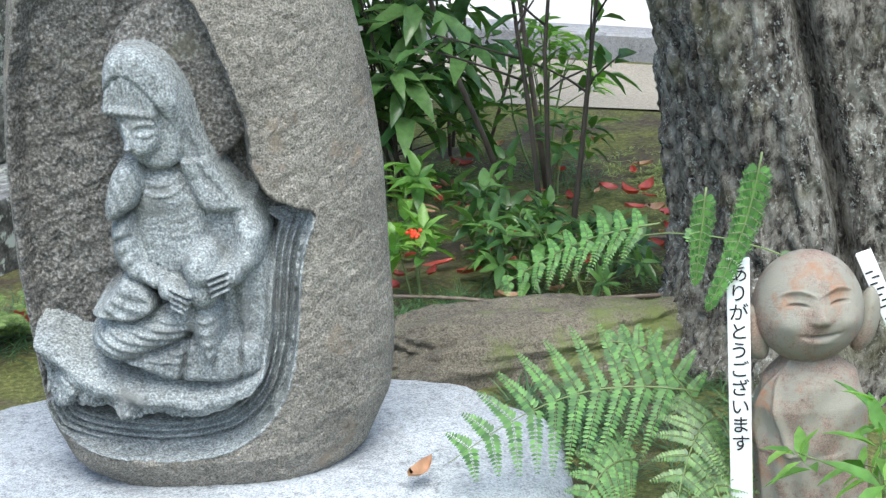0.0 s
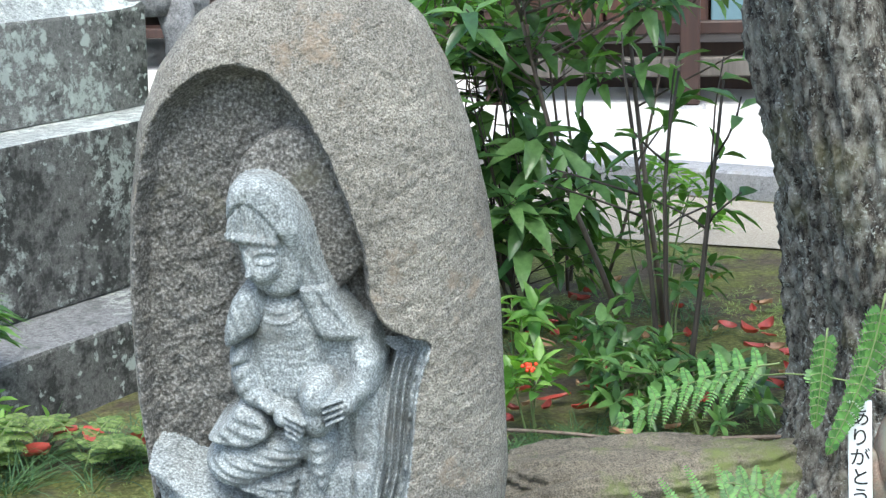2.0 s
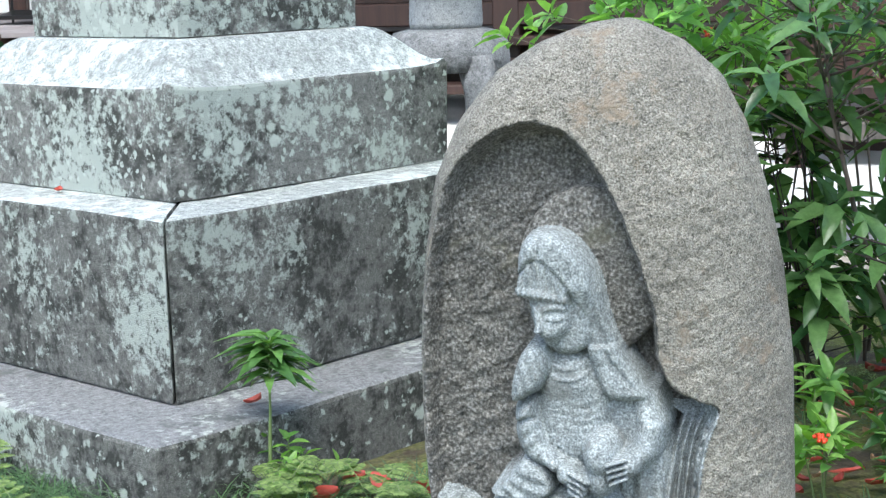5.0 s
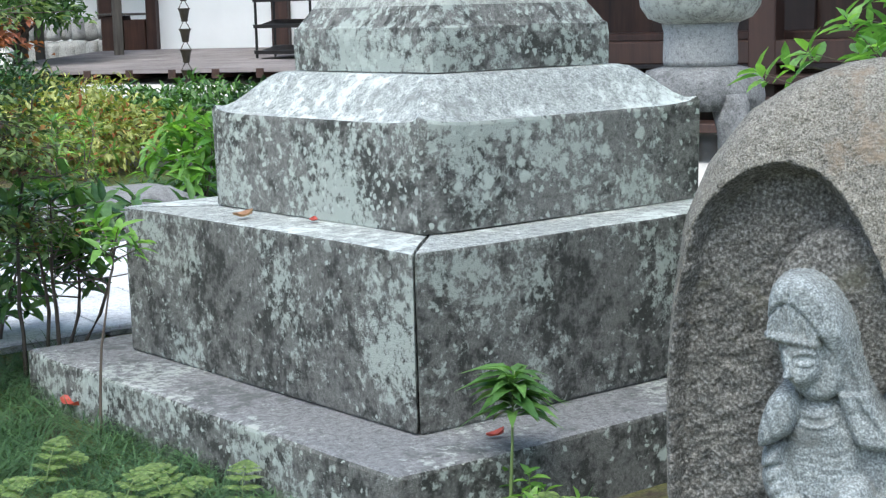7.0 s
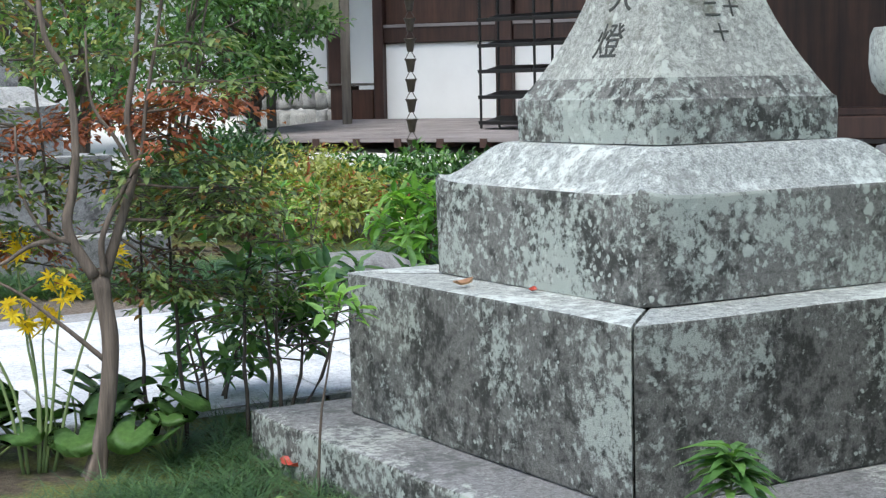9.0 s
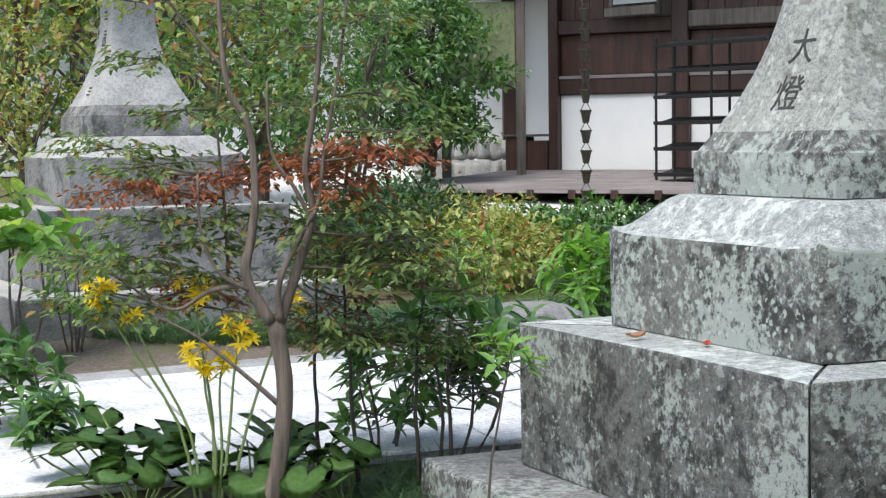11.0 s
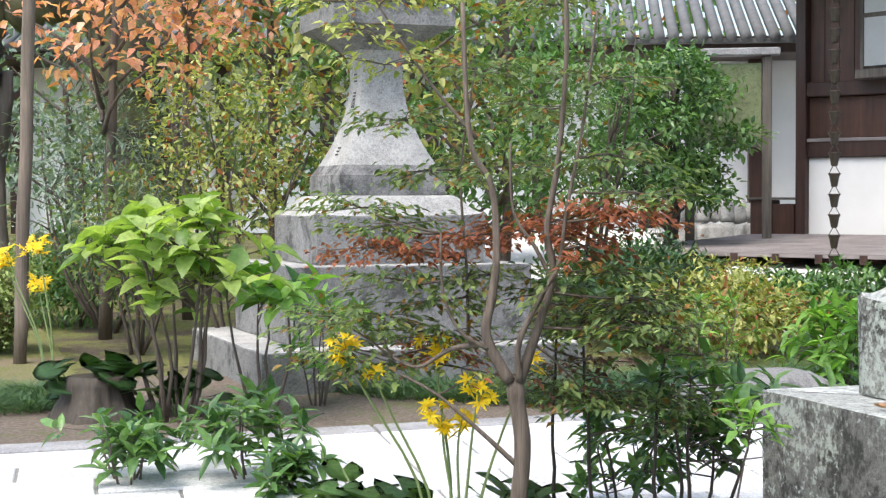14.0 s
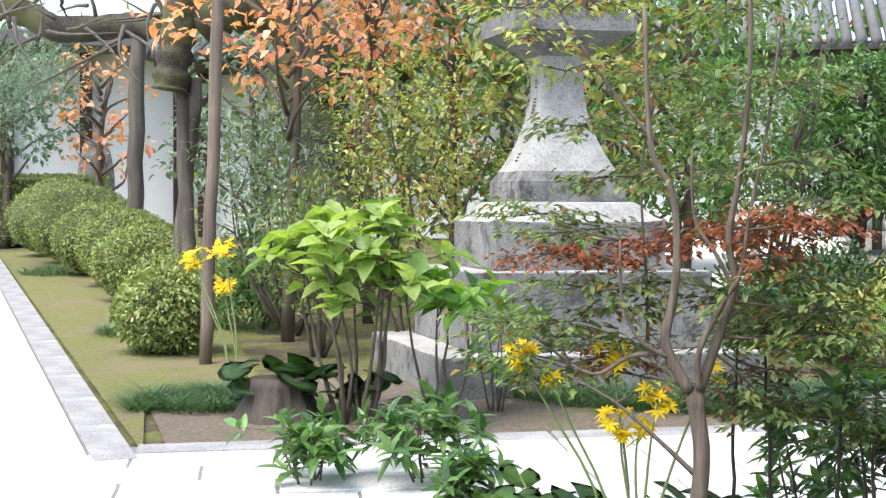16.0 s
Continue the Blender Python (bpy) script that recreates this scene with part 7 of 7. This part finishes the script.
def tall_tree(label, at, trunk_r, height, crown, n, leaf, ln, wd, seed, low, bark=None, holes=0.2, clumps=9):
    """A tree with limbs that carry separate clumps of leaves."""
    rng = random.Random(seed)
    t = thing("tree", label, "tree", (at[0], at[1], ground_z(*at) - 0.05))
    ch = [tube_data(bezier_path((0, 0, 0), (rng.uniform(-0.2, 0.2), rng.uniform(-0.2, 0.2), height * 0.85), 0.15, 9, rng), [trunk_r * (1 - 0.08 * i) for i in range(9)], 10, 0.15)]
    clumps *= 2
    per = n // clumps
    cl = []
    for k in range(clumps):
        a = k * 2.4 + rng.uniform(-0.4, 0.4)
        s = (k + 0.5) / clumps
        z = low + (height - low) * (0.1 + 0.85 * s)
        r = crown * (0.75 - 0.35 * abs(s - 0.4)) * rng.uniform(0.6, 1.1)
        e = Vector((math.cos(a) * r, math.sin(a) * r, z))
        ch.append(tube_data(bezier_path((0, 0, max(0.3, z - 0.5 * crown)), e, 0.15, 7, rng), [trunk_r * 0.4 * (1 - 0.12 * i) for i in range(7)], 6))
        cl.append(e)
    v, f = join_data(ch)
    mesh_ob("trunk", v, f, bark or M_TWIG, t, smooth=True)
    for k, e in enumerate(cl):
        leafy_mass(t, "crown", e, (crown * 0.36, crown * 0.36, crown * 0.22), per, leaf, ln, wd, seed * 31 + k, 0.25, 0.45, holes)
    return t


tall_tree("dark glossy camellia tree with low branches", (-4.15, 22.3), 0.10, 3.0, 1.2, 9000, L_SHEEN, 0.12, 0.06, 5, 0.7, M_DARKTWIG, 0.1, 10)
for k, (az, r, h, cr, n, lf, lab, low) in enumerate((
        (-30.5, 14.6, 4.6, 1.25, 1700, L_ORANGE, "tree with sparse orange autumn leaves", 2.2),
        (-27.6, 16.0, 5.0, 1.3, 2200, L_ORANGE, "tree with orange autumn leaves behind the shrubs", 2.6),
        (-24.5, 17.0, 4.2, 1.5, 2600, L_MAPLE, "leafy green tree behind the far lantern", 1.0),
        (-20.0, 15.0, 4.6, 1.3, 2200, L_OLIVE, "yellow-green tree beside the far lantern", 1.2),
        (-16.5, 16.5, 4.6, 1.4, 2300, L_MAPLE, "green tree behind the maple", 1.0),
        (-31.6, 24.0, 4.0, 1.5, 2200, L_PINE, "grey-green leafy tree behind the props", 0.6),
        (-28.0, 21.0, 4.0, 1.8, 2200, L_MAPLE, "broad green tree in the back of the garden", 0.5),
        (-22.0, 22.0, 4.5, 1.9, 3200, L_MID, "dark green tree in the back of the garden", 0.5),
        (-18.0, 22.0, 4.0, 1.7, 4200, L_MID, "green tree before the tiled gallery", 0.5),
        (-37.0, 30.0, 3.8, 1.0, 500, L_ORANGE, "small tree with sparse reddish leaves", 1.2),
        (-40.3, 31.0, 4.3, 1.5, 2600, L_PINE, "green maple in front of the gatehouse", 1.6))):
    tall_tree(lab, polar(az, r), 0.035 + 0.002 * r, h, cr, n, lf, 0.12 if r < 18 else 0.16, 0.065 if r < 18 else 0.09, 500 + k, low, None, 0.25)


# ---- hall on the left with rain chain, deck and rack ----
wing = thing("temple_wing", "dark red-brown timber wing with white plaster panels", "building", (-2.45, 24.9, 0.0), 0)


def wing_box(name, s0, s1, d0, d1, z0, z1, material, bevel=0.012, parent=None, label=""):
    """A block of the wing: s along the front from its corner post, d behind the front."""
    ob = part(name, boxes([(s0, s1, d0, d1, z0, z1)], bevel), material, parent or wing, label)
    ob.matrix_basis = pose(0, 0, 0, 0, 0, -16)
    return ob


for s0, s1 in ((-0.17, -0.01), (1.82, 2.08), (3.87, 4.13), (5.87, 6.13), (7.87, 8.13)):
    wing_box("post", s0, s1, -0.13, 0.13, 0.9, 5.2, M_TIMBER)
    wing_box("post_foot", s0 - 0.06, s1 + 0.06, -0.22, 0.16, 0.86, 0.9, M_DECK)
for k, (s0, s1) in enumerate(((-0.007, 1.817), (2.083, 3.867), (4.133, 5.867), (6.133, 7.867))):
    wing_box("plaster_panel", s0, s1, 0.0, 0.1, 0.9, 2.16, M_PLASTER)
    wing_box("rail", s0, s1, -0.07, 0.12, 2.163, 2.42, M_TIMBER)
    wing_box("rail_edge", s0, s1, -0.09, -0.073, 2.40, 2.45, M_DECK, 0.004)
    wing_box("plank_panel", s0, s1, 0.02, 0.1, 2.453, 3.08, M_PLANKS)
    wing_box("rail", s0, s1, -0.1, 0.12, 3.083, 3.3, M_TIMBER)
    edge = s0 + 0.93 if k == 0 else s1
    n = 4 if k == 0 else 7
    for q in range(n):
        wing_box("upper_plank", s0 + (edge - s0) * q / n + 0.004, s0 + (edge - s0) * (q + 1) / n - 0.004, 0.05, 0.1, 3.303, 5.19, M_PLANKS, 0.004)
    if k == 0:
        w = wing_box("window", edge, s1, 0.03, 0.1, 3.303, 5.19, M_POST)
        wing_box("window_sill", edge - 0.03, s1, -0.1, 0.028, 3.303, 3.44, M_POST, 0.008, w)
        for z in (3.46, 4.24):
            wing_box("pane", edge + 0.06, s1 - 0.04, 0.012, 0.026, z + 0.03, z + 0.74, M_PAPER, 0.0, w)
            wing_box("window_bar", edge, s1, 0.0, 0.028, z + 0.745, z + 0.8, M_POST, 0.004, w)
        for a, b in ((edge, edge + 0.055), (s1 - 0.035, s1)):
            wing_box("window_frame", a, b, -0.01, 0.028, 3.445, 5.19, M_POST, 0.004, w)
wing_box("signal_bar", 2.1, 3.6, -0.2, -0.12, 3.12, 3.36, M_POST)
wing_box("wall_back", -0.15, 9.0, 0.25, 0.4, 0.9, 5.2, M_TIMBER)
wing_box("roof", -1.5, 10, -1.8, 6, 5.2, 5.5, M_TILE)
wing_box("side_wall", -0.2, -0.175, 0.3, 1.9, 2.7, 5.2, M_PLASTER)
wing_box("side_panel", -0.2, -0.175, 0.3, 1.9, 0.85, 2.697, M_PLANKS)
wing_box("side_post", -0.3, -0.1, 1.93, 2.1, 0.8, 5.2, M_PLANKS)
for a, b, h in ((-0.92, -0.58, 1.52), (-0.55, -0.2, 1.46)):
    wing_box("corner_box", a, b, -0.1, 0.28, 0.85, h, M_PLANKS)
wing_box("corner_box_lid", -0.96, -0.16, -0.14, 0.3, 1.523, 1.56, M_POST)
wing_box("corner_box_base", -0.94, -0.2, -0.12, 0.28, 0.7, 0.85, M_KERB)
deck = thing("deck", "low grey wooden deck before the timber wing", "deck", (-2.45, 24.9, 0.0), -38)
deck.rotation_euler = (0, 0, radians(-22))
for k in range(26):
    bm = boxes([(-0.9, 6.5, -0.16 - 0.155 * k, -0.01 - 0.155 * k, 0.94 - 0.006 * k * 1.0, 1.0 - 0.006 * k * 1.0)], 0.004)
    part("plank", bm, M_DECK, deck)
for k in range(13):
    s = -0.8 + 0.6 * k
    part("joist", boxes([(s, s + 0.1, -4.05, -0.05, 0.72, 0.835)], 0), M_TIMBER, deck)


def rain_chain():
    x, y = polar(-4.76, 17.0)
    t = thing("rain_chain", "dark copper rain chain of small cups hanging from the eaves", "rain chain", (x, y, 0))
    bm = bmesh.new()
    n = 20
    rows = [[bm.verts.new((r * math.cos(6.2832 * i / n), r * math.sin(6.2832 * i / n), z)) for i in range(n)] for r, z in ((0.02, -0.075), (0.033, -0.07), (0.036, -0.05), (0.052, 0.035), (0.066, 0.06), (0.068, 0.066), (0.06, 0.062), (0.046, 0.03), (0.03, -0.04), (0.01, -0.06))]
    for a, b in zip(rows, rows[1:]):
        for i in range(n):
            bm.faces.new((a[i], a[(i + 1) % n], b[(i + 1) % n], b[i]))
    cup = part("cup", bm, M_BRONZE, t, smooth=True)
    lb = bmesh.new()
    for s in (-1, 1):
        v, f = tube_data([Vector((s * 0.055, 0, 0.06)), Vector((s * 0.035, 0, 0.1)), Vector((s * 0.01, 0, 0.145))], [0.005] * 3, 6)
        bv = [lb.verts.new(q) for q in v]
        for q in f:
            lb.faces.new([bv[i] for i in q])
    link = part("link", lb, M_BRONZE, t, smooth=True)
    z = 0.45
    first = True
    while z < 5.0:
        c = cup if first else cup.copy()
        l = link if first else link.copy()
        for o in (c, l):
            if not first:
                scene.collection.objects.link(o)
            o.location = (0, 0, z)
        first = False
        z += 0.212
    part("eave_hook", boxes([(-0.4, 0.4, -0.05, 0.05, 5.0, 5.12)], 0.01), M_TIMBER, t)
    return t


rain_chain()


def shoe_rack():
    t = thing("shoe_rack", "black metal shelf rack standing on the deck", "rack", (*polar(-1.0, 21.4), 0.88), -36)
    for x in (-0.45, 0.45, 1.35):
        for y in (-0.2, 0.2):
            part("post", boxes([(x - 0.014, x + 0.014, y - 0.014, y + 0.014, 0.035, 1.92)], 0.003), M_BLACK, t)
        part("foot", boxes([(x - 0.12, x + 0.12, -0.26, 0.24, 0.0, 0.034)], 0.004), M_DECK, t)
    for x in (-0.44, 0.46):
        for k in range(6):
            sh = part("shelf", boxes([(x, x + 0.88, -0.26, 0.2, 0, 0.02)], 0.004), M_BLACK, t)
            sh.matrix_basis = pose(0, 0, 0.14 + 0.34 * k, 11, 0, 0)
            lip = part("shelf_rail", boxes([(x, x + 0.88, -0.275, -0.262, 0.0, 0.05)], 0.003), M_BLACK, t)
            lip.matrix_basis = pose(0, 0, 0.14 + 0.34 * k, 11, 0, 0)
    return t


shoe_rack()


def notice_board():
    t = thing("notice_board", "green weathered notice board with small roof on posts", "notice board", (*polar(-8.4, 24.0), 0.78), 8)
    for x in (-0.56, 0.56):
        part("post", boxes([(x - 0.07, x + 0.07, -0.07, 0.07, -0.1, 2.85)], 0.01), M_POST, t)
    part("board", boxes([(-0.48, 0.48, -0.03, 0.03, 1.62, 2.75)], 0.005), M_SIGNBOARD, t)
    part("rail", boxes([(-0.48, 0.48, -0.05, 0.05, 1.52, 1.615)], 0.005), M_POST, t)
    part("cap", boxes([(-0.75, 0.75, -0.15, 0.15, 2.86, 2.97)], 0.015), M_KERB, t)
    return t


notice_board()

rng = random.Random(15)
for k in range(16):
    x, y = polar(-10.5 + 0.42 * (k % 8), 26.2 + 0.15 * (k // 8))
    rock("wall_stone", (x, y, 0.98 + 0.34 * (k // 8)), (rng.uniform(0.13, 0.19), 0.16, rng.uniform(0.15, 0.2)), rng.uniform(0, 90), M_FARTOP, "pale grey stone in a low dry wall", "stone", seed=40 + k, rough=0.16, sub=3)

gallery = thing("gallery", "tiled timber gallery behind the garden trees", "building", (*polar(-17, 30), ground_z(0, 28)), 14)
part("wall", boxes([(-9, 6, 0.2, 0.4, 0.0, 3.2)], 0.01), M_PLASTER, gallery)
for s in range(-9, 7, 2):
    part("post", boxes([(s - 0.12, s + 0.12, -0.05, 0.19, 0.0, 3.2)], 0.01), M_TIMBER, gallery)
part("eave_beam", boxes([(-9.5, 6.5, -1.4, 0.3, 3.2, 3.5)], 0.02), M_TIMBER, gallery)
rf = bmesh.new()
for k in range(64):
    x = -9.6 + 0.25 * k
    v, f = tube_data([Vector((x, -1.7, 3.45)), Vector((x, 0.6, 4.4)), Vector((x, 2.5, 5.3))], [0.1, 0.1, 0.1], 8)
    bv = [rf.verts.new(q) for q in v]
    for q in f:
        rf.faces.new([bv[i] for i in q])
part("roof_tiles", rf, M_TILE, gallery, smooth=True)
part("roof_bed", boxes([(-9.7, 6.6, -1.6, 2.5, 3.36, 3.44)], 0.01), M_TILE, gallery)

gate = thing("gatehouse", "white-walled gatehouse with ochre panel and dark posts", "building", (*polar(-38.6, 40), 1.05), 38)
part("wall", boxes([(-3.2, 3.2, 0.1, 0.3, 0.0, 4.2)], 0.01), M_PLASTER, gate)
part("ochre_panel", boxes([(-3.1, -1.2, -0.02, 0.09, 0.3, 2.4)], 0.01), M_OCHRE, gate)
for s in (-3.2, -1.1, 0.75, 3.0):
    part("post", boxes([(s - 0.15, s + 0.15, -0.2, 0.08, 0.0, 4.2)], 0.01), M_TIMBER, gate)
part("roof", boxes([(-5, 5, -1.6, 3, 4.2, 4.6)], 0.05), M_TILE, gate)
stone_x, stone_y = polar(-37.2, 33)
rock("standing_stone", (stone_x, stone_y, 1.6), (0.38, 0.2, 1.25), 30, M_FAR, "upright grey memorial stone near the gatehouse", "standing stone", seed=12, rough=0.05)

# far woods that close the view all round
def woods(label, az0, az1, r, h, n, leaf, seed):
    rng = np.random.RandomState(seed)
    az = np.radians(rng.uniform(az0, az1, n))
    rr = r + rng.uniform(-2, 2, n)
    z = 0.5 + h * rng.rand(n) ** 0.8 * (0.75 + 0.25 * np.sin(az * 23 + seed) + 0.1 * np.sin(az * 61))
    p = np.stack([rr * np.sin(az), rr * np.cos(az), z], 1)
    L = rng.uniform(0.25, 0.5, n) * r / 40
    return tagged(leaf_mesh("woods", p, rng.normal(size=(n, 3)), rng.normal(size=(n, 3)) + np.array([0, -0.3, 0.8]), L, L * 0.55, leaf), label, "trees", kind="stuff")


woods("dense green woods behind the temple garden", -60, 60, 48, 11, 12000, L_MID, 1)
woods("dark woods behind the temple garden", -60, 60, 52, 12, 7000, L_OLIVE, 2)


# ---- paving stones ----
PA = math.degrees(math.atan2(1.9, 3.15))     # direction of the near path, degrees from x
A_DIR = Vector((3.15, 1.9, 0)).normalized()
B_DIR = Vector((-11.35, 12.3, 0)).normalized()   # direction of the avenue
A_SIDE = Vector((A_DIR.y, -A_DIR.x, 0))
B_SIDE = Vector((-B_DIR.y, B_DIR.x, 0))
ORIGIN = Vector((-5.41, 7.45, 0))


def paver_mesh(name, w, l, h, material):
    bm = boxes([(-l / 2, l / 2, -w / 2, w / 2, -h, 0)], 0.006)
    me = bpy.data.meshes.new(name)
    bm.to_mesh(me)
    bm.free()
    me.materials.append(material)
    return me


def lay(parent, mesh, name, p, yaw):
    slope = math.degrees(math.atan2(ground_z(p.x, p.y + 0.3) - ground_z(p.x, p.y - 0.3), 0.6))
    ob = new(name, mesh)
    ob.parent = parent
    d = Vector((math.cos(radians(yaw)), math.sin(radians(yaw)), 0))
    ob.matrix_basis = Matrix.Translation((p.x, p.y, ground_z(p.x, p.y) + 0.035)) @ pose(0, 0, 0, slope, 0, 0) @ pose(0, 0, 0, 0, 0, yaw)
    return ob


PM_A = paver_mesh("paving_stone", 0.382, 0.782, 0.05, M_PAVER)
PM_B = paver_mesh("paving_stone", 0.582, 0.582, 0.05, M_PAVER)
KM = paver_mesh("kerb_stone", 0.24, 1.18, 0.12, M_KERB)
for row in range(6):
    for k in range(-2, 11):
        p = ORIGIN + A_DIR * (0.42 + 0.8 * k + (0.4 if row % 2 else 0)) + A_SIDE * (0.33 + 0.4 * row)
        stone = lay(path, PM_A, "paving_stone", p, PA)
        if k < 1:
            stone.location.z -= 0.008
for k in range(8):
    lay(path, KM, "kerb_stone", ORIGIN + A_DIR * (0.62 + 1.2 * k) + A_SIDE * 0.005, PA)
KB = math.degrees(math.atan2(B_DIR.y, B_DIR.x))
for k in range(20):
    lay(path_b, KM, "kerb_stone", ORIGIN + B_DIR * (0.3 + 1.2 * k) + B_SIDE * 0.12, KB)
for row in range(6):
    for k in range(-8, 34):
        p = ORIGIN + B_DIR * (0.3 + 0.6 * k + (0.3 if row % 2 else 0)) + B_SIDE * (0.55 + 0.6 * row)
        lay(path_b, PM_B, "paving_stone", p, KB)
